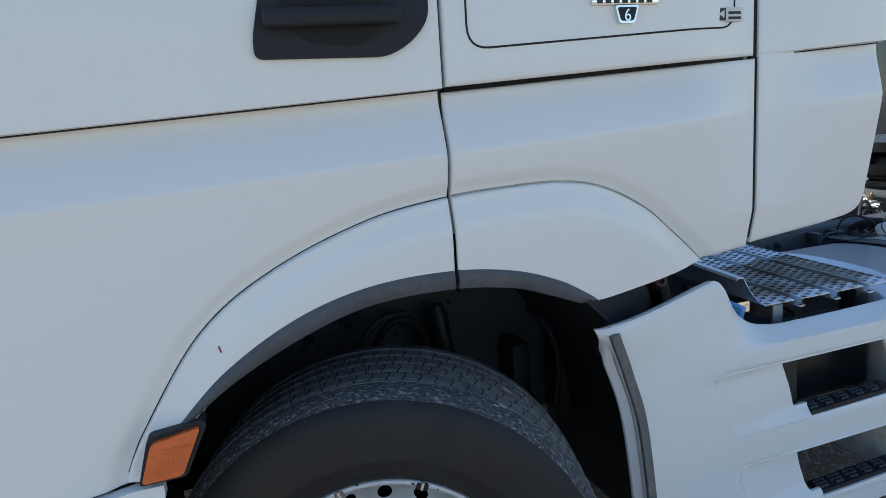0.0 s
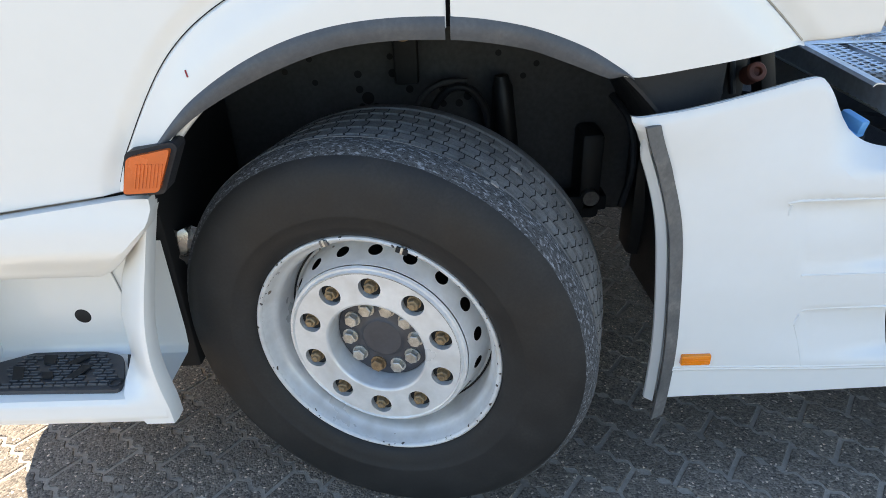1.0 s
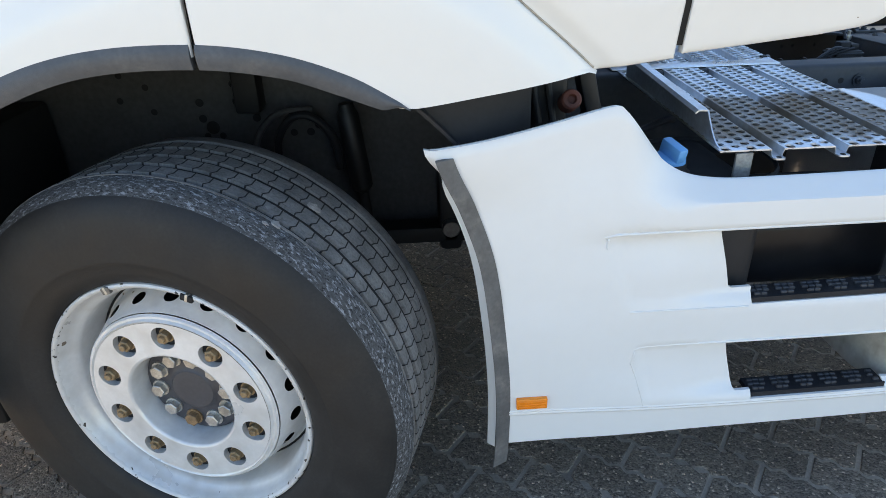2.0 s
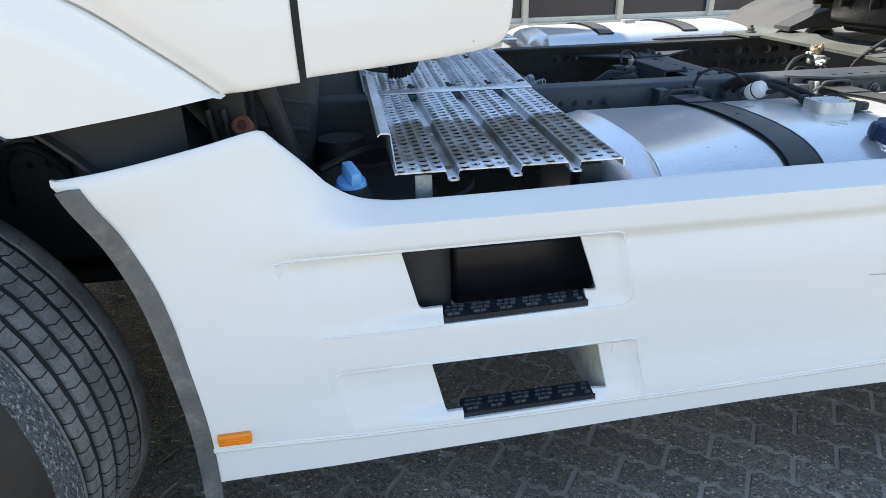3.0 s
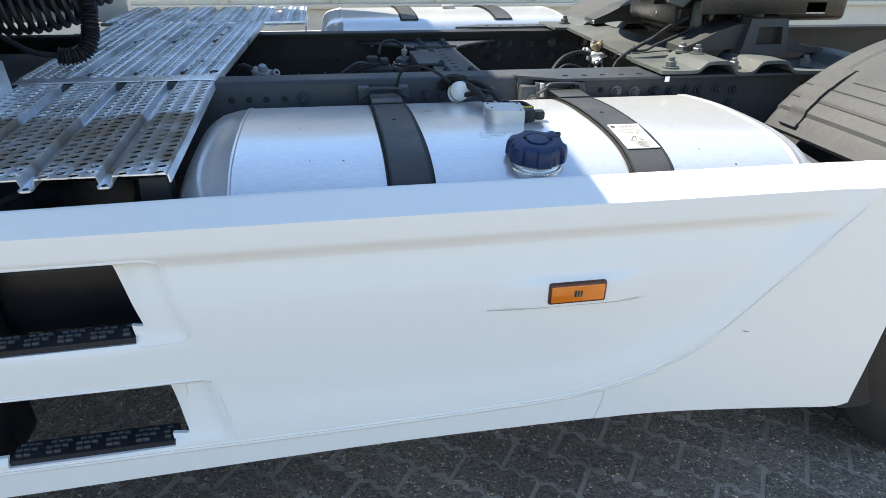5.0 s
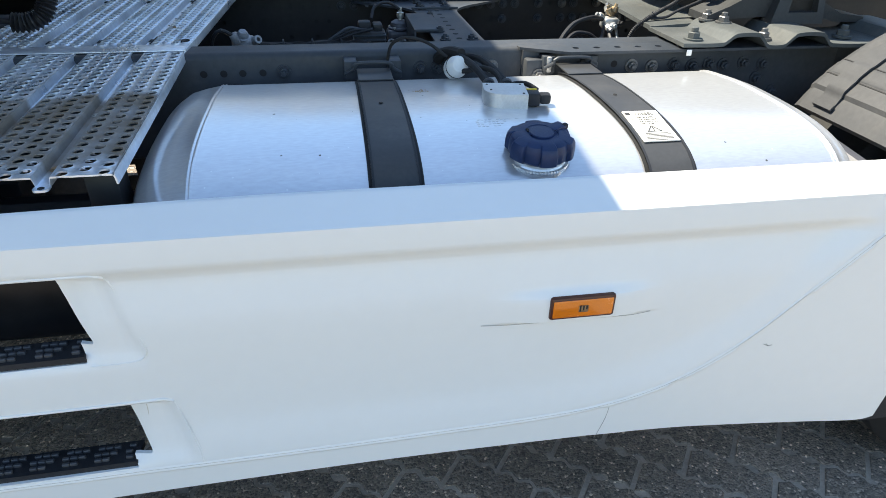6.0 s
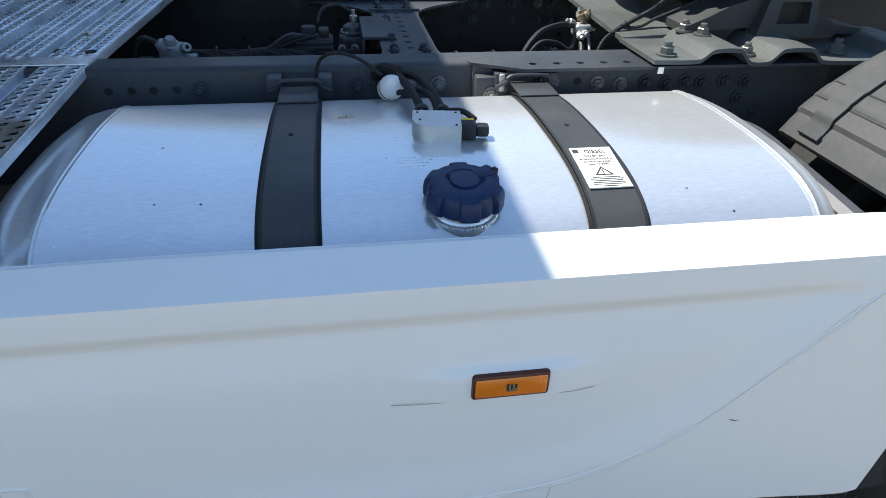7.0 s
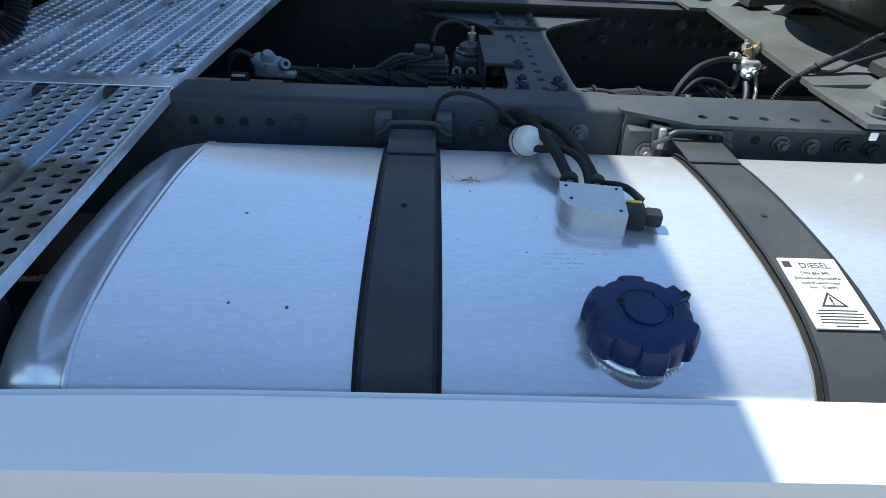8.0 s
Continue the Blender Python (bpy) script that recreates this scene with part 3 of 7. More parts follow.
# seals behind the gaps
box("gap_seal", (0.125, 1.475, 1.22), (0.15, 1.50, 2.6), GAP, truck, 0.002)
bm = bmesh.new()
add_sheet(bm, 1, 40, lambda u, v: (0.921 + 0.024 * u, cab_y(0.931, 1.20 + 1.4 * v) + 0.010, 1.20 + 1.4 * v))
thicken(bm, (0, 0.012, 0))
part("gap_seal", bm, GAP, truck)
bm = bmesh.new()
add_sheet(bm, 20, 1, lambda u, v: (0.14 + 0.77 * u, max(1.475, cab_y(0.14 + 0.77 * u, fold(0.14 + 0.77 * u) + 0.02) + 0.022), fold(0.14 + 0.77 * u) - 0.01 + 0.03 * v))
thicken(bm, (0, 0.01, 0))
part("gap_seal", bm, GAP, truck)

# locker flap outline: a thin groove with round corners, laid as a dark bead
FLAP = rounded([(0.187, 2.3), (0.187, 1.670), (0.850, 1.700), (0.850, 2.3)], 0.045, 6)
bm = bmesh.new()
seam = [(0.187, 2.2 - 0.03 * k) for k in range(16)] + FLAP[7:14] + [(0.24 + 0.56 * k / 20, 1.6724 + 0.0253 * k / 20) for k in range(21)] + FLAP[14:21] + [(0.850, 1.76 + 0.03 * k) for k in range(15)]
add_tube(bm, [Vector((x, cab_y(x, z) - 0.0006, z)) for x, z in seam], 0.0020, 6)
part("locker_seam", bm, GAP, flap_panel)

# door handle in its dark recess
to_door = lambda a, b, d: (a, 1.4275 - 0.006 + d, b)
plate = prism("handle_plate", rounded([(-0.205, 1.666), (0.03, 1.662), (0.075, 1.685), (0.112, 1.725), (0.112, 1.80), (-0.18, 1.80), (-0.205, 1.70)], 0.03, 5), to_door, 0.02, PLASTIC, door_up, "dark plastic door handle plate", 0.003)
prism("handle_recess", rounded([(-0.15, 1.715), (-0.10, 1.688), (-0.02, 1.684), (0.02, 1.70), (0.03, 1.79), (-0.15, 1.79)], 0.03, 5), lambda a, b, d: (a, 1.4195 + d, b), 0.004, GAP, plate)
box("door_handle", (-0.168, 1.392, 1.716), (0.072, 1.415, 1.747), PLASTIC, plate, 0.008, "dark grip", pose(0, 0, 0, 0, -0.6, 0), 3)

# badges on the locker flap
badge = box("badge", (0.455, 1.420, 1.744), (0.612, 1.429, 1.762), CHROME, flap_panel, 0.002, "small chrome lettered badge")
for k in range(7):
    box("letter_bar", (0.466 + 0.0195 * k, 1.4185, 1.747), (0.4785 + 0.0195 * k, 1.4205, 1.757), INK, badge, 0.0005)
prism("shield", rounded([(0.507, 1.743), (0.517, 1.708), (0.553, 1.708), (0.564, 1.743)], 0.006, 3), lambda a, b, d: (a, 1.419 + d, b), 0.010, CHROME, badge, "chrome shield", 0.0015)
prism("shield_field", rounded([(0.5125, 1.739), (0.5205, 1.7125), (0.5500, 1.7125), (0.5585, 1.739)], 0.005, 3), lambda a, b, d: (a, 1.4184 + d, b), 0.002, PLASTIC, badge)
put("numeral", text_mesh("6", 0.034, CHROME), badge, "", pose(0.5355, 1.4178, 1.7125, 90, 0, 0))
SY = cab_y(0.812, 1.726)
sx = SY - 1.4305
sticker = box("sticker", (0.760 + sx, SY - 0.004, 1.711), (0.834 + sx, SY + 0.012, 1.741), PAPER, flap_panel, 0.0005, "small white dealer sticker")
box("sticker_mark", (0.762 + sx, SY - 0.005, 1.713), (0.786 + sx, SY - 0.0038, 1.739), INK, sticker, 0.0003)
prism("sticker_arrow", [(0.766 + sx, 1.727), (0.781 + sx, 1.735), (0.781 + sx, 1.718)], lambda a, b, d: (a, SY - 0.0054 + d, b), 0.0006, PAPER, sticker)
for z, w in ((1.729, 0.034), (1.718, 0.034)):
    box("sticker_bar", (0.793 + sx, SY - 0.0048, z - 0.003), (0.793 + sx + w, SY - 0.0038, z + 0.003), INK, sticker, 0.0003)

# raised arch flare in two lengths, on rays about the arch's middle
FLARE_IN = [(-0.452, 0.968), (-0.402, 1.026), (-0.315, 1.107), (-0.19, 1.176), (-0.045, 1.217), (0.130, 1.223), (0.265, 1.203), (0.363, 1.168), (0.435, 1.134), (0.475, 1.124), (0.60, 1.139), (0.72, 1.154), (0.79, 1.163)]
FC = Vector((0.136, 0.90))


def ray_table(curve):
    pts = [Vector((p.x, p.y)) - FC for p in curve_points([(x, z, 0) for x, z in curve], 0.015)]
    return sorted((math.atan2(p.y, p.x), p.length) for p in pts)


RAY_OUT, RAY_IN = ray_table(ARCH_OUT), ray_table(FLARE_IN)
VS = [0, 0.004, 0.009, 0.014, 0.020, 0.027, 0.036, 0.05, 0.07, 0.10, 0.14, 0.19, 0.25, 0.32, 0.40, 0.5, 0.6, 0.7, 0.8, 0.9, 1.0]
for a0, a1, dx, lab in ((math.pi * 0.5, RAY_OUT[-1][0] - 0.01, -0.004, "white front arch flare"), (RAY_OUT[0][0] + 0.02, math.pi * 0.5, 0.004, "white rear arch flare")):
    bm = bmesh.new()

    def flare_at(u, v, a0=a0, a1=a1, dx=dx):
        a = a0 + (a1 - a0) * u
        ro, ri = linear(RAY_OUT, a), linear(RAY_IN, a)
        k = v * (len(VS) - 1)
        r = ro + 0.0005 + (ri - ro) * VS[round(k)]
        x, z = FC.x + r * math.cos(a) + dx * max(0.0, 1 - abs(a - math.pi / 2) * 4), FC.y + r * math.sin(a)
        end = abs(a - math.pi / 2) * r
        d = (ro - r) * 0.96
        y = cab_y(x, min(z, interp(ARCH_OUT, x) - 0.0004)) if d > 0.03 else cab_y(x, interp(ARCH_OUT, x) - 0.0001) - 0.012 * smooth(0, 0.006, d) - 0.013 * smooth(0.002, 0.075, d)
        return (x, y + 0.003 * (1 - smooth(0, 0.006, end)), z)

    add_sheet(bm, 110, len(VS) - 1, flare_at)
    thicken(bm, (0, 0.008, 0))
    part("arch_flare", bm, WHITE, truck, lab, 60)

# fine seam along the flare: a dark gap on the door, dirt in the fold behind it
for name, lo, hi, m_, r in (("flare_seam", -0.52, 0.131, GAP, 0.0011), ("flare_fold", 0.141, 0.79, DIRT, 0.0018)):
    pts = [(x, cab_base(x, z) - 0.0004, z) for x, z in ([(float(q), interp(ARCH_OUT, q)) for q in np.linspace(lo, hi, 160)])]
    bm = bmesh.new()
    add_tube(bm, [Vector(p) for p in pts], r, 6)
    part(name, bm, m_, truck)

# grey arch trim in two lengths, split at the door gap
for x0, x1, lab in ((-0.455, 0.130, "dark grey wheel arch trim"), (0.139, 0.468, "dark grey wheel arch trim")):
    bm = bmesh.new()

    def trim_at(u, v, x0=x0, x1=x1):
        x = x0 + (x1 - x0) * u
        zo, zi = interp(TRIM_OUT, x), interp(TRIM_IN, x + 0.03 * (1 - smooth(-0.45, -0.2, x)))
        if x > 0.40:
            zi = zo + (zi - zo) * (1 - smooth(0.42, 0.468, x) * 0.75)
        z = zo + (zi - zo) * v
        y = cab_y(x, max(z, zi + 0.012)) - 0.006 + 0.006 * (2 * v - 1) ** 2
        return (x, y, z)

    add_sheet(bm, 50, 5, trim_at)
    thicken(bm, (0, 0.025, 0))
    part("arch_trim", bm, TRIM, truck, lab)

# side indicator in a dark frame at the front foot of the arch
to_ind = lambda a, b, d: (a, 1.425 + d - 0.02 * (a + 0.5), b)
frame_i = prism("indicator_housing", rounded([(-0.500, 0.938), (-0.418, 0.940), (-0.372, 1.032), (-0.379, 1.043), (-0.474, 1.025)], 0.010, 4), to_ind, 0.045, PLASTIC, truck, "dark plastic indicator housing", 0.003)
bm = bmesh.new()
LENS = rounded([(-0.493, 0.946), (-0.423, 0.949), (-0.382, 1.034), (-0.468, 1.018)], 0.009, 4)
add_prism(bm, LENS, lambda a, b, d: (a, 1.413 + d - 0.02 * (a + 0.5), b), 0.014)
bmesh.ops.bevel(bm, geom=[e for e in bm.edges if e.calc_face_angle(0) > 0.6], offset=0.004, segments=2, affect="EDGES", profile=0.5)
lens = part("lens", bm, INDIC, frame_i, "orange ribbed lens")
for k in range(8):
    x = -0.470 + 0.0068 * k
    bm = bmesh.new()
    add_prism(bm, [(x, 0.958), (x + 0.004, 0.958), (x + 0.021, 1.006), (x + 0.017, 1.006)], lambda a, b, d: (a, 1.4115 + d - 0.02 * (a + 0.5), b), 0.004)
    part("lens_rib", bm, INDIC, lens)

# ---- lower fender, step box ----
bm = bmesh.new()


def fender_at(u, v):
    x = -1.12 + (1.12 - 0.462) * u
    zt = min(0.924, 0.930 + 0.13 * (x + 0.512) - 0.006)
    zb = linear([(-1.12, 0.722), (-0.64, 0.722), (-0.60, 0.740), (-0.475, 0.865), (-0.462, 0.90)], x)
    z = zt + (zb - zt) * v
    return (x, 1.440 + 0.05 * smooth(0.82, 0.72, z) * (1 - 0.6 * smooth(-0.6, -0.44, x)) - 0.012 * smooth(0.93, 0.85, z) + 0.012 * max(0, v - 0.9) * 10, z)


add_sheet(bm, 70, 20, fender_at)
thicken(bm, (0, 0.03, 0))
part("lower_fender", bm, WHITE, truck, "white lower fender panel above the step", 50)

# step box: outer side wing, lip, ledge, back wall, black tread
bm = bmesh.new()


def wing_at(u, v):
    z = 0.362 + (0.905 - 0.362) * v
    right = interp([(0.362, -0.530), (0.41, -0.531), (0.49, -0.540), (0.55, -0.543), (0.64, -0.535), (0.765, -0.507), (0.88, -0.474), (0.91, -0.466)], z)
    left = linear([(0.362, -0.60), (0.45, -0.645), (0.60, -0.645), (0.70, -0.62), (0.905, -0.52)], z)
    x = left + (right - left) * u
    y = 1.412 + 0.03 * smooth(0.45, 0.80, z)
    y += 0.10 * (1 - u) ** 1.5 * smooth(0.42, 0.50, z)
    y += 0.015 * smooth(0.93, 1.0, u)
    return (x, y, z)


add_sheet(bm, 16, 34, wing_at)
thicken(bm, (0, 0.03, 0))
step = part("step_box", bm, WHITE, truck, "white moulded entry step", 50)
bm = bmesh.new()


def lip_at(u, v):
    x = -1.12 + (1.12 - 0.545) * u
    prof = [(1.45, 0.362), (1.415, 0.368), (1.410, 0.385), (1.413, 0.420), (1.420, 0.432), (1.445, 0.437), (1.58, 0.440), (1.595, 0.455), (1.600, 0.50), (1.600, 0.75)]
    k = v * (len(prof) - 1)
    i = min(int(k), len(prof) - 2)
    y = prof[i][0] + (prof[i + 1][0] - prof[i][0]) * (k - i)
    z = prof[i][1] + (prof[i + 1][1] - prof[i][1]) * (k - i)
    return (x, y, z)


add_sheet(bm, 30, 36, lip_at)
part("step_shell", bm, WHITE, step, "", 40)
# added black box fills the unseen depth behind the wing
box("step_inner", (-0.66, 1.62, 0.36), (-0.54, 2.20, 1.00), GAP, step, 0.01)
panel_poly = rounded([(-0.92, 0.73), (-0.865, 0.498), (-0.655, 0.498), (-0.69, 0.73)], 0.042, 6)
pan = prism("step_cover", panel_poly, lambda a, b, d: (a, 1.594 + d, b), 0.01, WHITE, step, "white cover plate with a lamp hole", 0.002)
bm = bmesh.new()
add_tube(bm, curve_points([(a, 1.598, b) for a, b in panel_poly[6:] + panel_poly[:1]], 0.01), 0.0016, 6)
part("cover_seam", bm, LINE, pan)
lathe("lamp_hole", [(0, 0.002), (0.017, 0.002), (0.020, 0.0), (0.020, -0.004)], GAP, pan, Matrix.Translation((-0.785, 1.594, 0.550)) @ pose(0, 0, 0, 90, 0, 0), 24)
bm = bmesh.new()
TREAD_OUT = rounded([(-1.10, 1.446), (-0.650, 1.436), (-0.664, 1.490), (-0.700, 1.565), (-0.76, 1.585), (-0.93, 1.590), (-1.02, 1.545), (-1.09, 1.50)], 0.02, 4)
add_prism(bm, TREAD_OUT, lambda a, b, d: (a, b, 0.447 - d), 0.010)
tread = part("step_tread", bm, RIBS, step, "black ribbed plastic tread")
for k in range(16):
    for j in range(6):
        x, y = -1.07 + 0.026 * k - 0.016 * (j - 3), 1.452 + 0.021 * j
        if x > -0.69 - 0.010 * j or x < -1.05 + 0.02 * j or (k % 4 == 3 and 0 < j < 5):
            continue
        for s_ in range(2):
            box("tread_rib", (x, y + 0.0095 * s_, 0.446), (x + 0.022, y + 0.0055 + 0.0095 * s_, 0.4525), TREAD_TOP, tread, 0.0012, segs=1)
for quad, m_ in ((((-0.900, 1.570), (-0.865, 1.567), (-0.855, 1.534), (-0.884, 1.536)), GAP), (((-0.870, 1.503), (-0.841, 1.502), (-0.832, 1.480), (-0.858, 1.480)), GAP), (((-0.954, 1.528), (-0.922, 1.522), (-0.901, 1.476), (-0.926, 1.476)), GAP),
                 (((-0.800, 1.566), (-0.772, 1.566), (-0.800, 1.530), (-0.828, 1.530)), GAP), (((-0.778, 1.524), (-0.752, 1.524), (-0.775, 1.478), (-0.800, 1.478)), GAP)):
    prism("tread_slot", quad, lambda p, q, d: (p, q, 0.4535 - d), 0.004, m_, tread)
lathe("tread_ring", [(0.010, 0.002), (0.013, 0.004), (0.016, 0.002)], PLASTIC, tread, Matrix.Translation((-0.672, 1.462, 0.4475)), 20)
pad = prism("step_pad", [(-0.638, 1.448), (-0.609, 1.445), (-0.636, 1.546), (-0.655, 1.564), (-0.690, 1.567)], lambda a, b, d: (a, b, 0.449 - d), 0.014, PLASTIC, step, "small black grip pad", 0.002)
for j in range(7):
    for i in range(3):
        x, y = -0.636 - 0.042 * (j / 7) + 0.011 * i, 1.455 + 0.0135 * j
        box("pad_rib", (x, y, 0.4485), (x + 0.008, y + 0.009, 0.4515), PLASTIC, pad, 0.001, segs=1)

# ---- the closed cab behind the panels ----
bm = bmesh.new()
add_box(bm, (-1.10, 1.50, 1.33), (0.925, 2 * MID - 1.50, 3.10), 0.06)
part("cab_shell", bm, PLASTIC, truck, "dark cab back wall and inner shell")
box("cab_back", (0.926, 1.53, 1.34), (0.936, 2 * MID - 1.53, 3.05), CAB_BACK, truck, 0.004, "unseen grey cab back wall, toned for tank reflections")
NOSE = [(-1.00, 1.445), (-1.11, 1.50), (-1.22, 1.60), (-1.29, 1.70), (-1.335, 1.85), (-1.36, 2.0)]
prism("cab_nose", NOSE + [(x, 2 * MID - y) for x, y in reversed(NOSE)] + [(-0.70, 2 * MID - 1.66), (-0.70, 1.66), (-1.03, 1.66)], lambda a, b, d: (a, b, 1.45 - d), 1.10, WHITE, truck, "white cab front with rounded corners", 0.0)
bm = bmesh.new()
add_box(bm, (-1.10, 1.432, 2.60), (1.325, 2 * MID - 1.432, 3.20), 0.05)
part("roof", bm, WHITE, truck, "white cab roof and wind deflector")
box("side_deflector", (0.934, 2 * MID - 1.50, 1.2), (1.285, 2 * MID - 1.43, 2.65), WHITE, truck, 0.01, "white far side deflector panel")
box("cab_side_far", (-1.10, 2 * MID - 1.50, 0.95), (0.93, 2 * MID - 1.43, 2.65), WHITE, truck, 0.01, "white far cab side")

# ---- front wheel, turned a little to the far side ----
WHEEL = Matrix.Translation((-0.057, 1.476, 0.506)) @ pose(0, 0, 0, 0, 0, -15.1) @ pose(0, 0, 0, 90, 0, 0)


def wheel_face(r):
    """Height of the wheel's outer face along its axle (up is outwards)."""
    return linear([(0.100, -0.018), (0.104, -0.010), (0.112, -0.008), (0.200, -0.008), (0.207, -0.006), (0.212, -0.012), (0.218, -0.012), (0.224, -0.018), (0.236, -0.040), (0.262, -0.105), (0.268, -0.125)], r)


def scuffs(m, color, along, across, low, high, turned=0.0):
    """Streaks that run round the tyre: noise laid out by angle, radius and depth about the axle."""
    nt = m.node_tree
    n, link = nt.nodes, nt.links
    p = n["Principled BSDF"]
    geo, mp, sep = n.new("ShaderNodeNewGeometry"), n.new("ShaderNodeMapping"), n.new("ShaderNodeSeparateXYZ")
    mp.vector_type = "TEXTURE"
    mp.inputs["Location"].default_value, mp.inputs["Rotation"].default_value = WHEEL.translation, WHEEL.to_euler()
    link.new(geo.outputs["Position"], mp.inputs["Vector"])
    link.new(mp.outputs[0], sep.inputs[0])

    def calc(op, a, b):
        x = n.new("ShaderNodeMath")
        x.operation = op
        for i, v in enumerate((a, b)):
            if isinstance(v, (int, float)):
                x.inputs[i].default_value = v
            else:
                link.new(v, x.inputs[i])
        return x.outputs[0]

    angle = calc("ARCTAN2", sep.outputs["Y"], sep.outputs["X"])
    com, noise, span = n.new("ShaderNodeCombineXYZ"), n.new("ShaderNodeTexNoise"), n.new("ShaderNodeMapRange")
    link.new(calc("ADD", calc("MULTIPLY", angle, along), calc("MULTIPLY", sep.outputs["Z"], across * turned)), com.inputs[0])
    link.new(calc("MULTIPLY", sep.outputs["Z"], across), com.inputs[1])
    noise.inputs["Scale"].default_value, noise.inputs["Detail"].default_value, noise.inputs["Roughness"].default_value = 1.0, 6, 0.65
    link.new(com.outputs[0], noise.inputs["Vector"])
    link.new(noise.outputs["Fac"], span.inputs[0])
    span.inputs[1].default_value, span.inputs[2].default_value = low, high
    mix = n.new("ShaderNodeMix")
    mix.data_type = "RGBA"
    link.new(span.outputs[0], mix.inputs[0])
    link.new(p.inputs["Base Color"].links[0].from_socket, mix.inputs[6])
    mix.inputs[7].default_value = (*color, 1)
    link.new(mix.outputs[2], p.inputs["Base Color"])


scuffs(SHOULDER, (0.24, 0.255, 0.28), 34, 230, 0.52, 0.62, 0.3)
scuffs(SHOULDER, (0.016, 0.017, 0.020), 60, 300, 0.54, 0.60, -0.25)
scuffs(TREAD, (0.075, 0.073, 0.072), 30, 90, 0.52, 0.75, 0.1)


def build_wheel(name, place, parent, label):
    hub = lathe(name, [(0, -0.053), (0.048, -0.053), (0.052, -0.057), (0.060, -0.059), (0.108, -0.061), (0.116, -0.065), (0.116, -0.14), (0, -0.14)], HUB, parent, place, 40, label)
    bm = bmesh.new()
    flat = lambda a, b: (a, b, wheel_face(math.hypot(a, b)))
    for k in range(10):
        a0, a1 = radians(36 * k), radians(36 * (k + 1))
        ring = [(0.126 * math.cos(a0 + (a1 - a0) * i / 6), 0.126 * math.sin(a0 + (a1 - a0) * i / 6)) for i in range(7)]
        ring += [(0.204 * math.cos(a1 + (a0 - a1) * i / 8), 0.204 * math.sin(a1 + (a0 - a1) * i / 8)) for i in range(9)]
        mid = (a0 + a1) / 2
        inner = add_holed(bm, ring, (0.1675 * math.cos(mid), 0.1675 * math.sin(mid)), 0.0265, flat, 20)
        low = [bm.verts.new((v.co.x, v.co.y, v.co.z - 0.016)) for v in inner]
        for i in range(len(inner)):
            j = (i + 1) % len(inner)
            bm.faces.new((inner[i], inner[j], low[j], low[i]))
    bmesh.ops.remove_doubles(bm, verts=bm.verts, dist=0.0002)
    bmesh.ops.transform(bm, matrix=place, verts=bm.verts)
    part("wheel_flange", bm, RIM, hub, "silver bolt flange with ten nut holes", 40, recalc=False)
    bm = bmesh.new()
    add_lathe(bm, [(0.126, wheel_face(0.126)), (0.122, -0.009), (0.1195, -0.014), (0.119, -0.03), (0.117, -0.05), (0.117, -0.07)], place, 60)
    part("flange_bore", bm, RIM, hub, "", 50, recalc=False)
    bm = bmesh.new()
    add_lathe(bm, [(0.204, -0.008), (0.208, -0.005), (0.2115, -0.011), (0.2165, -0.011), (0.2192, -0.0140), (0.2206, -0.0202)], None, 72)
    for k in range(18):
        a0, a1 = 2 * math.pi * k / 18, 2 * math.pi * (k + 1) / 18
        mid = (a0 + a1) / 2
        # the cone, laid out flat: arc length across it, slope length down it
        half = 0.2346 * math.pi / 18
        ring = [(-half + half * i / 2, -0.045) for i in range(5)] + [(half - half * i / 2, 0.045) for i in range(5)]
        on_cone = lambda p, q, mid=mid: ((0.2346 + q * 0.3097) * math.cos(mid + p / 0.2346), (0.2346 + q * 0.3097) * math.sin(mid + p / 0.2346), -0.063 - q * 0.9508)
        add_holed(bm, ring, (0, 0.002), 0.0165, on_cone, 18)
    bmesh.ops.remove_doubles(bm, verts=bm.verts, dist=0.0002)
    bmesh.ops.transform(bm, matrix=place, verts=bm.verts)
    disc = part("wheel_disc", bm, RIM, hub, "silver steel disc with round holes", 40, recalc=False)
    lathe("cone_foot", [(0.2485, -0.1058), (0.251, -0.115), (0.256, -0.1185), (0.2575, -0.120)], RIM, hub, place, 72)
    lathe("disc_seam", [(0.2570, -0.1195), (0.2625, -0.1195)], GAP, hub, place, 72)
    lathe("wheel_rim", [(0.2620, -0.124), (0.2640, -0.100), (0.2655, -0.070), (0.2665, -0.052), (0.2690, -0.042), (0.2745, -0.035), (0.2790, -0.029), (0.2825, -0.020), (0.285, -0.012), (0.288, -0.004), (0.290, -0.006), (0.296, -0.05), (0.27, -0.16), (0.27, -0.30)], RIM, hub, place, 72, "silver painted rim with chipped lip")
    lathe("rim_lip", [(0.286, -0.010), (0.2885, -0.002), (0.291, 0.0015), (0.295, 0.003), (0.299, 0.001), (0.3015, -0.006), (0.301, -0.02)], LIP, hub, place, 96, "chipped and worn rim edge")
    lathe("backing", [(0.0, -0.16), (0.268, -0.16)], GAP, hub, place, 32)
    # black ring paints the shade inside the nut holes
    lathe("nut_well", [(0.121, -0.0245), (0.203, -0.0245)], GAP, hub, place, 48)
    nut, bolt, rusty = hexbolt_mesh("wheel_nut", BRASS, 0.0140, 0.014, 0.0165, 0.0065), hexbolt_mesh("hub_bolt", STEEL, 0.0165, 0.014, 0.020, 0.0), hexbolt_mesh("hub_bolt", RUST, 0.0165, 0.014, 0.020, 0.0)
    face = pose(0, 0, 0, -90, 0, 0)
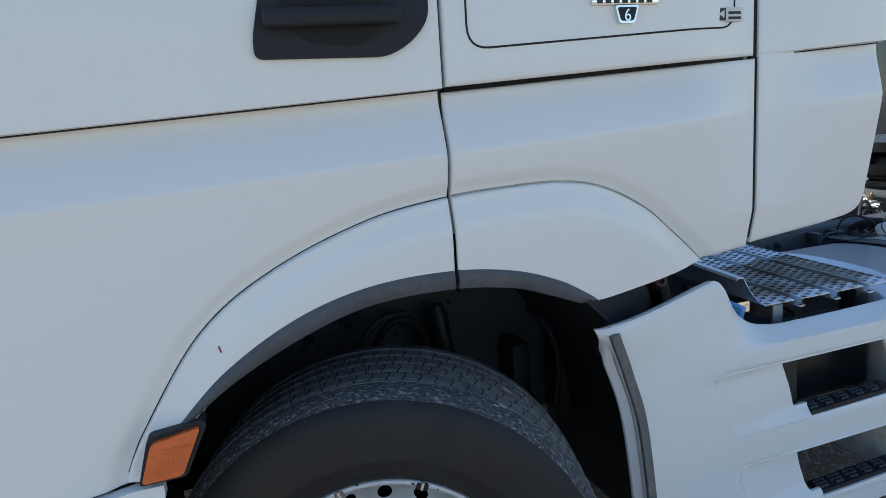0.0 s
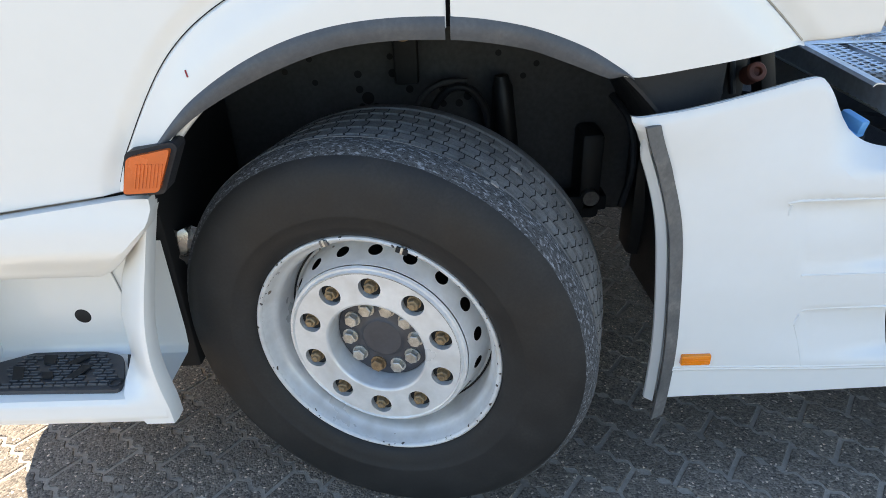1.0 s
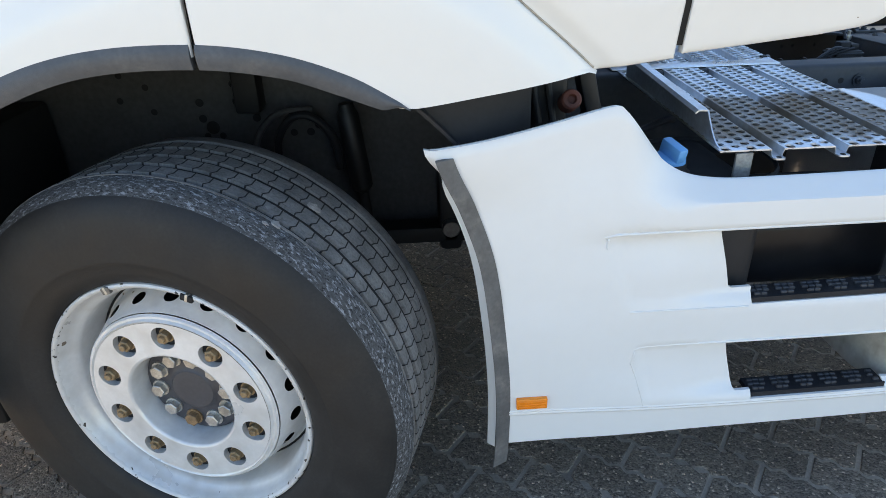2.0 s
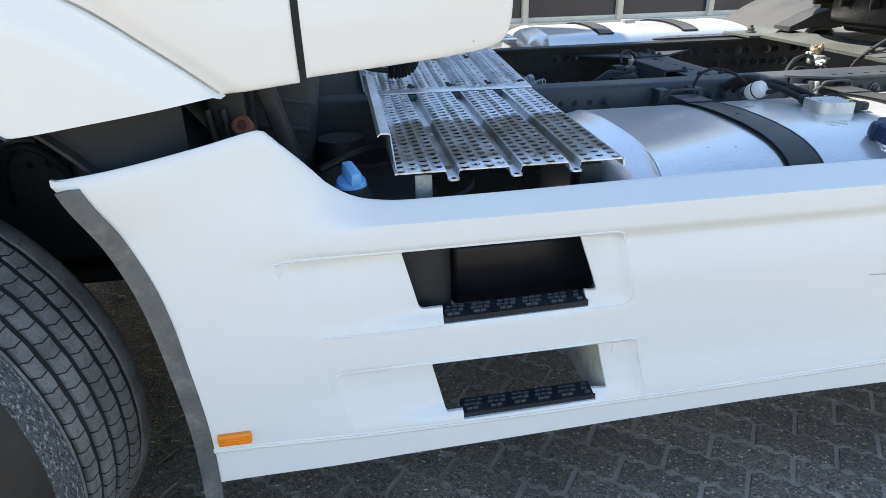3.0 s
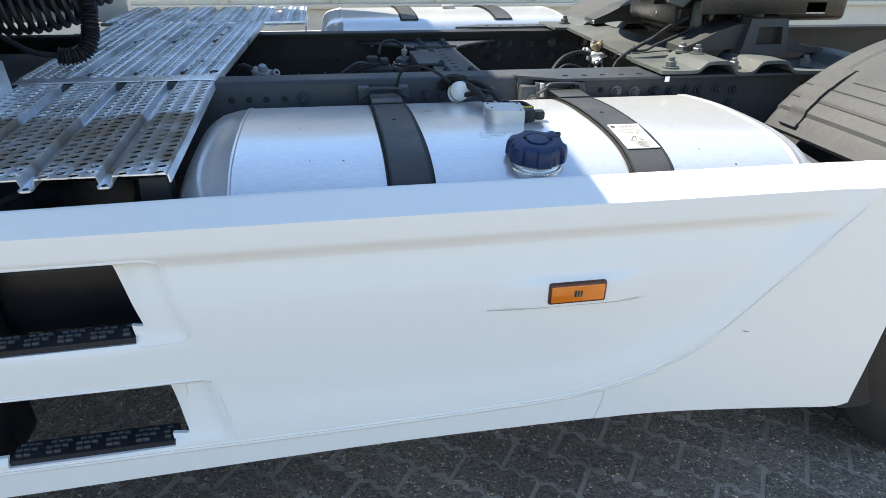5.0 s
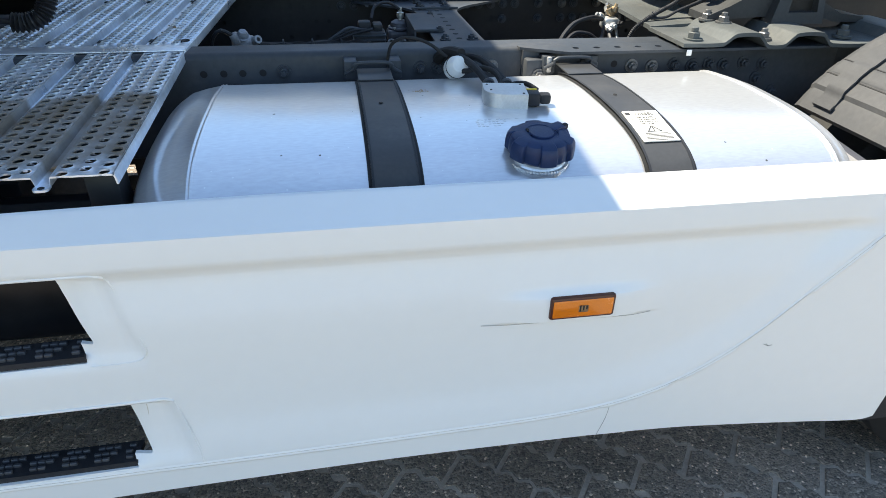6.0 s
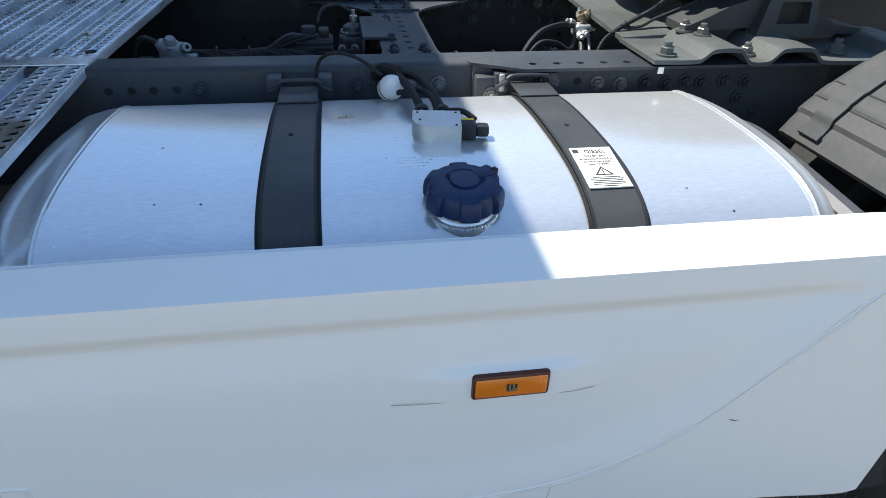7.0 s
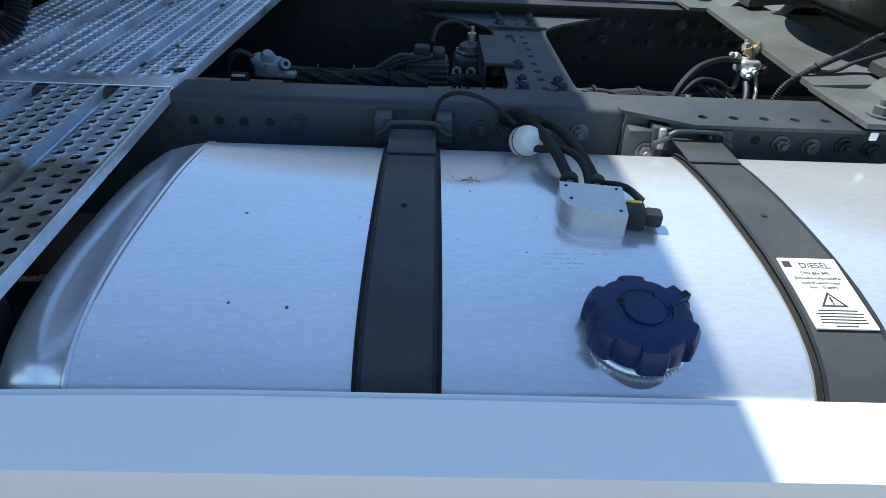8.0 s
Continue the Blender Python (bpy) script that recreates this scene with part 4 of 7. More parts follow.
    for k in range(10):
        a = radians(36 * k + 18)
        put("wheel_nut", nut, hub, "", place @ Matrix.Translation((0.1675 * math.cos(a), 0.1675 * math.sin(a), -0.024)) @ pose(0, 0, 0, 0, 0, 17 * k) @ face)
        a = radians(36 * k + 6)
        put("hub_bolt", rusty if k == 7 else bolt, hub, "rusty bolt head" if k == 7 else "", place @ Matrix.Translation((0.084 * math.cos(a), 0.084 * math.sin(a), -0.060)) @ pose(0, 0, 0, 0, 0, 23 * k) @ face)
    # two balance weights clipped to the lip
    for deg, span, m_ in ((107.9, 0.020, ZINC), (72.7, 0.026, GAP)):
        at = place @ pose(0, 0, 0, 0, 0, deg) @ Matrix.Translation((0.2925, 0, 0.002))
        weight = box("balance_weight", (-0.009, -span / 2, -0.006), (0.0055, span / 2, 0.0032), m_, hub, 0.002, "grey clip-on balance weight" if m_ is ZINC else "black clip-on balance weight", at)
        box("weight_clip", (-0.0095, -0.003, -0.004), (0.0080, 0.003, 0.0040), STEEL, weight, 0.001, "", at)
    # tyre: sidewall, scuffed shoulder, grooved tread
    lathe("sidewall", [(0.300, -0.006), (0.304, 0.002), (0.315, 0.010), (0.335, 0.018), (0.352, 0.0215), (0.354, 0.0230), (0.360, 0.0235), (0.40, 0.026), (0.44, 0.022), (0.465, 0.013), (0.478, 0.004), (0.481, 0.001)], RUBBER, hub, place, 96, "black tyre sidewall")
    lathe("tyre_shoulder", [(0.481, 0.001), (0.486, -0.004), (0.494, -0.013), (0.5005, -0.025), (0.5045, -0.042), (0.5052, -0.046)], SHOULDER, hub, place, 96, "scuffed grey tyre shoulder")
    bm = bmesh.new()
    grooves, segs = (0.049, 0.094, 0.143, 0.192, 0.237), 180
    prof = [(-0.046, 0.0)]
    for g in grooves:
        prof += [(-g + 0.0080, 0.0), (-g + 0.0065, -0.016), (-g - 0.0065, -0.016), (-g - 0.0080, 0.0)]
    prof += [(-0.278, -0.001), (-0.300, -0.016), (-0.318, -0.10), (-0.28, -0.20)]
    rings = []
    for h, dr in prof:
        zig = 0.0018 if -0.06 < h < -0.047 else 0.0008 if -0.25 < h < -0.06 else 0.0
        crown = -0.13 * (h + 0.145) ** 2
        rings.append([bm.verts.new(((0.507 + dr + crown) * math.cos(2 * math.pi * i / segs), (0.507 + dr + crown) * math.sin(2 * math.pi * i / segs), h + zig * (1 if i % 4 < 2 else -1))) for i in range(segs)])
    for a, b in zip(rings, rings[1:]):
        for i in range(segs):
            bm.faces.new((a[i], b[i], b[(i + 1) % segs], a[(i + 1) % segs]))
    bmesh.ops.transform(bm, matrix=place, verts=bm.verts)
    part("tread", bm, TREAD, hub, "worn ribbed tread", 40, recalc=False)
    # black rings paint the shade in the groove floors
    for g in grooves:
        r_ = 0.507 - 0.13 * (0.145 - g) ** 2 - 0.0055
        lathe("groove", [(r_, -g + 0.0073), (r_, -g - 0.0073)], GAP, hub, place, 96)
    cuts = bmesh.new()
    for k in range(90):
        ang = 360 * (k + 0.5) / 90
        for n_, (h0, h1) in enumerate(((-0.0555, -0.0875), (-0.1005, -0.1365), (-0.1495, -0.1855), (-0.1985, -0.2305))):
            knots = [(h0, 0.75), (h0 + 0.38 * (h1 - h0), 0.0), (h1, 0.30)]
            for (ha, aa), (hb, ab) in zip(knots, knots[1:]):
                ra = 0.5074 - 0.13 * ((ha + hb) / 2 + 0.145) ** 2
                wide, slant = abs(ha - hb), math.atan2((aa - ab) * 0.00885, ha - hb)
                m_ = pose(0, 0, 0, 0, 0, ang + 1.3 * n_ + (aa + ab) / 2) @ Matrix.Translation((ra, 0, (ha + hb) / 2)) @ Matrix.Rotation(-slant, 4, "X")
                half = math.hypot(wide, (aa - ab) * 0.00885) / 2
                add_box(cuts, (-0.009, -0.0013, -half), (0, 0.0013, half), 0, m_)
    bmesh.ops.transform(cuts, matrix=place, verts=cuts.verts)
    tagged(part("sipe_pattern", cuts, GAP, hub, "", recalc=False), kind="stuff")
    return hub


front_wheel = build_wheel("front_wheel", WHEEL, truck, "steel front wheel with worn tyre")
# pale scuffs torn into the tread
for deg, deep, size, seed in ((54.0, -0.155, 0.017, 5), (57.2, -0.041, 0.016, 8), (59.0, -0.030, 0.008, 9)):
    r_ = random.Random(seed)
    at = WHEEL @ pose(0, 0, 0, 0, 0, deg) @ Matrix.Translation((0.5078 - 0.13 * (deep + 0.145) ** 2 - 0.004 * smooth(-0.045, -0.025, deep), 0, deep))
    ring = [(size * r_.uniform(0.45, 1.1) * math.cos(k * math.pi / 6), size * r_.uniform(0.3, 0.7) * math.sin(k * math.pi / 6)) for k in range(12)]
    prism("tread_scuff", ring, lambda a, b, d, at=at: at @ Vector((-d, a, b)), 0.003, SCUFF, front_wheel, "pale torn scuff on the tread")

# small marks: a red scuff on the flare, foil caught before the wheel, a scrap behind it
tube("scuff_mark", [(-0.333, cab_y(-0.333, 1.168) - 0.0006, 1.168), (-0.330, cab_y(-0.330, 1.156) - 0.0006, 1.156)], 0.0016, MARK, door, "small red scuff")


def scrap(name, at, size, material, seed, label):
    """A crumpled piece of sheet with a torn outline."""
    r_ = random.Random(seed)
    bm = bmesh.new()
    bend = [[Vector((r_.uniform(-0.2, 0.2), r_.uniform(-0.3, 0.3), r_.uniform(-0.2, 0.2))) for _ in range(6)] for _ in range(6)]
    add_sheet(bm, 5, 5, lambda u, v: Vector(at) + (Vector((u - 0.5, 0, v - 0.5)) + bend[round(v * 5)][round(u * 5)] * 0.55) * size)
    thicken(bm, (0, 0.0012, 0))
    return part(name, bm, material, truck, label, 20)


scrap("foil_scrap", (-0.530, 1.67, 0.690), 0.10, FOIL, 3, "crumpled silver foil caught beside the tyre")

# ---- side skirt: one moulded panel with two step openings ----
STRIP_IN = [(0.26, 0.642), (0.305, 0.646), (0.466, 0.648), (0.642, 0.634), (0.80, 0.612), (0.922, 0.574), (0.985, 0.547), (1.017, 0.535), (1.04, 0.529)]
SK_LEFT = [(0.28, 0.636), (0.305, 0.638), (0.466, 0.638), (0.642, 0.624), (0.80, 0.601), (0.922, 0.561), (0.99, 0.523), (1.020, 0.505), (1.030, 0.500), (1.037, 0.499), (1.10, 0.49)]
SK_RIGHT = [(0.28, 3.122), (0.296, 3.124), (0.543, 3.150), (0.70, 3.158), (0.96, 3.150), (1.10, 3.14)]
SK_TOP = [(0.47, 1.033), (0.494, 1.036), (0.60, 1.050), (0.74, 1.075), (0.82, 1.093), (0.842, 1.097), (0.852, 1.094), (0.880, 1.064), (0.920, 1.016), (0.952, 0.978), (1.000, 0.948), (1.060, 0.936), (1.15, 0.934), (1.6, 0.934), (3.2, 0.934)]
SK_BOT = [(0.60, 0.316), (0.67, 0.318), (0.864, 0.324), (1.045, 0.333), (1.31, 0.342), (1.59, 0.352), (1.90, 0.361), (2.10, 0.363), (2.43, 0.361), (2.609, 0.355), (2.77, 0.340), (2.94, 0.321), (3.09, 0.304), (3.13, 0.312)]
CREASE = [(0.60, 0.410), (1.05, 0.406), (1.31, 0.409), (1.58, 0.413), (1.87, 0.419), (2.10, 0.426), (2.303, 0.434), (2.444, 0.451), (2.581, 0.499), (2.71, 0.585), (2.827, 0.703), (2.927, 0.808), (3.00, 0.885), (3.06, 0.95)]
# each step opening is a leaning window with a notch below it for the tread
HOLES = (rounded([(1.086, 0.829), (1.468, 0.831), (1.507, 0.703), (1.119, 0.695)], 0.010, 4), rounded([(1.168, 0.712), (1.480, 0.712), (1.488, 0.669), (1.167, 0.663)], 0.003, 2),
         rounded([(1.139, 0.555), (1.525, 0.560), (1.548, 0.445), (1.167, 0.434)], 0.010, 4), rounded([(1.205, 0.462), (1.506, 0.465), (1.520, 0.423), (1.205, 0.415)], 0.003, 2))


def recess(x, z, x0, x1, z0, z1, lean):
    """How far into a leaning step recess a place lies: 0 outside, 1 inside."""
    xs = x + lean * (z - z1)
    return smooth(x0, x0 + 0.02, xs) * smooth(x1, x1 - 0.02, xs) * smooth(z1, z1 - 0.008, z) * smooth(z0, z0 + 0.040, z)


def skirt_y(x, z):
    top = interp(SK_TOP, x)
    face = interp([(0.28, 1.4925), (0.42, 1.4925), (0.436, 1.4935), (0.47, 1.498), (0.52, 1.505), (0.62, 1.505), (0.74, 1.5035), (0.80, 1.5120), (0.816, 1.5152), (0.830, 1.5140), (0.851, 1.5003), (0.858, 1.4990), (0.884, 1.4985), (1.1, 1.505)], z)
    front = 1.499 - 0.001 * smooth(0.5, 1.1, z) + 0.004 * smooth(0.62, 0.72, z)
    front += smooth(0.90, 1.03, z) * (-0.018 + 0.030 * smooth(0.55, 0.86, x))
    y = front + (face - front) * smooth(0.72, 1.00, x)
    c = interp(CREASE, x)
    if x > 2.35 and z < c:                       # the flush tail behind the curved crease
        k = smooth(2.38, 2.52, x)
        y = y + (1.4945 - y) * k
    elif x > 2.3:
        d = (z - c) * 0.75
        slope = max(0.0, 1 - max(0.0, d - 0.004) / 0.070)
        slope = slope * slope * (3 - 2 * slope) * 0.35 + slope * 0.65
        y += (1.4900 - y) * slope * smooth(2.25, 2.6, x) * (1 - smooth(2.97, 3.04, x))
    if z < c and x < 2.5:                        # the band below the crease lies a little deeper
        y += 0.0025 * smooth(c, c - 0.004, z) * (1 - smooth(2.40, 2.48, x))
    y += (0.006 + 0.016 * smooth(0.95, 1.12, x) * (1 - 0.75 * smooth(1.47, 1.52, x))) * recess(x, z, 0.846, 1.552, 0.655, 0.842, 0.24) + (0.006 + 0.016 * smooth(1.0, 1.16, x) * (1 - 0.75 * smooth(1.51, 1.56, x))) * recess(x, z, 0.920, 1.606, 0.418, 0.570, 0.20)
    y -= 0.013 * smooth(2.15, 2.30, x) * smooth(2.53, 2.41, x) * smooth(0.676, 0.682, z) * smooth(0.752, 0.730, z)
    # sloping top flange, which fades into the tall front part
    k = smooth(0.86, 1.06, x)
    if z > 0.903:
        y += k * (z - 0.903) / 0.031 * (0.044 + 0.024 * smooth(1.10, 1.90, x))
    y += (1 - k) * 0.006 * smooth(top - 0.010, top, z)
    y += 0.012 * smooth(0.012, 0.0, x - interp(SK_LEFT, z)) * (1 - 0.6 * smooth(0.95, 1.03, z))
    return y


bm = bmesh.new()
ZS = [0.302, 0.306, 0.33, 0.36, 0.39, 0.397, 0.402, 0.406, 0.410, 0.415, 0.420, 0.428, 0.436] + [0.445 + 0.0115 * k for k in range(38)] + [0.6765, 0.6795, 0.6825, 0.735, 0.749, 0.822, 0.842, 0.854, 0.859, 0.886, 0.8955, 0.899, 0.9015, 0.903, 0.9045, 0.907, 0.911, 0.918, 0.926, 0.934]
ZS.sort()


def skirt_at(u, v):
    k = v * (len(ZS) - 1)
    i = min(int(k + 1e-6), len(ZS) - 2)
    z0 = ZS[i] + (ZS[i + 1] - ZS[i]) * (k - i)
    x = 0.6 + 2.5 * u
    z = z0
    for _ in range(4):
        left, right = interp(SK_LEFT, z), interp(SK_RIGHT, z)
        x = left + (right - left) * u
        z = z0 + (interp(SK_TOP, x) - 0.934) * max(0.0, (z0 - 0.60) / 0.334)
    if z0 < 0.397:
        z = interp(SK_BOT, x) + (z0 - 0.302) / 0.095 * (0.397 - interp(SK_BOT, x))
    return (x, skirt_y(x, z), z)


rows = add_sheet(bm, 250, len(ZS) - 1, skirt_at)
# returns at both ends and the turned-in inner lip on top
for col, dx in ((0, -0.004), (-1, 0.0)):
    edge = [r[col] for r in rows]
    back = [bm.verts.new((v.co.x + dx * 3, v.co.y + 0.045 - 0.037 * smooth(0.95, 1.02, v.co.z), v.co.z)) for v in edge]
    for i in range(len(edge) - 1):
        bm.faces.new((edge[i], edge[i + 1], back[i + 1], back[i]))
edge = rows[-1]
back = [bm.verts.new((v.co.x, v.co.y + 0.016 - 0.013 * smooth(0.9, 1.1, v.co.x), v.co.z - 0.004 - 0.024 * smooth(0.9, 1.1, v.co.x))) for v in edge]
for i in range(len(edge) - 1):
    bm.faces.new((edge[i], edge[i + 1], back[i + 1], back[i]))
for outline in HOLES:
    cut_hole(bm, outline)
thicken(bm, (0, 0.008, 0))
skirt = part("side_skirt", bm, WHITE_SKIRT, truck, "white moulded side skirt with two step openings", 40)

# raised fine beads along the pressed lines
def bead(pts, r=0.0022):
    r *= 1.25
    if r > 0.003:
        # grey tube paints the shade just below the bead
        tube("crease", [(x, skirt_y(x, z - 0.0035) - 0.0002, z - r - 0.0006) for x, z in pts], 0.0007, SOFT_LINE, skirt, "", 0.02, 6)
    tube("bead", [(x, skirt_y(x, z) + 0.0006, z) for x, z in pts], r, WHITE_SKIRT, skirt, "", 0.02, 8)


def ridge(pts):
    """A fine double pressing: two low ridges with a crease between them."""
    line = curve_points([(x, z, 0) for x, z in pts], 0.02)
    prof = [(0.0065, 0.0004), (0.0024, -0.0016), (-0.0005, -0.0003), (-0.0042, -0.0016), (-0.0095, 0.0004)]
    bm = bmesh.new()
    rows = []
    for i, p in enumerate(line):
        d = line[min(i + 1, len(line) - 1)] - line[max(i - 1, 0)]
        nx, nz = -d.y / d.length, d.x / d.length
        y = skirt_y(p.x, p.y)
        rows.append([bm.verts.new((p.x + nx * a, min(y, skirt_y(p.x + nx * a, p.y + nz * a)) + b, p.y + nz * a)) for a, b in prof])
    for a, b in zip(rows, rows[1:]):
        for k in range(len(prof) - 1):
            bm.faces.new((a[k], b[k], b[k + 1], a[k + 1]))
    return part("pressed_line", bm, WHITE_SKIRT, skirt, "", 15)


ridge([(0.64, 0.410), (0.9, 0.408), (1.19, 0.4065), (1.36, 0.4085), (1.53, 0.413), (1.65, 0.4145), (1.78, 0.417), (1.95, 0.421), (2.10, 0.426), (2.303, 0.434), (2.444, 0.451), (2.581, 0.499), (2.71, 0.585), (2.827, 0.703), (2.927, 0.808), (2.985, 0.868)])
bead([(0.845, 0.812), (0.8455, 0.832), (0.856, 0.8425), (1.073, 0.8435), (1.30, 0.845), (1.50, 0.846), (1.538, 0.8445), (1.552, 0.837)], 0.0026)
bead([(1.552, 0.836), (1.560, 0.813), (1.585, 0.710), (1.586, 0.686), (1.574, 0.6685), (1.535, 0.6645), (1.494, 0.664)], 0.0014)
bead([(1.160, 0.6585), (1.064, 0.659), (0.905, 0.660)], 0.0018)
bead([(0.921, 0.526), (0.926, 0.550), (0.943, 0.565), (1.131, 0.5695), (1.4, 0.572), (1.569, 0.576), (1.594, 0.576), (1.607, 0.571)], 0.0026)
bead([(1.607, 0.571), (1.612, 0.548), (1.635, 0.446), (1.634, 0.415)], 0.0013)
bead([(0.921, 0.526), (0.936, 0.486), (0.950, 0.440), (0.958, 0.412)], 0.0012)

# grey tubes paint shade along the pressed line and below the lamp's swelling
SHADE_LINE = [(0.64, 0.410), (0.9, 0.408), (1.19, 0.4065), (1.36, 0.4085), (1.53, 0.413), (1.65, 0.4145), (1.78, 0.417), (1.95, 0.421), (2.10, 0.426), (2.303, 0.434), (2.444, 0.451), (2.581, 0.499), (2.71, 0.585), (2.827, 0.703), (2.927, 0.808), (2.975, 0.858)]
tube("joint_line", [(x, skirt_y(x, z + 0.001) - 0.0006, z + 0.0010) for x, z in SHADE_LINE], 0.0007, SOFT_LINE, skirt, "", 0.02, 6)
tube("joint_line", [(x, min(skirt_y(x, z), skirt_y(x, z + 0.002)) - 0.0008, z) for x, z in ((2.165, 0.6785), (2.20, 0.6772), (2.23, 0.6762), (2.29, 0.6755), (2.345, 0.6752), (2.42, 0.6765), (2.46, 0.678), (2.495, 0.680))], 0.0007, SOFT_LINE, skirt, "", 0.02, 6)

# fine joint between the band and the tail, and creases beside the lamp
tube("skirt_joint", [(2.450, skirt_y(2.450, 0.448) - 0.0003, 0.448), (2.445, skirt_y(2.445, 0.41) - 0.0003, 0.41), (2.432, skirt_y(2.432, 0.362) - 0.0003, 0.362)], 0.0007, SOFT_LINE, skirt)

# grey rubber edge strip along the wheel side
bm = bmesh.new()


def strip_at(u, v):
    z = 0.262 + (1.024 - 0.262) * v
    x = interp(STRIP_IN, z) + 0.007 - 0.033 * (1 - u)
    return (x, 1.482 + 0.017 * u - 0.018 * smooth(0.88, 1.02, z), z)


add_sheet(bm, 4, 40, strip_at)
thicken(bm, (0, 0.012, 0))
part("edge_strip", bm, STRIP, skirt, "worn grey rubber edge strip")
bm = bmesh.new()
add_sheet(bm, 3, 30, lambda u, v: (interp(SK_LEFT, 0.29 + 0.715 * v) - (0.029 - 0.018 * u) * (1 - 0.9 * smooth(0.90, 1.0, v)), 1.533 - 0.015 * u - 0.02 * smooth(0.85, 1.0, v), 0.29 + 0.715 * v))
thicken(bm, (0, 0.01, 0))
part("skirt_return", bm, WHITE_SKIRT, skirt, "white turned-in skirt edge")

# amber marker lamps
small = box("marker_lamp", (0.668, 1.489, 0.425), (0.738, 1.502, 0.453), AMBER_SMALL, skirt, 0.003, "small amber reflector lamp")
for k in range(3):
    box("lamp_rib", (0.671, 1.4875, 0.431 + 0.007 * k), (0.735, 1.490, 0.434 + 0.007 * k), AMBER_SMALL, small, 0.0008, segs=1)
to_lamp = pose(2.351, 1.4945, 0.713, 0, 0, 0)
lamp = box("marker_lamp", (-0.0585, -0.0110, -0.0198), (0.0585, 0.010, 0.0198), AMBER, skirt, 0.004, "amber side marker lamp", to_lamp, 3)
box("lamp_frame", (-0.0625, -0.0098, -0.0240), (0.0625, 0.011, 0.0240), LENS_EDGE, lamp, 0.0055, "dark red lamp edge", to_lamp, 2)
box("lamp_core", (-0.009, -0.0116, -0.007), (0.009, -0.0105, 0.007), RUST, lamp, 0.002, "dark bulb seen through the lens", to_lamp)
for k in range(3):
    box("lamp_core_bar", (-0.0075 + 0.006 * k, -0.0122, -0.006 + 0.002 * k), (-0.0045 + 0.006 * k, -0.0112, 0.008 - 0.001 * k), GAP, lamp, 0.0006, "", to_lamp, 1)

# scratch marks on the skirt tail
tube("scratch", [(2.762, 1.4940, 0.572), (2.772, 1.4940, 0.5665), (2.782, 1.4940, 0.567)], 0.0005, TRIM, skirt)
tube("scratch", [(2.768, 1.4940, 0.572), (2.774, 1.4940, 0.565)], 0.0005, TRIM, skirt)

# step pockets behind the openings, with black treads
for k, (x0, x1, z0, z1, tx0, tx1, tz) in enumerate(((1.05, 1.50, 0.65, 0.90, 1.1685, 1.4865, 0.676), (1.10, 1.55, 0.40, 0.62, 1.2065, 1.5185, 0.428))):
    bm = bmesh.new()
    FY = 1.510 - 0.012 * k
    add_sheet(bm, 20, 4, lambda u, v: (tx0 + (tx1 - tx0) * u, FY + 0.052 * v, tz + 0.008 * u))
    thicken(bm, (0, 0, -0.012))
    st = part("side_step", bm, PLASTIC, skirt, "black plastic side step")
    for i in range(21):
        for j in range(3):
            x = tx0 + 0.008 + (tx1 - tx0 - 0.016) * i / 21 - 0.004 * (j % 2)
            if i % 4 == 3 or (i % 4 == 2 and j == 0):
                continue
            lift = 0.008 * (x - tx0) / (tx1 - tx0)
            box("step_rib", (x, FY + 0.008 + 0.014 * j, tz + lift - 0.001), (x + 0.013, FY + 0.015 + 0.014 * j, tz + lift + 0.006), RIBS, st, 0.0015, segs=1)
# dark round canister and plate seen inside the upper opening, pale panel inside the lower one
lathe("canister", [(0, 0.0), (0.10, 0.0), (0.115, 0.012), (0.118, 0.03), (0.118, 0.22), (0.10, 0.24), (0, 0.24)], GLOSS, truck, Matrix.Translation((1.08, 1.72, 0.655)), 40, "dark round canister")
box("tank_post", (1.505, 1.66, 0.63), (1.560, 1.72, 0.945), FRAME_IN, truck, 0.006, "dark post before the tank")
box("step_post", (1.050, 1.62, 0.30), (1.145, 1.76, 0.65), GLOSS, truck, 0.03, "dark rounded post beside the lower step", None, 4)
bm = bmesh.new()
add_sheet(bm, 10, 6, lambda u, v: (1.538 + 0.012 * v + 0.010 * smooth(0.2, 0.0, u), 1.516 + 0.30 * u, 0.405 - 0.025 * smooth(0.1, 0.4, u) + 0.225 * v))
thicken(bm, (0.008, 0, 0))
part("inner_panel", bm, DIRTY_WHITE, skirt, "dirty white inner step wall")

# ---- black arch liner between cab and skirt, dark parts below the cab ----
bm = bmesh.new()
add_sheet(bm, 14, 36, lambda u, v: (-0.057 + 0.80 * math.cos(radians(-8 + 60 * v)), 1.53 + 0.66 * u, 0.506 + 0.80 * math.sin(radians(-8 + 60 * v))))
thicken(bm, (0.005, 0, 0.004))
part("arch_liner", bm, PLASTIC, truck, "black plastic wheel arch liner")
# added sheet hides the bright ground behind the wheel
bm = bmesh.new()
add_sheet(bm, 10, 8, lambda u, v: (0.735 + 0.012 * math.sin(3.1 * u), 1.54 + 0.62 * u, 0.31 + 0.14 * v))
thicken(bm, (0.006, 0, 0))
part("mud_flap", bm, PLASTIC, truck, "black sheet added behind the front wheel to hide bright ground")
bm = bmesh.new()
add_sheet(bm, 14, 30, lambda u, v: (-0.02 + 0.74 * math.cos(radians(64 + 62 * v)), 1.50 + 0.55 * u, 0.47 + 0.745 * math.sin(radians(64 + 62 * v)) + 0.04))
thicken(bm, (0, 0, 0.006))
part("arch_liner", bm, WELL, truck, "black upper wheel arch liner")
bm = bmesh.new()


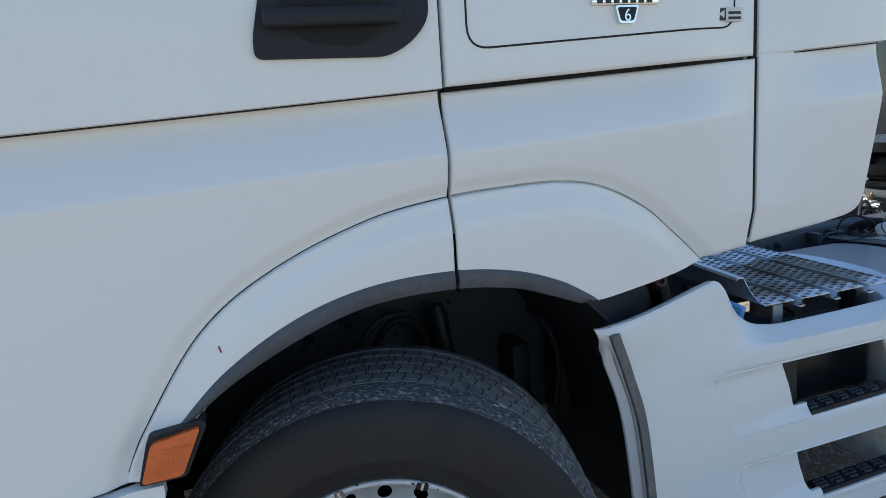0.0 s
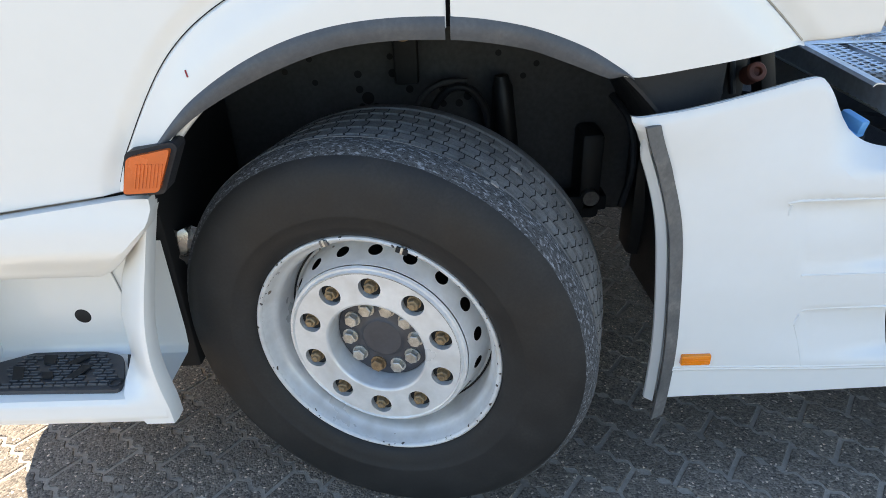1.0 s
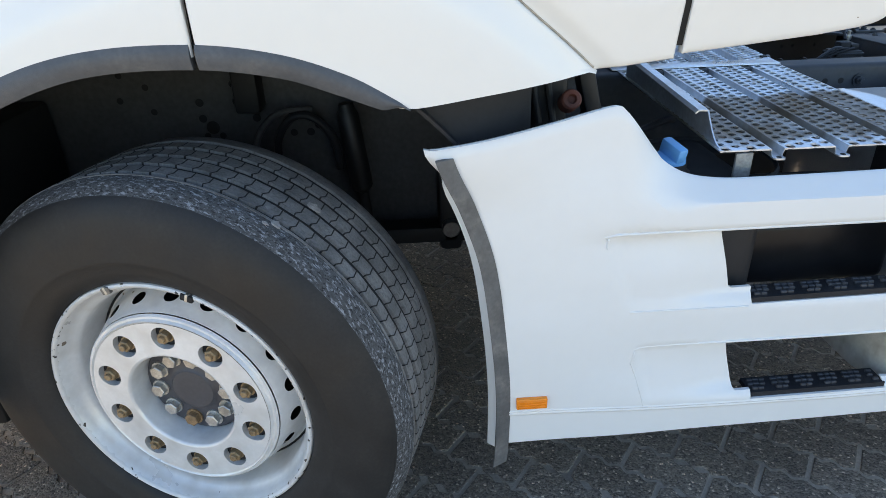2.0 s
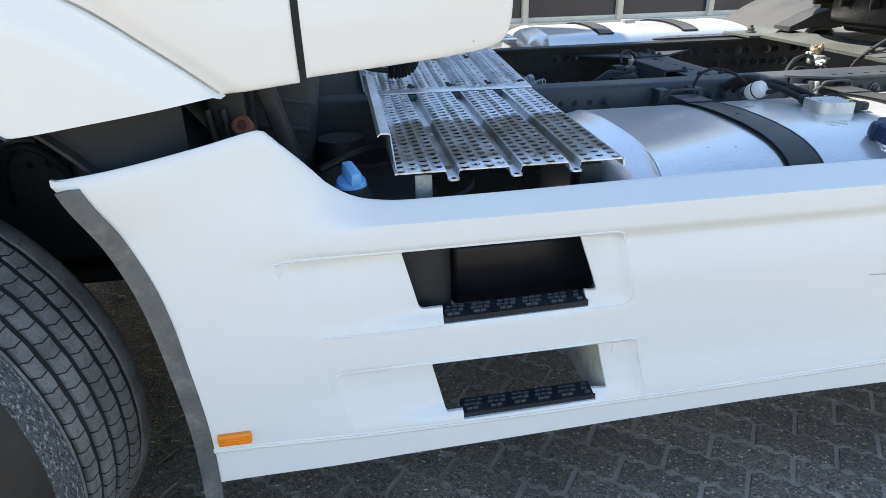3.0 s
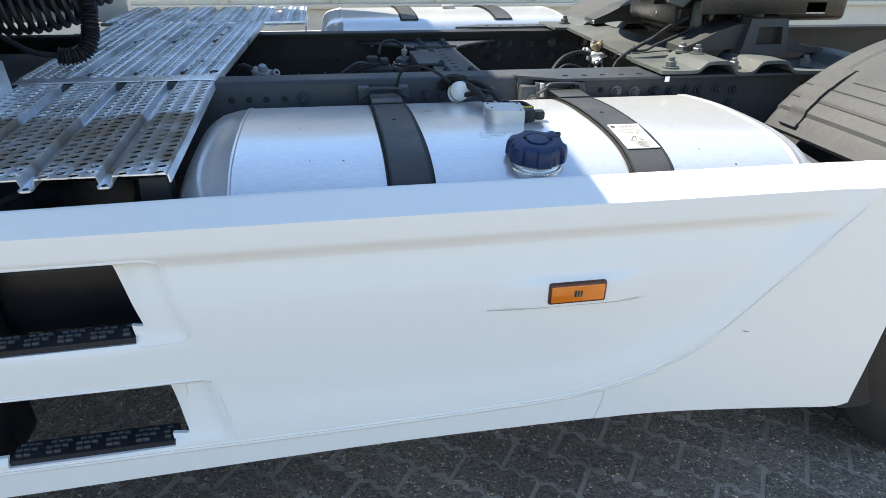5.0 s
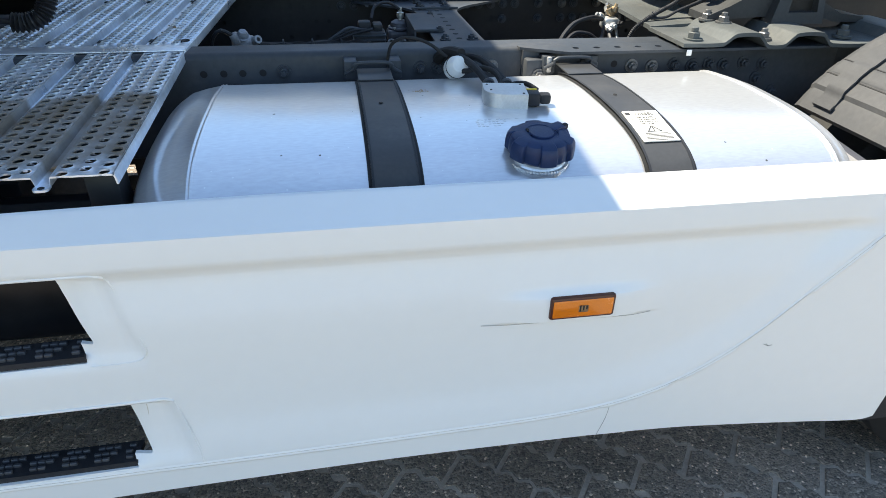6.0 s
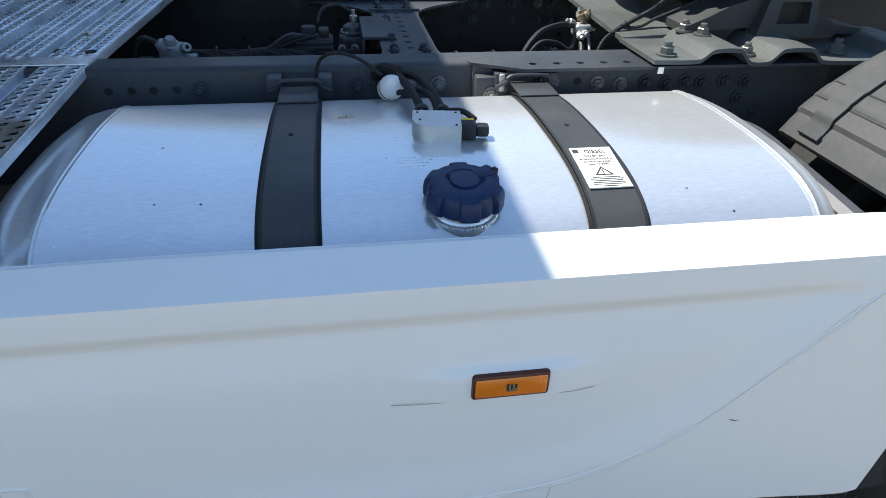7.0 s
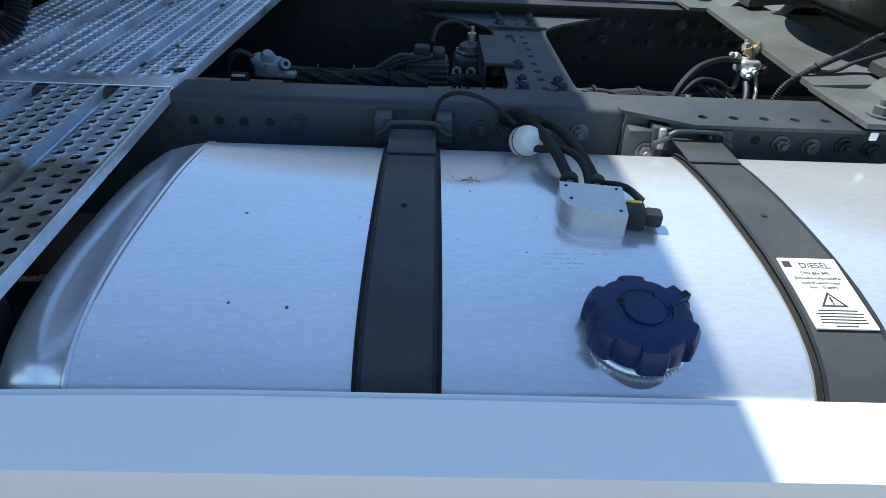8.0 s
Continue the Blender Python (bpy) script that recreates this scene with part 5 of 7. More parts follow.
def flap_at(u, v):
    a = radians(51 - 22 * v)
    x0, z0 = -0.057 + 0.80 * math.cos(a), 0.506 + 0.80 * math.sin(a)
    return (x0 + (0.700 - x0) * u, 1.556 + 0.05 * u * u + 0.03 * math.sin(math.pi * u) * 0.3, z0 + (0.035 + 0.03 * (1 - v)) * u)


add_sheet(bm, 14, 12, flap_at)
thicken(bm, (0, 0.006, 0))
part("liner_flap", bm, PLASTIC, truck, "black plastic flap behind the wheel arch")
bracket = box("cab_mount", (0.72, 1.72, 0.92), (0.80, 1.86, 1.20), FRAME_IN, truck, 0.012, "dark cab mount bracket", pose(0, 0, 0, 0, 0, 0))
box("mount_arm", (0.84, 1.74, 0.88), (0.875, 1.80, 1.22), FRAME_IN, bracket, 0.006, "", Matrix.Translation((0.85, 1.77, 1.05)) @ pose(0, 0, 0, 0, -14, 0) @ Matrix.Translation((-0.85, -1.77, -1.05)))
lathe("red_plug", [(0, 0.004), (0.0085, 0.004), (0.0095, 0.013), (0.0105, 0.014), (0.0175, 0.013), (0.021, 0.009), (0.021, -0.03), (0, -0.03)], RED, bracket, Matrix.Translation((0.794, 1.676, 1.071)) @ pose(0, 0, 0, 90, 0, 0) @ pose(0, 0, 0, -25, 0, 0), 24, "red-brown round plug")
for x in (0.735, 0.765):
    tube("mount_rod", [(x, 1.70, 1.02), (x - 0.012, 1.71, 1.10)], 0.008, FRAME_IN, bracket)

# blue filler cap on its dark tank
adblue = box("additive_tank", (0.90, 1.56, 0.55), (1.20, 1.95, 0.905), PLASTIC, truck, 0.05, "dark plastic additive tank", None, 4)
lathe("filler_neck", [(0.045, 0.90), (0.045, 0.925), (0.036, 0.93), (0.036, 0.945), (0, 0.945)], PLASTIC, adblue, Matrix.Translation((0.998, 1.632, 0)), 28)
CAPM = Matrix.Translation((0.998, 1.632, 0.935)) @ pose(0, 0, 0, 14, 0, 20)
bm = bmesh.new()
add_lathe(bm, [(0, 0.026), (0.026, 0.026), (0.030, 0.023), (0.032, 0.012), (0.033, 0.0), (0.030, -0.004), (0, -0.004)], None, 32)
add_box(bm, (-0.012, -0.030, 0.020), (0.012, 0.030, 0.054), 0.006)
bmesh.ops.transform(bm, matrix=CAPM, verts=bm.verts)
part("filler_cap", bm, BLUE, adblue, "light blue screw cap with grip")
lathe("tank_rim", [(0.15, 0.0), (0.155, 0.008), (0.16, 0.0)], PLASTIC, adblue, Matrix.Translation((1.12, 1.74, 0.905)), 40)

# gearbox, air lines and boxes in the dark behind the cab
box("gearbox", (0.20, 2.36, 0.45), (1.17, 2.98, 0.98), WELL, truck, 0.08, "dark gearbox between the rails", None, 3)
box("engine_block", (-0.9, 2.36, 0.5), (0.18, 2.98, 1.30), WELL, truck, 0.05, "dark engine block between the rails")
box("battery_cover", (1.204, 1.64, 0.625), (1.555, 1.96, 0.785), GLOSS, truck, 0.02, "glossy black battery cover behind the upper step", None, 3)
# added box blocks the sunlit ground seen past the steps
box("side_box", (0.70, 2.10, 0.38), (1.185, 2.22, 0.75), FRAME_IN, truck, 0.02, "dark box added behind the steps to block bright ground")
# added plate blocks the bright ground beyond, all but a small opening
bm = bmesh.new()
for lo, hi in (((1.15, 2.71, 0.20), (1.188, 2.72, 0.76)), ((1.248, 2.71, 0.20), (1.95, 2.72, 0.76)), ((1.188, 2.71, 0.20), (1.248, 2.72, 0.488)), ((1.188, 2.71, 0.530), (1.248, 2.72, 0.76))):
    add_box(bm, lo, hi)
bmesh.ops.remove_doubles(bm, verts=bm.verts, dist=0.0005)
part("underfloor_shield", bm, FRAME_IN, truck, "dark blocking plate added between the rails, with a small opening")
lathe("air_dryer", [(0, 0), (0.06, 0.0), (0.068, 0.01), (0.07, 0.12), (0.06, 0.14), (0, 0.14)], PLASTIC, truck, Matrix.Translation((0.98, 2.05, 0.80)), 32, "black air dryer pot")
box("cab_cross_beam", (0.78, 1.62, 1.235), (0.90, 2 * MID - 1.62, 1.33), FRAME_IN, truck, 0.012, "dark rear cab cross beam")
cover = box("engine_cover", (0.74, 2.02, 0.80), (0.92, 2.24, 1.16), WELL, truck, 0.03, "dusty black plastic engine cover", Matrix.Translation((0.83, 2.13, 0.98)) @ pose(0, 0, 0, 0, 10, 0) @ Matrix.Translation((-0.83, -2.13, -0.98)), 3)
for k in range(4):
    box("cover_rib", (0.755, 2.012, 0.84 + 0.07 * k), (0.905, 2.022, 0.852 + 0.07 * k), WELL, cover, 0.003, "", Matrix.Translation((0.83, 2.13, 0.98)) @ pose(0, 0, 0, 0, 10, 0) @ Matrix.Translation((-0.83, -2.13, -0.98)))
tube("air_pipe", [(0.93, 1.80, 0.93), (1.02, 1.84, 0.955), (1.10, 1.92, 0.950), (1.16, 2.02, 0.92)], 0.009, PLASTIC, truck, "thin black air pipe behind the cab", 0.02, 10)
box("front_axle", (-0.12, 1.80, 0.36), (0.02, 2 * MID - 1.80, 0.50), FRAME_IN, truck, 0.02, "dark front axle beam")
spring = box("leaf_spring", (-0.75, 2.10, 0.55), (0.62, 2.18, 0.60), FRAME_IN, truck, 0.008, "dark leaf spring")
lathe("spring_eye", [(0, 0), (0.028, 0), (0.03, 0.004), (0.03, 0.09), (0, 0.09)], RUST, spring, Matrix.Translation((0.02, 2.10, 1.13)) @ pose(0, 0, 0, 90, 0, 0), 20)
box("damper_mount", (-0.02, 2.15, 0.95), (0.05, 2.24, 1.25), FRAME_IN, truck, 0.01, "dark damper mount")

# ---- fuel tank ----
TANK = [(2.188, 0.62), (2.192, 0.80), (2.188, 0.88), (2.178, 0.920), (2.157, 0.944), (2.12, 0.956), (2.00, 0.967), (1.90, 0.968), (1.80, 0.965), (1.73, 0.958), (1.685, 0.949), (1.648, 0.936), (1.617, 0.917), (1.594, 0.892), (1.578, 0.862), (1.568, 0.82), (1.565, 0.75), (1.560, 0.45), (1.575, 0.37), (1.63, 0.33), (1.75, 0.32), (2.00, 0.32), (2.12, 0.33), (2.178, 0.38), (2.188, 0.45)]
TC = Vector((1.87, 0.64))
ring_pts = [Vector((p.x, p.y)) for p in [Vector((q[0], q[1], 0)) for q in curve_points([(a, b, 0) for a, b in TANK], 0.02)]]


def tank_top(y):
    """Height of the tank's upper side at a depth."""
    tops = sorted([(a, b) for a, b in TANK[2:17]])
    return interp(tops, y)


def add_tank(bm):
    rings = []
    for x, s in ((1.556, 0.55), (1.559, 0.70), (1.567, 0.83), (1.583, 0.915), (1.608, 0.962), (1.640, 0.985), (1.668, 0.998), (1.6705, 1.0035), (1.6735, 1.0062), (1.6765, 1.0005), (1.6795, 1.0062), (1.6825, 1.0035), (1.684, 1.0), (2.0, 1.0), (2.4, 1.0), (2.886, 1.0), (2.8865, 1.0035), (2.8895, 1.0062), (2.8925, 1.0005), (2.8955, 1.0062), (2.8985, 1.0035), (2.90, 0.998), (2.914, 0.990), (2.934, 0.970), (2.952, 0.92), (2.964, 0.83), (2.970, 0.70), (2.972, 0.55)):
        rings.append([bm.verts.new((x, TC.x + (p.x - TC.x) * s, TC.y + (p.y - TC.y) * s)) for p in ring_pts])
    n = len(ring_pts)
    for a, b in zip(rings, rings[1:]):
        for i in range(n):
            bm.faces.new((a[i], a[(i + 1) % n], b[(i + 1) % n], b[i]))
    bm.faces.new(rings[0]), bm.faces.new(rings[-1])


def build_tank(far):
    # the far tank is a shorter one of the same kind, hung a little higher
    flip = Matrix.Translation((0.578, 2 * MID, 0.076)) @ Matrix.Diagonal((0.825, -1, 1, 1)) if far else Matrix.Identity(4)
    made = []

    def keep(ob):
        if far:
            ob.data.transform(flip)
            ob.data.flip_normals()
        made.append(ob)
        return ob

    bm = bmesh.new()
    add_tank(bm)
    tank = keep(part("fuel_tank", bm, ALU, truck, "brushed aluminium fuel tank with weld seams", 50))
    # two straps with rubber edges
    for x0, x1 in ((1.985, 2.071), (2.498, 2.590)):
        def strap_ring(lift, a, b):
            def at(u, v):
                pts = [(yy, tank_top(yy)) for yy in (2.150, 2.10, 2.03, 1.95, 1.87, 1.80, 1.74, 1.69, 1.65, 1.625, 1.60, 1.585, 1.575)] + [(1.567, 0.80), (1.562, 0.60), (1.558, 0.45)]
                k = v * (len(pts) - 1)
                i = min(int(k), len(pts) - 2)
                y, z = pts[i][0] + (pts[i + 1][0] - pts[i][0]) * (k - i), pts[i][1] + (pts[i + 1][1] - pts[i][1]) * (k - i)
                d = (Vector((y, z)) - TC).normalized()
                return (a + (b - a) * u, y + d.x * lift, z + d.y * lift)
            return at
        bm = bmesh.new()
        add_sheet(bm, 4, 42, strap_ring(0.003, x0 - 0.006, x1 + 0.006))
        rub = keep(part("strap_rubber", bm, GAP, tank, "black rubber strip under the strap"))
        bm = bmesh.new()
        add_sheet(bm, 4, 42, strap_ring(0.0075, x0, x1))
        thicken(bm, (0, 0, -0.0025))
        keep(part("tank_strap", bm, STRAP, tank, "dark steel tank strap"))
        bm = bmesh.new()
        rim_at = strap_ring(0.0085, x0, x1)
        for e0, e1 in ((0.0, 0.05), (0.95, 1.0)):
            add_sheet(bm, 1, 42, lambda u, v, e0=e0, e1=e1: rim_at(e0 + (e1 - e0) * u, v))
        thicken(bm, (0, 0, -0.003))
        keep(part("strap_edge", bm, PLASTIC, tank))
        # overlap joint and small hole near the top
        yj = 2.085
        if not far:
            keep(box("strap_tab", (x0 + 0.002, yj, tank_top(yj) + 0.007), (x1 - 0.002, yj + 0.10, tank_top(yj) + 0.0105), STRAP, tank, 0.001, "", None))
        keep(lathe("strap_hole", [(0, 0.0006), (0.004, 0.0006), (0.0045, 0)], GAP, tank, Matrix.Translation(((x0 + x1) / 2 - 0.004, 1.895, tank_top(1.895) + 0.0085)), 14))
        if far:
            continue
        # end bracket on the frame
        bk = keep(box("strap_bracket", (x0 - 0.028, 2.195, 0.940), (x0 + 0.004, 2.250, 0.985), FRAME, tank, 0.003))
        keep(box("strap_bracket", (x1 - 0.004, 2.195, 0.940), (x1 + 0.028, 2.250, 0.985), FRAME, tank, 0.003))
        keep(tube("strap_pin", [(x0 - 0.026, 2.190, 0.957), (x0 - 0.004, 2.182, 0.972), (x0 + 0.004, 2.178, 0.985), (x1 - 0.004, 2.178, 0.985), (x1 + 0.004, 2.182, 0.972), (x1 + 0.026, 2.190, 0.957)], 0.0045, FRAME, tank))
    # filler neck with weld bead, and the cap with eight grips
    if not far:
        d = Vector((0, -0.13, 1)).normalized()
        up = Matrix.Translation((2.297, 1.664, 0.929)) @ d.to_track_quat("Z", "Y").to_matrix().to_4x4() @ Matrix.Scale(0.9, 4)
        neck = keep(lathe("filler_neck", [(0.062, -0.02), (0.060, 0.004), (0.058, 0.008), (0.055, 0.012), (0.055, 0.030), (0.050, 0.032)], ALU, tank, up, 40, "bare aluminium filler neck"))
        bm = bmesh.new()
        pts = []
        for k in range(121):
            a = 2 * math.pi * k / 120
            pts.append(up @ Vector((0.0605 * math.cos(a), 0.0605 * math.sin(a), 0.006)))
        add_tube(bm, pts, lambda t: 0.0028 + 0.0012 * abs(math.sin(t * math.pi * 60)), 6)
        keep(part("weld_bead", bm, ALU, tank))
        bm = bmesh.new()
        segs = 180
        rings = []
        for r, h, k_ in ((0.048, 0.020, 0), (0.060, 0.021, 0.5), (0.063, 0.026, 1), (0.063, 0.043, 1), (0.0615, 0.053, 1), (0.0585, 0.060, 0.85), (0.052, 0.0645, 0.3), (0.042, 0.0665, 0), (0.034, 0.0665, 0), (0.033, 0.0650, 0), (0.0, 0.0650, 0)):
            ring = []
            for i in range(segs):
                a = 2 * math.pi * i / segs
                lobe = smooth(-0.05, 0.16, math.cos(6 * a + math.pi))
                rr = r + k_ * (0.0085 * lobe - 0.0015 * math.cos(6 * a + math.pi) * (1 - lobe))
                ring.append(bm.verts.new((rr * math.cos(a), rr * math.sin(a), h)))
            rings.append(ring)
        for a, b in zip(rings, rings[1:]):
            for i in range(segs):
                bm.faces.new((a[i], a[(i + 1) % segs], b[(i + 1) % segs], b[i]))
        bmesh.ops.transform(bm, matrix=up, verts=bm.verts)
        cap = keep(part("fuel_cap", bm, CAPMAT, tank, "dark blue-black fuel cap with broad prongs", 30, recalc=True))
        keep(lathe("cap_badge", [(0.026, 0.0640), (0.026, 0.0675), (0.0245, 0.0688), (0.0, 0.0692)], CAPMAT, cap, up, 32))
        keep(box("cap_lock", (0.024, -0.013, 0.063), (0.062, 0.013, 0.0695), CAPMAT, cap, 0.003, "folding cap lever", up @ pose(0, 0, 0, 0, 0, 30)))
        keep(box("cap_notch", (0.055, -0.012, 0.060), (0.067, -0.002, 0.0702), GAP, cap, 0.001, "", up @ pose(0, 0, 0, 0, 0, 30)))
        for k in range(2):
            keep(box("cap_slot", (-0.0285, 0.006 + 0.007 * k, 0.064), (-0.0225, 0.0115 + 0.007 * k, 0.0672), GAP, cap, 0.0008, "", up))
        for k in range(4):
            keep(box("cap_mark", (0.022 + 0.004 * k, -0.014 + 0.002 * k, 0.0675), (0.024 + 0.004 * k, 0.004, 0.0690), CAPMAT, cap, 0.0006, "", up @ pose(0, 0, 0, 0, 0, 10), 1))
    # level sender with its plug
    if far:
        keep(box("tank_fitting", (2.26, 1.87, 0.960), (2.33, 1.92, 0.985), ALU_DARK, tank, 0.004, "small low fitting"))
        return tank
    sender = Matrix.Translation((2.288, 1.893, tank_top(1.893) - 0.002)) @ pose(0, 0, 0, 0, 0, -8)
    poly = [(-0.045, 0.042), (0.045, 0.042), (0.045, -0.042)] + [(-0.003 - 0.042 * math.sin(radians(t_)), 0.0 - 0.042 * math.cos(radians(t_))) for t_ in range(0, 91, 10)]
    bm = bmesh.new()
    add_prism(bm, poly, lambda a, b, dd: sender @ Vector((a, b, 0.032 - dd)), 0.036)
    bmesh.ops.bevel(bm, geom=[e for e in bm.edges if e.calc_face_angle(0) > 0.9], offset=0.002, segments=2, affect="EDGES", profile=0.5)
    box_s = keep(part("level_sender", bm, ALU_CAST, tank, "grey cast level sender"))
    for a, b in ((-0.036, 0.030), (0.036, 0.032), (0.036, -0.032), (-0.030, -0.008)):
        keep(lathe("screw", [(0, 0.0332), (0.0022, 0.0332), (0.0026, 0.032)], GAP, box_s, sender @ Matrix.Translation((a, b, 0)), 10))
    keep(box("plug", (0.045, -0.032, 0.004), (0.072, 0.004, 0.031), PLASTIC, box_s, 0.003, "black cable plug", sender))
    keep(box("plug_tip", (0.071, -0.027, 0.006), (0.096, -0.001, 0.028), PLASTIC, box_s, 0.006, "", sender))
    keep(lathe("sender_base", [(0.092, -0.010), (0.078, -0.0030), (0.066, 0.0008), (0.055, 0.0020), (0.02, 0.0022)], ALU, tank, sender, 40))
    for k, x in enumerate((-0.028, 0.012)):
        keep(lathe("hose_stub", [(0, 0), (0.007, 0), (0.007, 0.035), (0, 0.035)], STEEL, box_s, sender @ Matrix.Translation((x, 0.040, 0.020)) @ pose(0, 0, 0, -90, 0, 0), 14))
        keep(lathe("hose_clamp", [(0, 0.02), (0.013, 0.02), (0.014, 0.024), (0.014, 0.036), (0.011, 0.042), (0, 0.042)], PLASTIC, box_s, sender @ Matrix.Translation((x, 0.040, 0.020)) @ pose(0, 0, 0, -90, 0, 0), 14))
        s = sender @ Vector((x, 0.076, 0.020))
        keep(tube("fuel_hose", [s, s + Vector((-0.003, 0.030, 0.004)), s + Vector((-0.012, 0.08, 0.013)), s + Vector((-0.030, 0.145, 0.020)), s + Vector((-0.050, 0.205, 0.010)), s + Vector((-0.055, 0.245, -0.02))], 0.0088, GAP, tank, "black fuel hose"))
    ball = lathe("vent_valve", [(0, 0.036), (0.018, 0.033), (0.026, 0.024), (0.028, 0.012), (0.0285, 0.010), (0.0270, 0.009), (0.0270, 0.004), (0.0285, 0.003), (0.028, -0.006), (0.0285, -0.014), (0.024, -0.026), (0.010, -0.034), (0, -0.034)], WHITEPLASTIC, tank, Matrix.Translation((2.222, 2.115, 0.985)) @ pose(0, 0, 0, 62, 20, 0) @ Matrix.Scale(0.92, 4), 32, "white round vent valve")
    bm = bmesh.new()
    add_lathe(bm, [(0.0272, 0.0088), (0.0290, 0.0078), (0.0290, 0.0052), (0.0272, 0.0042)], Matrix.Translation((2.222, 2.115, 0.985)) @ pose(0, 0, 0, 62, 20, 0) @ Matrix.Scale(0.92, 4), 32)
    part("valve_ring", bm, GAP, ball)
    tube("vent_hose", [(2.226, 2.092, 0.984), (2.245, 2.080, 0.986), (2.270, 2.060, 0.998), (2.290, 2.020, 1.002), (2.298, 1.980, 0.994), (2.296, 1.945, 0.984)], 0.0062, GAP, tank, "thin black vent hose")
    tube("vent_hose", [(2.065, 2.20, 0.98), (2.075, 2.19, 1.025), (2.11, 2.175, 1.045), (2.16, 2.16, 1.035), (2.205, 2.14, 1.005)], 0.0040, GAP, tank, "thin black cable")
    tube("hose_sleeve", [(2.200, 2.240, 0.975), (2.206, 2.210, 0.995), (2.222, 2.175, 1.008), (2.240, 2.140, 1.010)], 0.0145, GAP, tank, "black woven hose sleeve")
    tube("sender_cable", [(2.362, 1.902, 0.990), (2.345, 1.930, 0.996), (2.325, 1.952, 0.990), (2.312, 1.970, 0.980)], 0.0055, GAP, tank, "corrugated sender cable")
    box("plug_clip", (0.046, -0.002, 0.029), (0.068, 0.0030, 0.0325), YELLOW, box_s, 0.0006, "small yellow plug clip", sender)
    # dried rust-brown splash
    rs = random.Random(21)
    bm = bmesh.new()
    for _ in range(26):
        x, y, r = 2.118 + rs.gauss(0, 0.009), 1.995 + rs.gauss(0, 0.006), rs.uniform(0.0008, 0.0024)
        add_lathe(bm, [(0, 0.0006), (r, 0.0004), (r * 1.1, -0.0004)], Matrix.Translation((x, y, tank_top(y))), 7)
    tagged(part("rust_splash", bm, RUST, tank, "dried rust-brown splash"), kind="stuff")
    # faint stamped rows on the tank, too worn to read
    for r_, (w_, x0_) in enumerate(((0.095, 2.200), (0.060, 2.205), (0.062, 2.205), (0.045, 2.205))):
        yy = 1.800 - 0.010 * r_
        k_ = 0
        while 0.008 * k_ < w_:
            if (k_ * 7 + r_ * 3) % 5:
                box("stamp_bar", (x0_ + 0.008 * k_, yy - 0.003, tank_top(yy) - 0.002), (x0_ + 0.008 * k_ + 0.005, yy + 0.003, tank_top(yy) + 0.0004), ALU, tank, 0, "")
            k_ += 1
    # diesel label on the strap
    u0 = Vector((2.546, 1.800, tank_top(1.800)))
    v0 = Vector((2.546, 1.660, tank_top(1.660)))
    down = (v0 - u0).normalized()
    nrm = Vector((1, 0, 0)).cross(-down).normalized()
    face = Matrix((Vector((1, 0, 0)), -down, nrm)).transposed().to_4x4()
    face.translation = (u0 + v0) / 2 + nrm * 0.0125
    face = face @ Matrix.Scale(0.87, 4)
    lab = box("warning_label", (-0.043, -0.068, -0.003), (0.043, 0.068, 0), PAPER, tank, 0.0008, "white fuel label with a warning triangle", face)
    for body, size, yy, xx in (("DIESEL", 0.0155, 0.047, 0.006), ("DIN EN 590", 0.0085, 0.033, 0), ("Schwefel/sulfur/soufre/", 0.0074, 0.0235, 0), ("azufre/k\u00fck\u00fcrt/cepa", 0.0074, 0.0145, 0), ("max. 10 ppm)", 0.0074, 0.0055, 0)):
        put("writing", text_mesh(body, size, INK), lab, "", face @ Matrix.Translation((xx, yy, 0.0006)))
    for yy, w in ((-0.036, 0.055), (-0.0415, 0.066), (-0.047, 0.060), (-0.0525, 0.062), (-0.058, 0.064), (-0.064, 0.03)):
        box("text_bar", (-w / 2, yy - 0.0008, 0.0), (w / 2, yy + 0.0008, 0.0007), INK, lab, 0, "", face)
    bm = bmesh.new()
    tri = [(-0.019, -0.029), (0.019, -0.029), (0.0, -0.001)]
    tin = [(-0.014, -0.0262), (0.014, -0.0262), (0.0, -0.006)]
    o, q = [bm.verts.new(face @ Vector((*p, 0.0007))) for p in tri], [bm.verts.new(face @ Vector((*p, 0.0007))) for p in tin]
    for i in range(3):
        bm.faces.new((o[i], o[(i + 1) % 3], q[(i + 1) % 3], q[i]))
    part("triangle", bm, INK, lab)
    box("triangle_mark", (-0.0012, -0.0205, 0), (0.0012, -0.0105, 0.0008), INK, lab, 0, "", face)
    box("triangle_mark", (-0.0012, -0.0245, 0), (0.0012, -0.0225, 0.0008), INK, lab, 0, "", face)
    box("pump_mark", (-0.040, 0.048, 0), (-0.028, 0.060, 0.0007), INK, lab, 0, "", face)
    return tank


build_tank(False)
build_tank(True)

# ---- frame: two channel rails, cross member, brackets ----
RT, RB = 0.998, 0.730
bolt_f = hexbolt_mesh("frame_bolt", FRAME, 0.0125, 0.011, 0.018, 0.007)
bolt_z = hexbolt_mesh("frame_bolt", ZINC, 0.0125, 0.011, 0.018, 0.007)


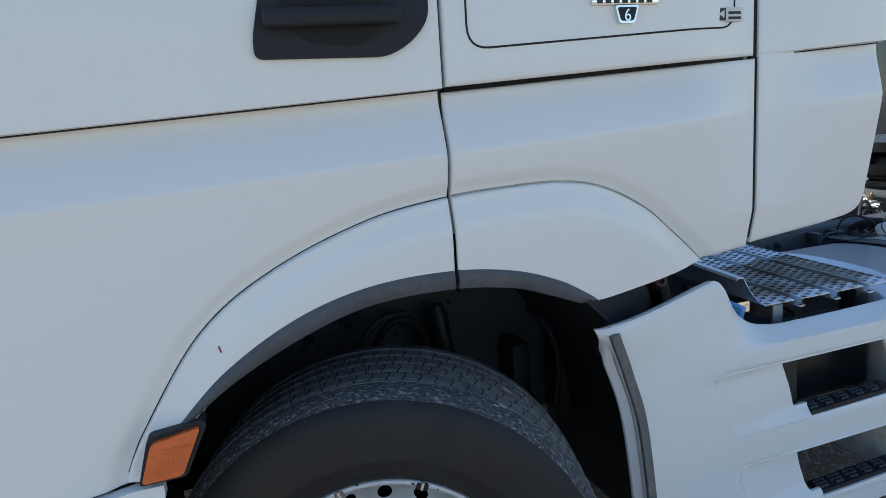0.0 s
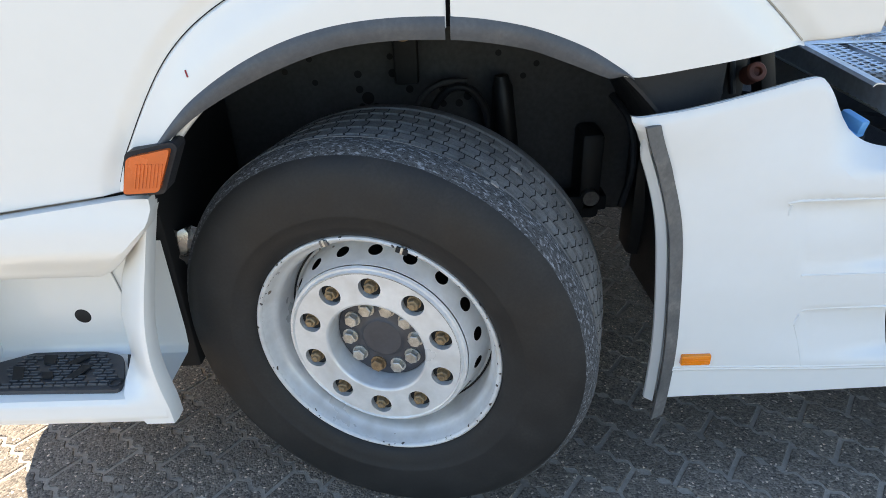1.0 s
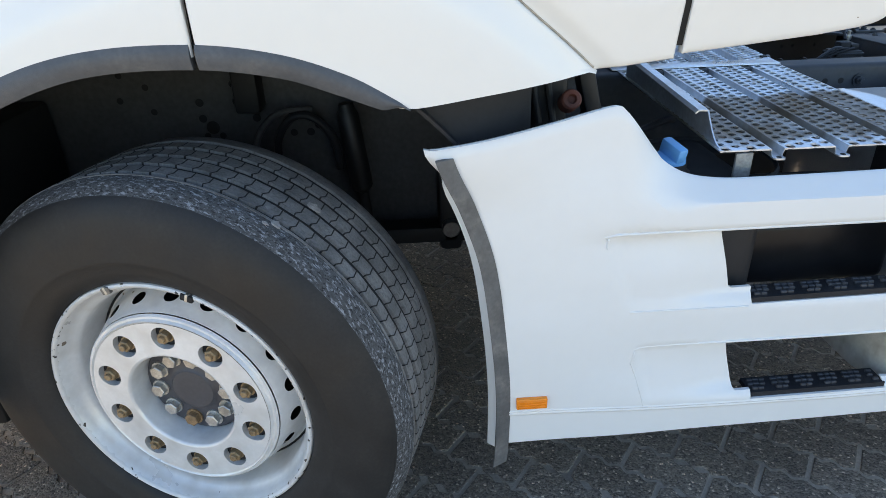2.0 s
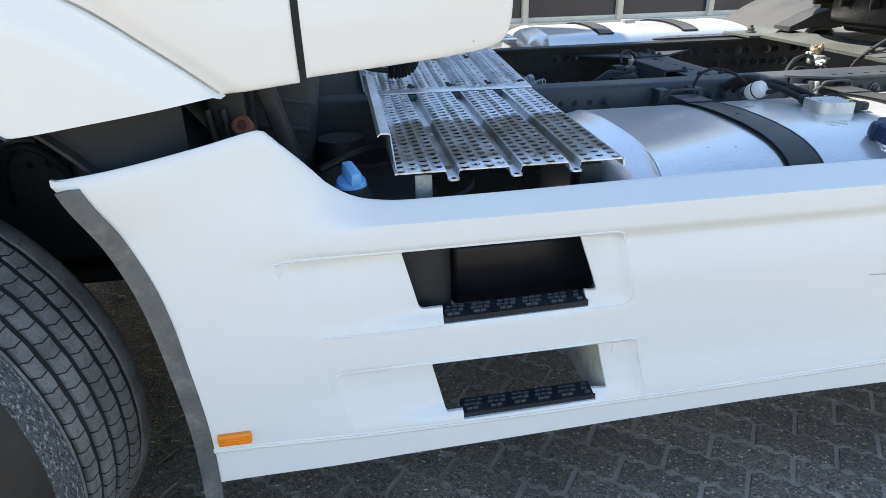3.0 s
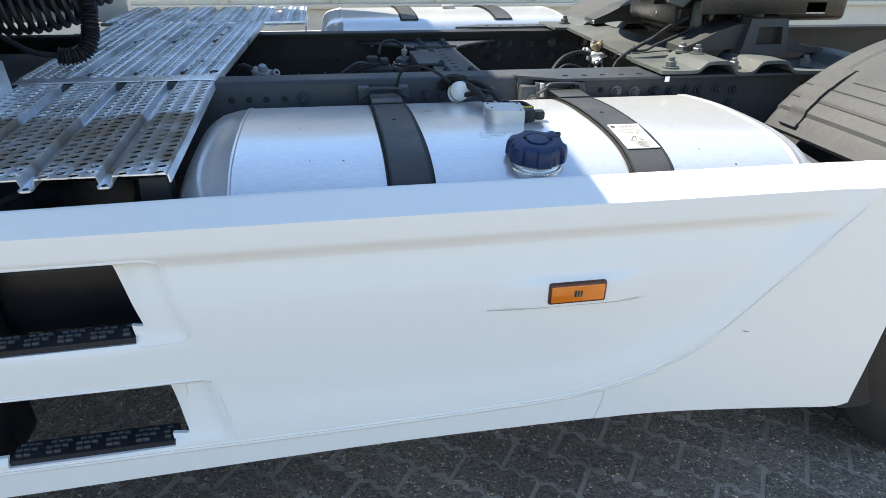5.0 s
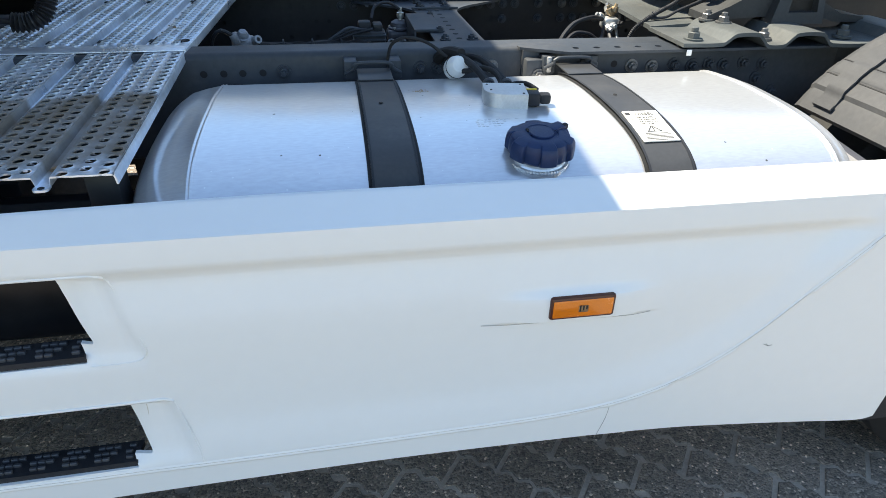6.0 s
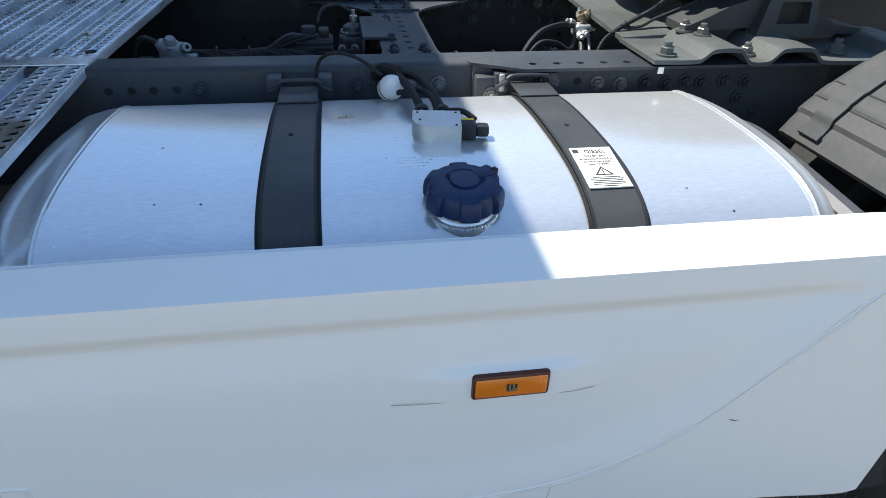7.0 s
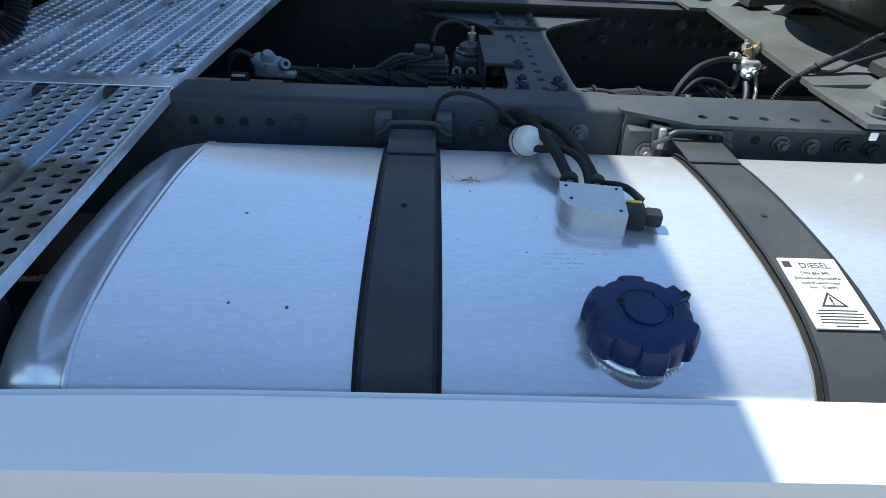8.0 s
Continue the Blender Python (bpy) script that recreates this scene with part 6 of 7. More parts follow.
def rail(far):
    """A channel rail: rounded outer corners, flanges pointing to the middle; the web has rows of holes."""
    s = -1 if far else 1
    y0 = 2 * MID - 2.25 if far else 2.25
    at = lambda y: y0 + s * (y - 2.25)
    prof = [(2.335, RT - 0.008), (2.335, RT), (2.268, RT), (2.258, RT - 0.002), (2.252, RT - 0.007), (2.25, RT - 0.016), (2.25, RB + 0.016), (2.252, RB + 0.007), (2.258, RB + 0.002), (2.268, RB), (2.335, RB), (2.335, RB + 0.008), (2.268, RB + 0.008), (2.258, RB + 0.016), (2.258, RT - 0.016), (2.268, RT - 0.008)]
    bm = bmesh.new()
    x0, x1 = -1.2, 5.2
    rings = [[bm.verts.new((x, at(y), z)) for y, z in prof] for x in (x0, 1.45, 3.25, x1)]
    n = len(prof)
    web = {5, 13}
    for a, b, mid in zip(rings, rings[1:], (False, True, False)):
        for i in range(n):
            if far and mid and i in web:
                continue
            bm.faces.new((a[i], a[(i + 1) % n], b[(i + 1) % n], b[i]))
    bm.faces.new(rings[0]), bm.faces.new(rings[-1][::-1])
    if far:
        # web with a regular grid of holes, some of them left blank
        rng_r = random.Random(5)
        zz = [RB + 0.016, 0.791, 0.849, 0.907, 0.965, RT - 0.016]
        for c in range(36):
            for r in range(5):
                xa, xb = 1.45 + 0.05 * c, 1.45 + 0.05 * (c + 1)
                za, zb = zz[r], zz[r + 1]
                quad = [(xa, za), (xb, za), (xb, zb), (xa, zb)]
                holed = rng_r.random() < (0.0, 0.25, 0.55, 0.70, 0.0)[r] or (r == 3 and c in (11, 12))
                big = 0.013 if rng_r.random() < 0.08 else 0.0082
                for y in (2.25, 2.258):
                    if holed:
                        add_holed(bm, quad, ((xa + xb) / 2, (za + zb) / 2), big, lambda a, b, y=y: (a, at(y), b), 10)
                    else:
                        bm.faces.new([bm.verts.new((a, at(y), b)) for a, b in quad])
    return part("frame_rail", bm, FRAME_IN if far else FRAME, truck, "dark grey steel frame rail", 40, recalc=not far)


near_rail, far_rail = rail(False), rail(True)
# backing strips added behind the far web to keep its holes dark
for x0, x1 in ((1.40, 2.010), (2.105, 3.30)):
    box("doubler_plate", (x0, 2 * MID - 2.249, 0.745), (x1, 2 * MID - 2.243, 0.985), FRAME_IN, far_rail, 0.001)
rng_f = random.Random(9)
for x in (1.807, 2.155, 2.20, 2.275, 2.345):
    put("frame_bolt", bolt_z if x > 2.25 else bolt_f, near_rail, "", Matrix.Translation((x, 2.25, 0.950)) @ pose(0, 0, 0, 0, 9 * x, 0))
for x in (1.612, 1.66, 1.706, 1.755):
    lathe("web_hole", [(0, 0.0006), (0.0085, 0.0006), (0.009, 0)], GAP, near_rail, Matrix.Translation((x, 2.25, 0.949)) @ pose(0, 0, 0, 90, 0, 0), 16)
for k in range(17):
    for z in (0.936, 0.878):
        if rng_f.random() < 0.55:
            put("frame_bolt", bolt_z if rng_f.random() < 0.2 else bolt_f, far_rail, "", Matrix.Translation((2.425 + 0.05 * k, 2 * MID - 2.258, z)) @ pose(0, 0, 0, 0, 17 * k, 0))
for k, x in enumerate((1.975, 2.025)):
    put("frame_bolt", bolt_f, far_rail, "", Matrix.Translation((x, 2 * MID - 2.258, 0.936)))

plate_f = box("front_frame_plate", (-0.75, 2.225, 0.50), (0.72, 2.240, 1.22), DUSTY, near_rail, 0.004)
for x, z, r in ((-0.136, 0.971, 0.011), (-0.135, 0.925, 0.011), (-0.111, 0.898, 0.018), (-0.031, 0.971, 0.012), (0.023, 0.971, 0.012), (0.018, 0.921, 0.011), (0.168, 0.873, 0.011), (0.119, 0.873, 0.010), (0.194, 0.894, 0.012), (0.119, 0.920, 0.011), (-0.131, 0.873, 0.009), (-0.087, 0.873, 0.009)):
    lathe("plate_hole", [(0, 0.0006), (r, 0.0006), (r * 1.06, 0)], GAP, plate_f, Matrix.Translation((x, 2.225, z)) @ pose(0, 0, 0, 90, 0, 0), 16)
tube("brake_hose", [(0.030, 2.12, 0.80), (0.032, 2.12, 0.872), (0.046, 2.12, 0.904), (0.069, 2.12, 0.934), (0.101, 2.12, 0.956), (0.136, 2.12, 0.966), (0.19, 2.14, 0.960)], 0.009, WELL, near_rail, "dusty grey brake hose", 0.02, 10)
for k in range(22):
    x, z = -0.35 + 0.31 * (k // 7) + rng_f.uniform(-0.02, 0.14), 0.95 + 0.035 * (k % 7)
    lathe("web_hole", [(0, 0.0006), (0.009, 0.0006), (0.0095, 0)], GAP, near_rail, Matrix.Translation((x, 2.225, z)) @ pose(0, 0, 0, 90, 0, 0), 12)

# outer reinforcement with a holed top flange behind the second strap, on both rails
BZ = 0.992


def bracket_flange(far):
    at = lambda a, b: (a + (0.02 if far else 0), 2 * MID - b if far else b, BZ + (0.008 if far else 0))
    bm = bmesh.new()
    for k in range(14):
        xa, xb = 2.535 + 0.058 * k, 2.535 + 0.058 * (k + 1)
        quad = [(xa, 2.180), (xb, 2.180), (xb, 2.262), (xa, 2.262)]
        if k < 7:
            add_holed(bm, quad, ((xa + xb) / 2, 2.222), 0.0095, at, 12)
        else:
            bm.faces.new([bm.verts.new(at(a, b)) for a, b in quad])
    bm.faces.new([bm.verts.new(at(*p)) for p in ((2.415, 2.262), (2.418, 2.245), (2.535, 2.180), (2.535, 2.262))])
    bmesh.ops.remove_doubles(bm, verts=bm.verts, dist=0.0005)
    thicken(bm, (0, 0, 0.007))
    return part("frame_bracket", bm, FRAME, far_rail if far else near_rail, "grey bracket flange with a row of holes")


bracket_flange(False), bracket_flange(True)
box("bracket_web", (2.425, 2.238, 0.76), (3.36, 2.249, 0.992), FRAME, near_rail, 0.002)
box("bracket_plate", (2.428, 2.205, 0.88), (2.500, 2.240, 0.975), FRAME, near_rail, 0.006)
put("frame_bolt", bolt_z, near_rail, "", Matrix.Translation((2.462, 2.205, 0.935)))
for k, x in enumerate((2.735, 2.795, 2.86, 2.915, 2.965, 3.01, 3.07, 3.13)):
    put("frame_bolt", bolt_z if k < 2 else bolt_f, near_rail, "", Matrix.Translation((x, 2.238, 0.945 - 0.004 * (k % 2))) @ pose(0, 0, 0, 0, 20 * k, 0))
for k, (x, z) in enumerate(((3.00, 0.89), (3.06, 0.87), (3.12, 0.90), (2.95, 0.86), (3.18, 0.86))):
    put("frame_bolt", bolt_f, near_rail, "", Matrix.Translation((x, 2.238, z)))
for x in (2.58, 2.63, 2.685):
    lathe("web_hole", [(0, 0.0006), (0.009, 0.0006), (0.0095, 0)], GAP if x != 2.63 else ZINC, near_rail, Matrix.Translation((x, 2.238, 0.950)) @ pose(0, 0, 0, 90, 0, 0), 16)
box("strap_clip", (2.478, 2.188, 0.945), (2.492, 2.205, 0.985), ALU_DARK, near_rail, 0.004, "small cream plastic clip")

# cross member with flared, bolted ends
CMX = 2.306
CX = lambda y: 0.074 + 0.045 * smooth(2.52, 2.36, y) ** 1.6 + 0.23 * smooth(2 * MID - 2.62, 2 * MID - 2.27, y) ** 2.2


def cross_at(u, v):
    y = 2.300 + (2 * MID - 4.600) * v
    sunk = smooth(2.36, 2.46, y)
    return (CMX + (2 * u - 1) * CX(y), y, RT - 0.010 - 0.026 * sunk)


def cross_top(y):
    return cross_at(0.5, (y - 2.300) / (2 * MID - 4.600))[2]


bm = bmesh.new()
add_sheet(bm, 10, 60, cross_at)
thicken(bm, (0, 0, -0.008))
cross = part("cross_member", bm, FRAME, truck, "dark cross member bolted between the rails")
for x in (CMX - 0.060, CMX + 0.052):
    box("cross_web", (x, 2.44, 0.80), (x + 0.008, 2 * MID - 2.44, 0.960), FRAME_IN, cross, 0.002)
top_bolt = hexbolt_mesh("cross_bolt", FRAME, 0.011, 0.010, 0.0155, 0.004)
for y, xs in ((2.455, (-0.045, 0.040)), (2.505, (-0.043, 0.038)), (2.62, (-0.040,)), (2.86, (-0.036,)), (2 * MID - 2.50, (-0.045, 0.045)), (2 * MID - 2.44, (-0.048, 0.047)), (2 * MID - 2.38, (-0.050, 0.050))):
    for x in xs:
        put("cross_bolt", top_bolt, cross, "", Matrix.Translation((CMX + x, y, cross_top(y))) @ pose(0, 0, 0, -90, 0, 0))
for y in [2.40 + 0.062 * j for j in range(10)] + [3.04, 3.10]:
    lathe("cross_hole", [(0, 0.0008), (0.0085, 0.0008), (0.009, 0)], GAP, cross, Matrix.Translation((CMX + 0.004, y, cross_top(y))), 14)
for y in (2.68, 2.74, 2.80):
    lathe("cross_hole", [(0, 0.0008), (0.0075, 0.0008), (0.008, 0)], GAP, cross, Matrix.Translation((CMX - 0.038, y, cross_top(y))), 14)
plate_c = box("cross_step", (2.185, 2.61, 0.962), (2.275, 2.87, 0.972), FRAME, cross, 0.003, "flat valve bracket on the cross member")
box("step_web", (2.185, 2.61, 0.90), (2.191, 2.87, 0.964), FRAME, plate_c, 0.002)
rim = box("cross_edge", (CMX - 0.085, 2 * MID - 2.515, 0.964), (CMX + 0.085, 2 * MID - 2.505, 0.972), FRAME, cross, 0.002)

# hose, damper and hanger in the dark of the front wheel arch
tube("air_hose", [(0.08, 2.16, 0.78), (0.09, 2.14, 0.88), (0.14, 2.12, 0.945), (0.20, 2.12, 0.94), (0.245, 2.14, 0.87), (0.25, 2.16, 0.78)], 0.012, PLASTIC, truck, "black air hose in the wheel arch", 0.02, 10)
lathe("damper", [(0, 0.36), (0.020, 0.36), (0.024, 0.34), (0.030, 0.33), (0.032, 0.12), (0.026, 0.11), (0.014, 0.10), (0.014, 0), (0, 0)], FRAME_IN, truck, Matrix.Translation((0.325, 2.12, 0.62)) @ pose(0, 0, 0, 0, -6, 0), 24, "dark damper beside the front axle")
hanger = box("spring_hanger", (0.53, 2.10, 0.52), (0.60, 2.235, 0.80), FRAME_IN, truck, 0.018, "dark spring hanger on the frame rail")
lathe("hanger_pin", [(0, 0.02), (0.024, 0.02), (0.028, 0.014), (0.028, 0), (0, 0)], ZINC, hanger, Matrix.Translation((0.565, 2.10, 0.60)) @ pose(0, 0, 0, 90, 0, 0), 20)
tube("brake_hose", [(0.62, 2.16, 0.90), (0.66, 2.08, 0.84), (0.67, 2.04, 0.72), (0.64, 2.02, 0.60)], 0.011, PLASTIC, truck, "black brake hose in the wheel arch", 0.02, 10)
rng_w = random.Random(12)
for k in range(26):
    x, z = -0.55 + 0.048 * k + rng_w.uniform(-0.01, 0.01), rng_w.choice((0.80, 0.86, 0.93, 0.955))
    put("frame_bolt", bolt_f, truck, "", Matrix.Translation((x, 2.249, z)))

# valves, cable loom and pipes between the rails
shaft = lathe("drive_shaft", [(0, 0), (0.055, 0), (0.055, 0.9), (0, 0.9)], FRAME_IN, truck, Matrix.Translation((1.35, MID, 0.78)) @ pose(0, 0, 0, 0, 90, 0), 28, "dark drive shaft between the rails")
rng_c = random.Random(12)


def loom(x0, x1, y, z, r, parent, strands=5):
    """A taped cable loom: strands that wander round one line, with ties round them."""
    made = part("cable_loom", loom_core(x0, x1, y, z, r), GAP, parent, "black taped cable loom")
    for s_ in range(strands):
        ph, rr = 6.28 * s_ / strands, rng_c.uniform(0.004, 0.008)
        pts = [(x0 + (x1 - x0) * k / 8, y + r * math.cos(ph + 0.9 * k + rng_c.uniform(-0.3, 0.3)), z + r * 0.8 * math.sin(ph + 0.9 * k)) for k in range(9)]
        tube("strand", pts, rr, GAP if s_ % 3 else FRAME_IN, made, "", 0.02, 8)
    n_ = max(2, int((x1 - x0) / 0.085))
    for k in range(1, n_):
        x = x0 + (x1 - x0) * k / n_
        lathe("cable_tie", [(r + 0.007, -0.003), (r + 0.0095, -0.002), (r + 0.0095, 0.002), (r + 0.007, 0.003)], PLASTIC, made, Matrix.Translation((x, y, z)) @ pose(0, 0, 0, 0, 82, 6), 18)
    return made


def loom_core(x0, x1, y, z, r):
    bm = bmesh.new()
    add_tube(bm, curve_points([(x0 + (x1 - x0) * k / 6, y + 0.004 * math.sin(2.1 * k), z + 0.005 * math.cos(1.7 * k)) for k in range(7)], 0.02), r, 10)
    return bm


loom(1.70, 2.05, 2.64, 0.915, 0.020, shaft)
loom(2.02, 2.24, 2.68, 0.905, 0.012, shaft, 3)
loom(2.34, 2.66, 2.56, 0.915, 0.018, shaft)


def pipe(name, pts, r, material, parent, label=""):
    return tube(name, pts, r, material, parent, label, 0.012, 8)


# dark valve body with finned solenoids and pipe loops
valve = box("valve_block", (2.00, 2.66, 0.890), (2.10, 2.74, 0.955), FRAME_IN, truck, 0.008, "dark valve block with pipes between the rails")
for k in range(4):
    box("valve_fin", (1.998, 2.657, 0.900 + 0.014 * k), (2.102, 2.743, 0.906 + 0.014 * k), FRAME, valve, 0.002)
box("solenoid", (2.015, 2.67, 0.950), (2.055, 2.71, 0.985), PLASTIC, valve, 0.006)
box("solenoid", (2.062, 2.68, 0.950), (2.092, 2.73, 0.975), FRAME_IN, valve, 0.005)
for k in range(3):
    pipe("valve_pipe", [(2.02 + 0.02 * k, 2.66, 0.965), (1.985 + 0.01 * k, 2.65, 0.972 - 0.008 * k), (1.95, 2.645, 0.955 - 0.008 * k), (1.91, 2.64, 0.930)], 0.0045, PLASTIC if k else FRAME, valve)
pipe("valve_pipe", [(2.06, 2.72, 0.985), (2.075, 2.76, 1.015), (2.12, 2.80, 1.020), (2.16, 2.82, 0.995)], 0.005, PLASTIC, valve)
cast = box("relay_valve", (2.120, 2.82, 0.880), (2.215, 2.90, 0.925), HUB, truck, 0.014, "dark cast relay valve between the rails", None, 3)
lathe("valve_dome", [(0, 0.030), (0.018, 0.030), (0.030, 0.022), (0.034, 0.010), (0.040, 0.006), (0.040, 0)], HUB, cast, Matrix.Translation((2.165, 2.86, 0.923)), 20)
for k in range(5):
    a_ = radians(72 * k + 20)
    lathe("valve_screw", [(0, 0.008), (0.0045, 0.008), (0.005, 0.006), (0.005, 0)], STEEL, cast, Matrix.Translation((2.165 + 0.036 * math.cos(a_), 2.86 + 0.036 * math.sin(a_), 0.926)), 6)
lathe("valve_stem", [(0, 0.045), (0.006, 0.045), (0.006, 0.030), (0.012, 0.028), (0.012, 0.012), (0.008, 0.010), (0.008, 0)], STEEL, cast, Matrix.Translation((2.168, 2.865, 0.948)), 12)
for k, x in enumerate((2.128, 2.166)):
    lathe("valve_port", [(0.007, 0.026), (0.012, 0.026), (0.0135, 0.022), (0.0135, 0.0), (0.007, 0.0)], ALU_DARK, cast, Matrix.Translation((x, 2.80, 0.885)) @ pose(0, 0, 0, 62, 0, 0), 16)
    pipe("valve_pipe", [(x, 2.79, 0.878), (x - 0.01, 2.74, 0.862), (x - 0.03, 2.68, 0.86)], 0.006, PLASTIC, cast)

# pale cast sensor block with ports
pale = box("sensor_block", (1.635, 2.605, 0.915), (1.700, 2.665, 0.955), PALE_CAST, truck, 0.010, "pale cast sensor block between the rails", None, 3)
box("sensor_flange", (1.690, 2.60, 0.918), (1.735, 2.65, 0.930), PALE_CAST, pale, 0.004)
box("sensor_flange", (1.640, 2.59, 0.940), (1.662, 2.63, 0.972), PALE_CAST, pale, 0.006, "", Matrix.Translation((1.65, 2.61, 0.95)) @ pose(0, 0, 0, 0, -22, 0) @ Matrix.Translation((-1.65, -2.61, -0.95)))
lathe("sensor_top", [(0, 0.026), (0.011, 0.026), (0.015, 0.02), (0.018, 0.010), (0.022, 0.008), (0.022, 0), (0, 0)], PALE_CAST, pale, Matrix.Translation((1.668, 2.625, 0.952)) @ pose(0, 0, 0, 24, 10, 0), 18)
lathe("sensor_port", [(0.006, 0.03), (0.012, 0.03), (0.013, 0.026), (0.013, 0.0)], PALE_CAST, pale, Matrix.Translation((1.700, 2.62, 0.945)) @ pose(0, 0, 0, 70, 0, 35), 16)
pipe("sensor_hose", [(1.645, 2.60, 0.965), (1.615, 2.585, 0.985), (1.59, 2.59, 0.965), (1.575, 2.60, 0.92)], 0.006, PLASTIC, pale)
box("cable_plug", (1.585, 2.58, 0.905), (1.625, 2.61, 0.930), GAP, pale, 0.005)
box("plug_latch", (1.590, 2.577, 0.926), (1.622, 2.583, 0.931), PAPER, pale, 0.002)

# bright pipe union with a fan of hoses
fit = box("pipe_union", (2.815, 2.635, 0.955), (2.865, 2.685, 0.990), ALU_CAST, truck, 0.008, "bright pipe union with hoses between the rails", None, 3)
for k, (dx, dy, dz, rx, ry) in enumerate(((-0.02, 0.0, 0.02, 10, -60), (0.0, -0.02, 0.0, 80, 10), (0.01, 0.01, 0.03, 0, 20), (0.02, -0.01, 0.0, 60, 40), (0.0, 0.02, 0.03, -30, 0), (-0.015, -0.02, 0.0, 100, -20), (0.005, 0.0, 0.028, -10, -25))):
    lathe("union_nut", [(0, 0.036), (0.0055, 0.036), (0.0065, 0.026), (0.0105, 0.025), (0.0115, 0.022), (0.0115, 0.010), (0.008, 0.008), (0.008, 0), (0, 0)], (STEEL, ALU_CAST, BRASS, PLASTIC)[k % 4], fit, Matrix.Translation((2.84 + dx, 2.66 + dy, 0.965 + dz)) @ pose(0, 0, 0, rx, ry, 0), 8)
pipe("union_hose", [(2.81, 2.65, 0.985), (2.765, 2.63, 0.995), (2.70, 2.60, 0.985), (2.655, 2.57, 0.955), (2.63, 2.55, 0.92)], 0.0075, PLASTIC, fit)
pipe("union_hose", [(2.82, 2.645, 0.965), (2.79, 2.60, 0.930), (2.74, 2.58, 0.955), (2.69, 2.57, 0.960), (2.65, 2.555, 0.93)], 0.006, PLASTIC, fit)
pipe("union_hose", [(2.83, 2.63, 0.955), (2.82, 2.58, 0.92), (2.80, 2.55, 0.88), (2.77, 2.53, 0.84)], 0.008, PLASTIC, fit)
pipe("union_pipe", [(2.835, 2.635, 0.965), (2.828, 2.605, 0.935), (2.822, 2.580, 0.895)], 0.005, STEEL, fit)
pipe("union_pipe", [(2.855, 2.635, 0.960), (2.850, 2.600, 0.930), (2.842, 2.575, 0.890)], 0.005, STEEL, fit)
for k in range(4):
    pipe("union_hose", [(2.70 + 0.018 * k, 2.585, 0.945 - 0.004 * k), (2.735 + 0.018 * k, 2.565, 0.915), (2.76 + 0.02 * k, 2.545, 0.875)], 0.0055, PLASTIC, fit)
    lathe("hose_band", [(0.0062, -0.002), (0.0078, -0.002), (0.0078, 0.002), (0.0062, 0.002)], STEEL, fit, Matrix.Translation((2.735 + 0.018 * k, 2.565, 0.915)) @ pose(0, 0, 0, -35, 30, 0), 12)

# ---- catwalk: perforated, ribbed sheets ----
def add_catwalk(bm, x0, x1, y0, y1, z, troughs, pitch=0.028, hole=0.0095, tw=0.018, rim=0.0016):
    """Raised holed panels between sunk troughs that run along y."""
    marks = [x0] + [t for c in troughs for t in (c - tw, c + tw)] + [x1]
    rows_n = max(1, round((y1 - y0) / pitch))
    py = (y1 - y0) / rows_n
    for k in range(0, len(marks), 2):
        a, b = marks[k], marks[k + 1]
        cols = max(1, round((b - a) / pitch))
        px = (b - a) / cols
        for i in range(cols):
            for j in range(rows_n):
                xa, ya = a + px * i, y0 + py * j
                quad = [(xa, ya), (xa + px, ya), (xa + px, ya + py), (xa, ya + py)]
                off = 0.25 * py * (1 if i % 2 else -1)
                add_holed(bm, quad, (xa + px / 2, ya + py / 2 + off), hole, lambda p, q: (p, q, z), 8, rim)
    for c in troughs:
        prof = [(c - tw, z), (c - tw + 0.004, z - 0.016), (c + tw - 0.004, z - 0.016), (c + tw, z)]
        for p, q in zip(prof, prof[1:]):
            bm.faces.new([bm.verts.new(v) for v in ((p[0], y0, p[1]), (q[0], y0, q[1]), (q[0], y1, q[1]), (p[0], y1, p[1]))])
    bmesh.ops.remove_doubles(bm, verts=bm.verts, dist=0.0004)


CZ, JY = 0.990, 2.278     # height at the joint line, and where it lies
TR = (1.208, 1.341, 1.470)


def lean_sheet(bm):
    """The front sheet falls a little towards its outer edge."""
    for v in bm.verts:
        v.co.z -= 0.040 * (JY - v.co.y)
        v.co.x -= 0.010 * (v.co.y - 1.6)


bm = bmesh.new()
add_catwalk(bm, 1.088, 1.578, 1.600, JY, CZ + 0.010, TR, tw=0.0140)
thicken(bm, (0, 0, -0.003))
lean_sheet(bm)
walkway = part("catwalk", bm, GALV_STAINED, truck, "galvanised perforated catwalk sheet with a brown mud stain", 30)
for c in TR:
    tab = prism("trough_lip", rounded([(c - 0.012, 1.608), (c - 0.012, 1.583), (c + 0.012, 1.583), (c + 0.012, 1.608)], 0.0085, 4), lambda p, q, d: (p, q, CZ - 0.0325 - d), 0.0035, GALV, walkway)
    lathe("tab_hole", [(0, 0.0006), (0.0052, 0.0006), (0.0056, 0)], GAP, tab, Matrix.Translation((c, 1.592, CZ - 0.0325)), 12)
    for y in (1.66, 1.90, 2.22):
        lathe("trough_bolt", [(0, 0.004), (0.005, 0.004), (0.006, 0.002), (0.009, 0.001), (0.009, 0)], RUST if y < 1.7 else STEEL, walkway, Matrix.Translation((c - 0.010 * (y - 1.6), y, CZ - 0.006 - 0.040 * (JY - y))), 12)
bm = bmesh.new()
add_sheet(bm, 3, 12, lambda u, v: (1.578 + 0.004 * u - 0.010 * (0.68 * v), 1.600 + (JY - 1.6) * v, CZ + 0.010 - 0.040 * (JY - 1.6) * (1 - v) - 0.018 * u * u))
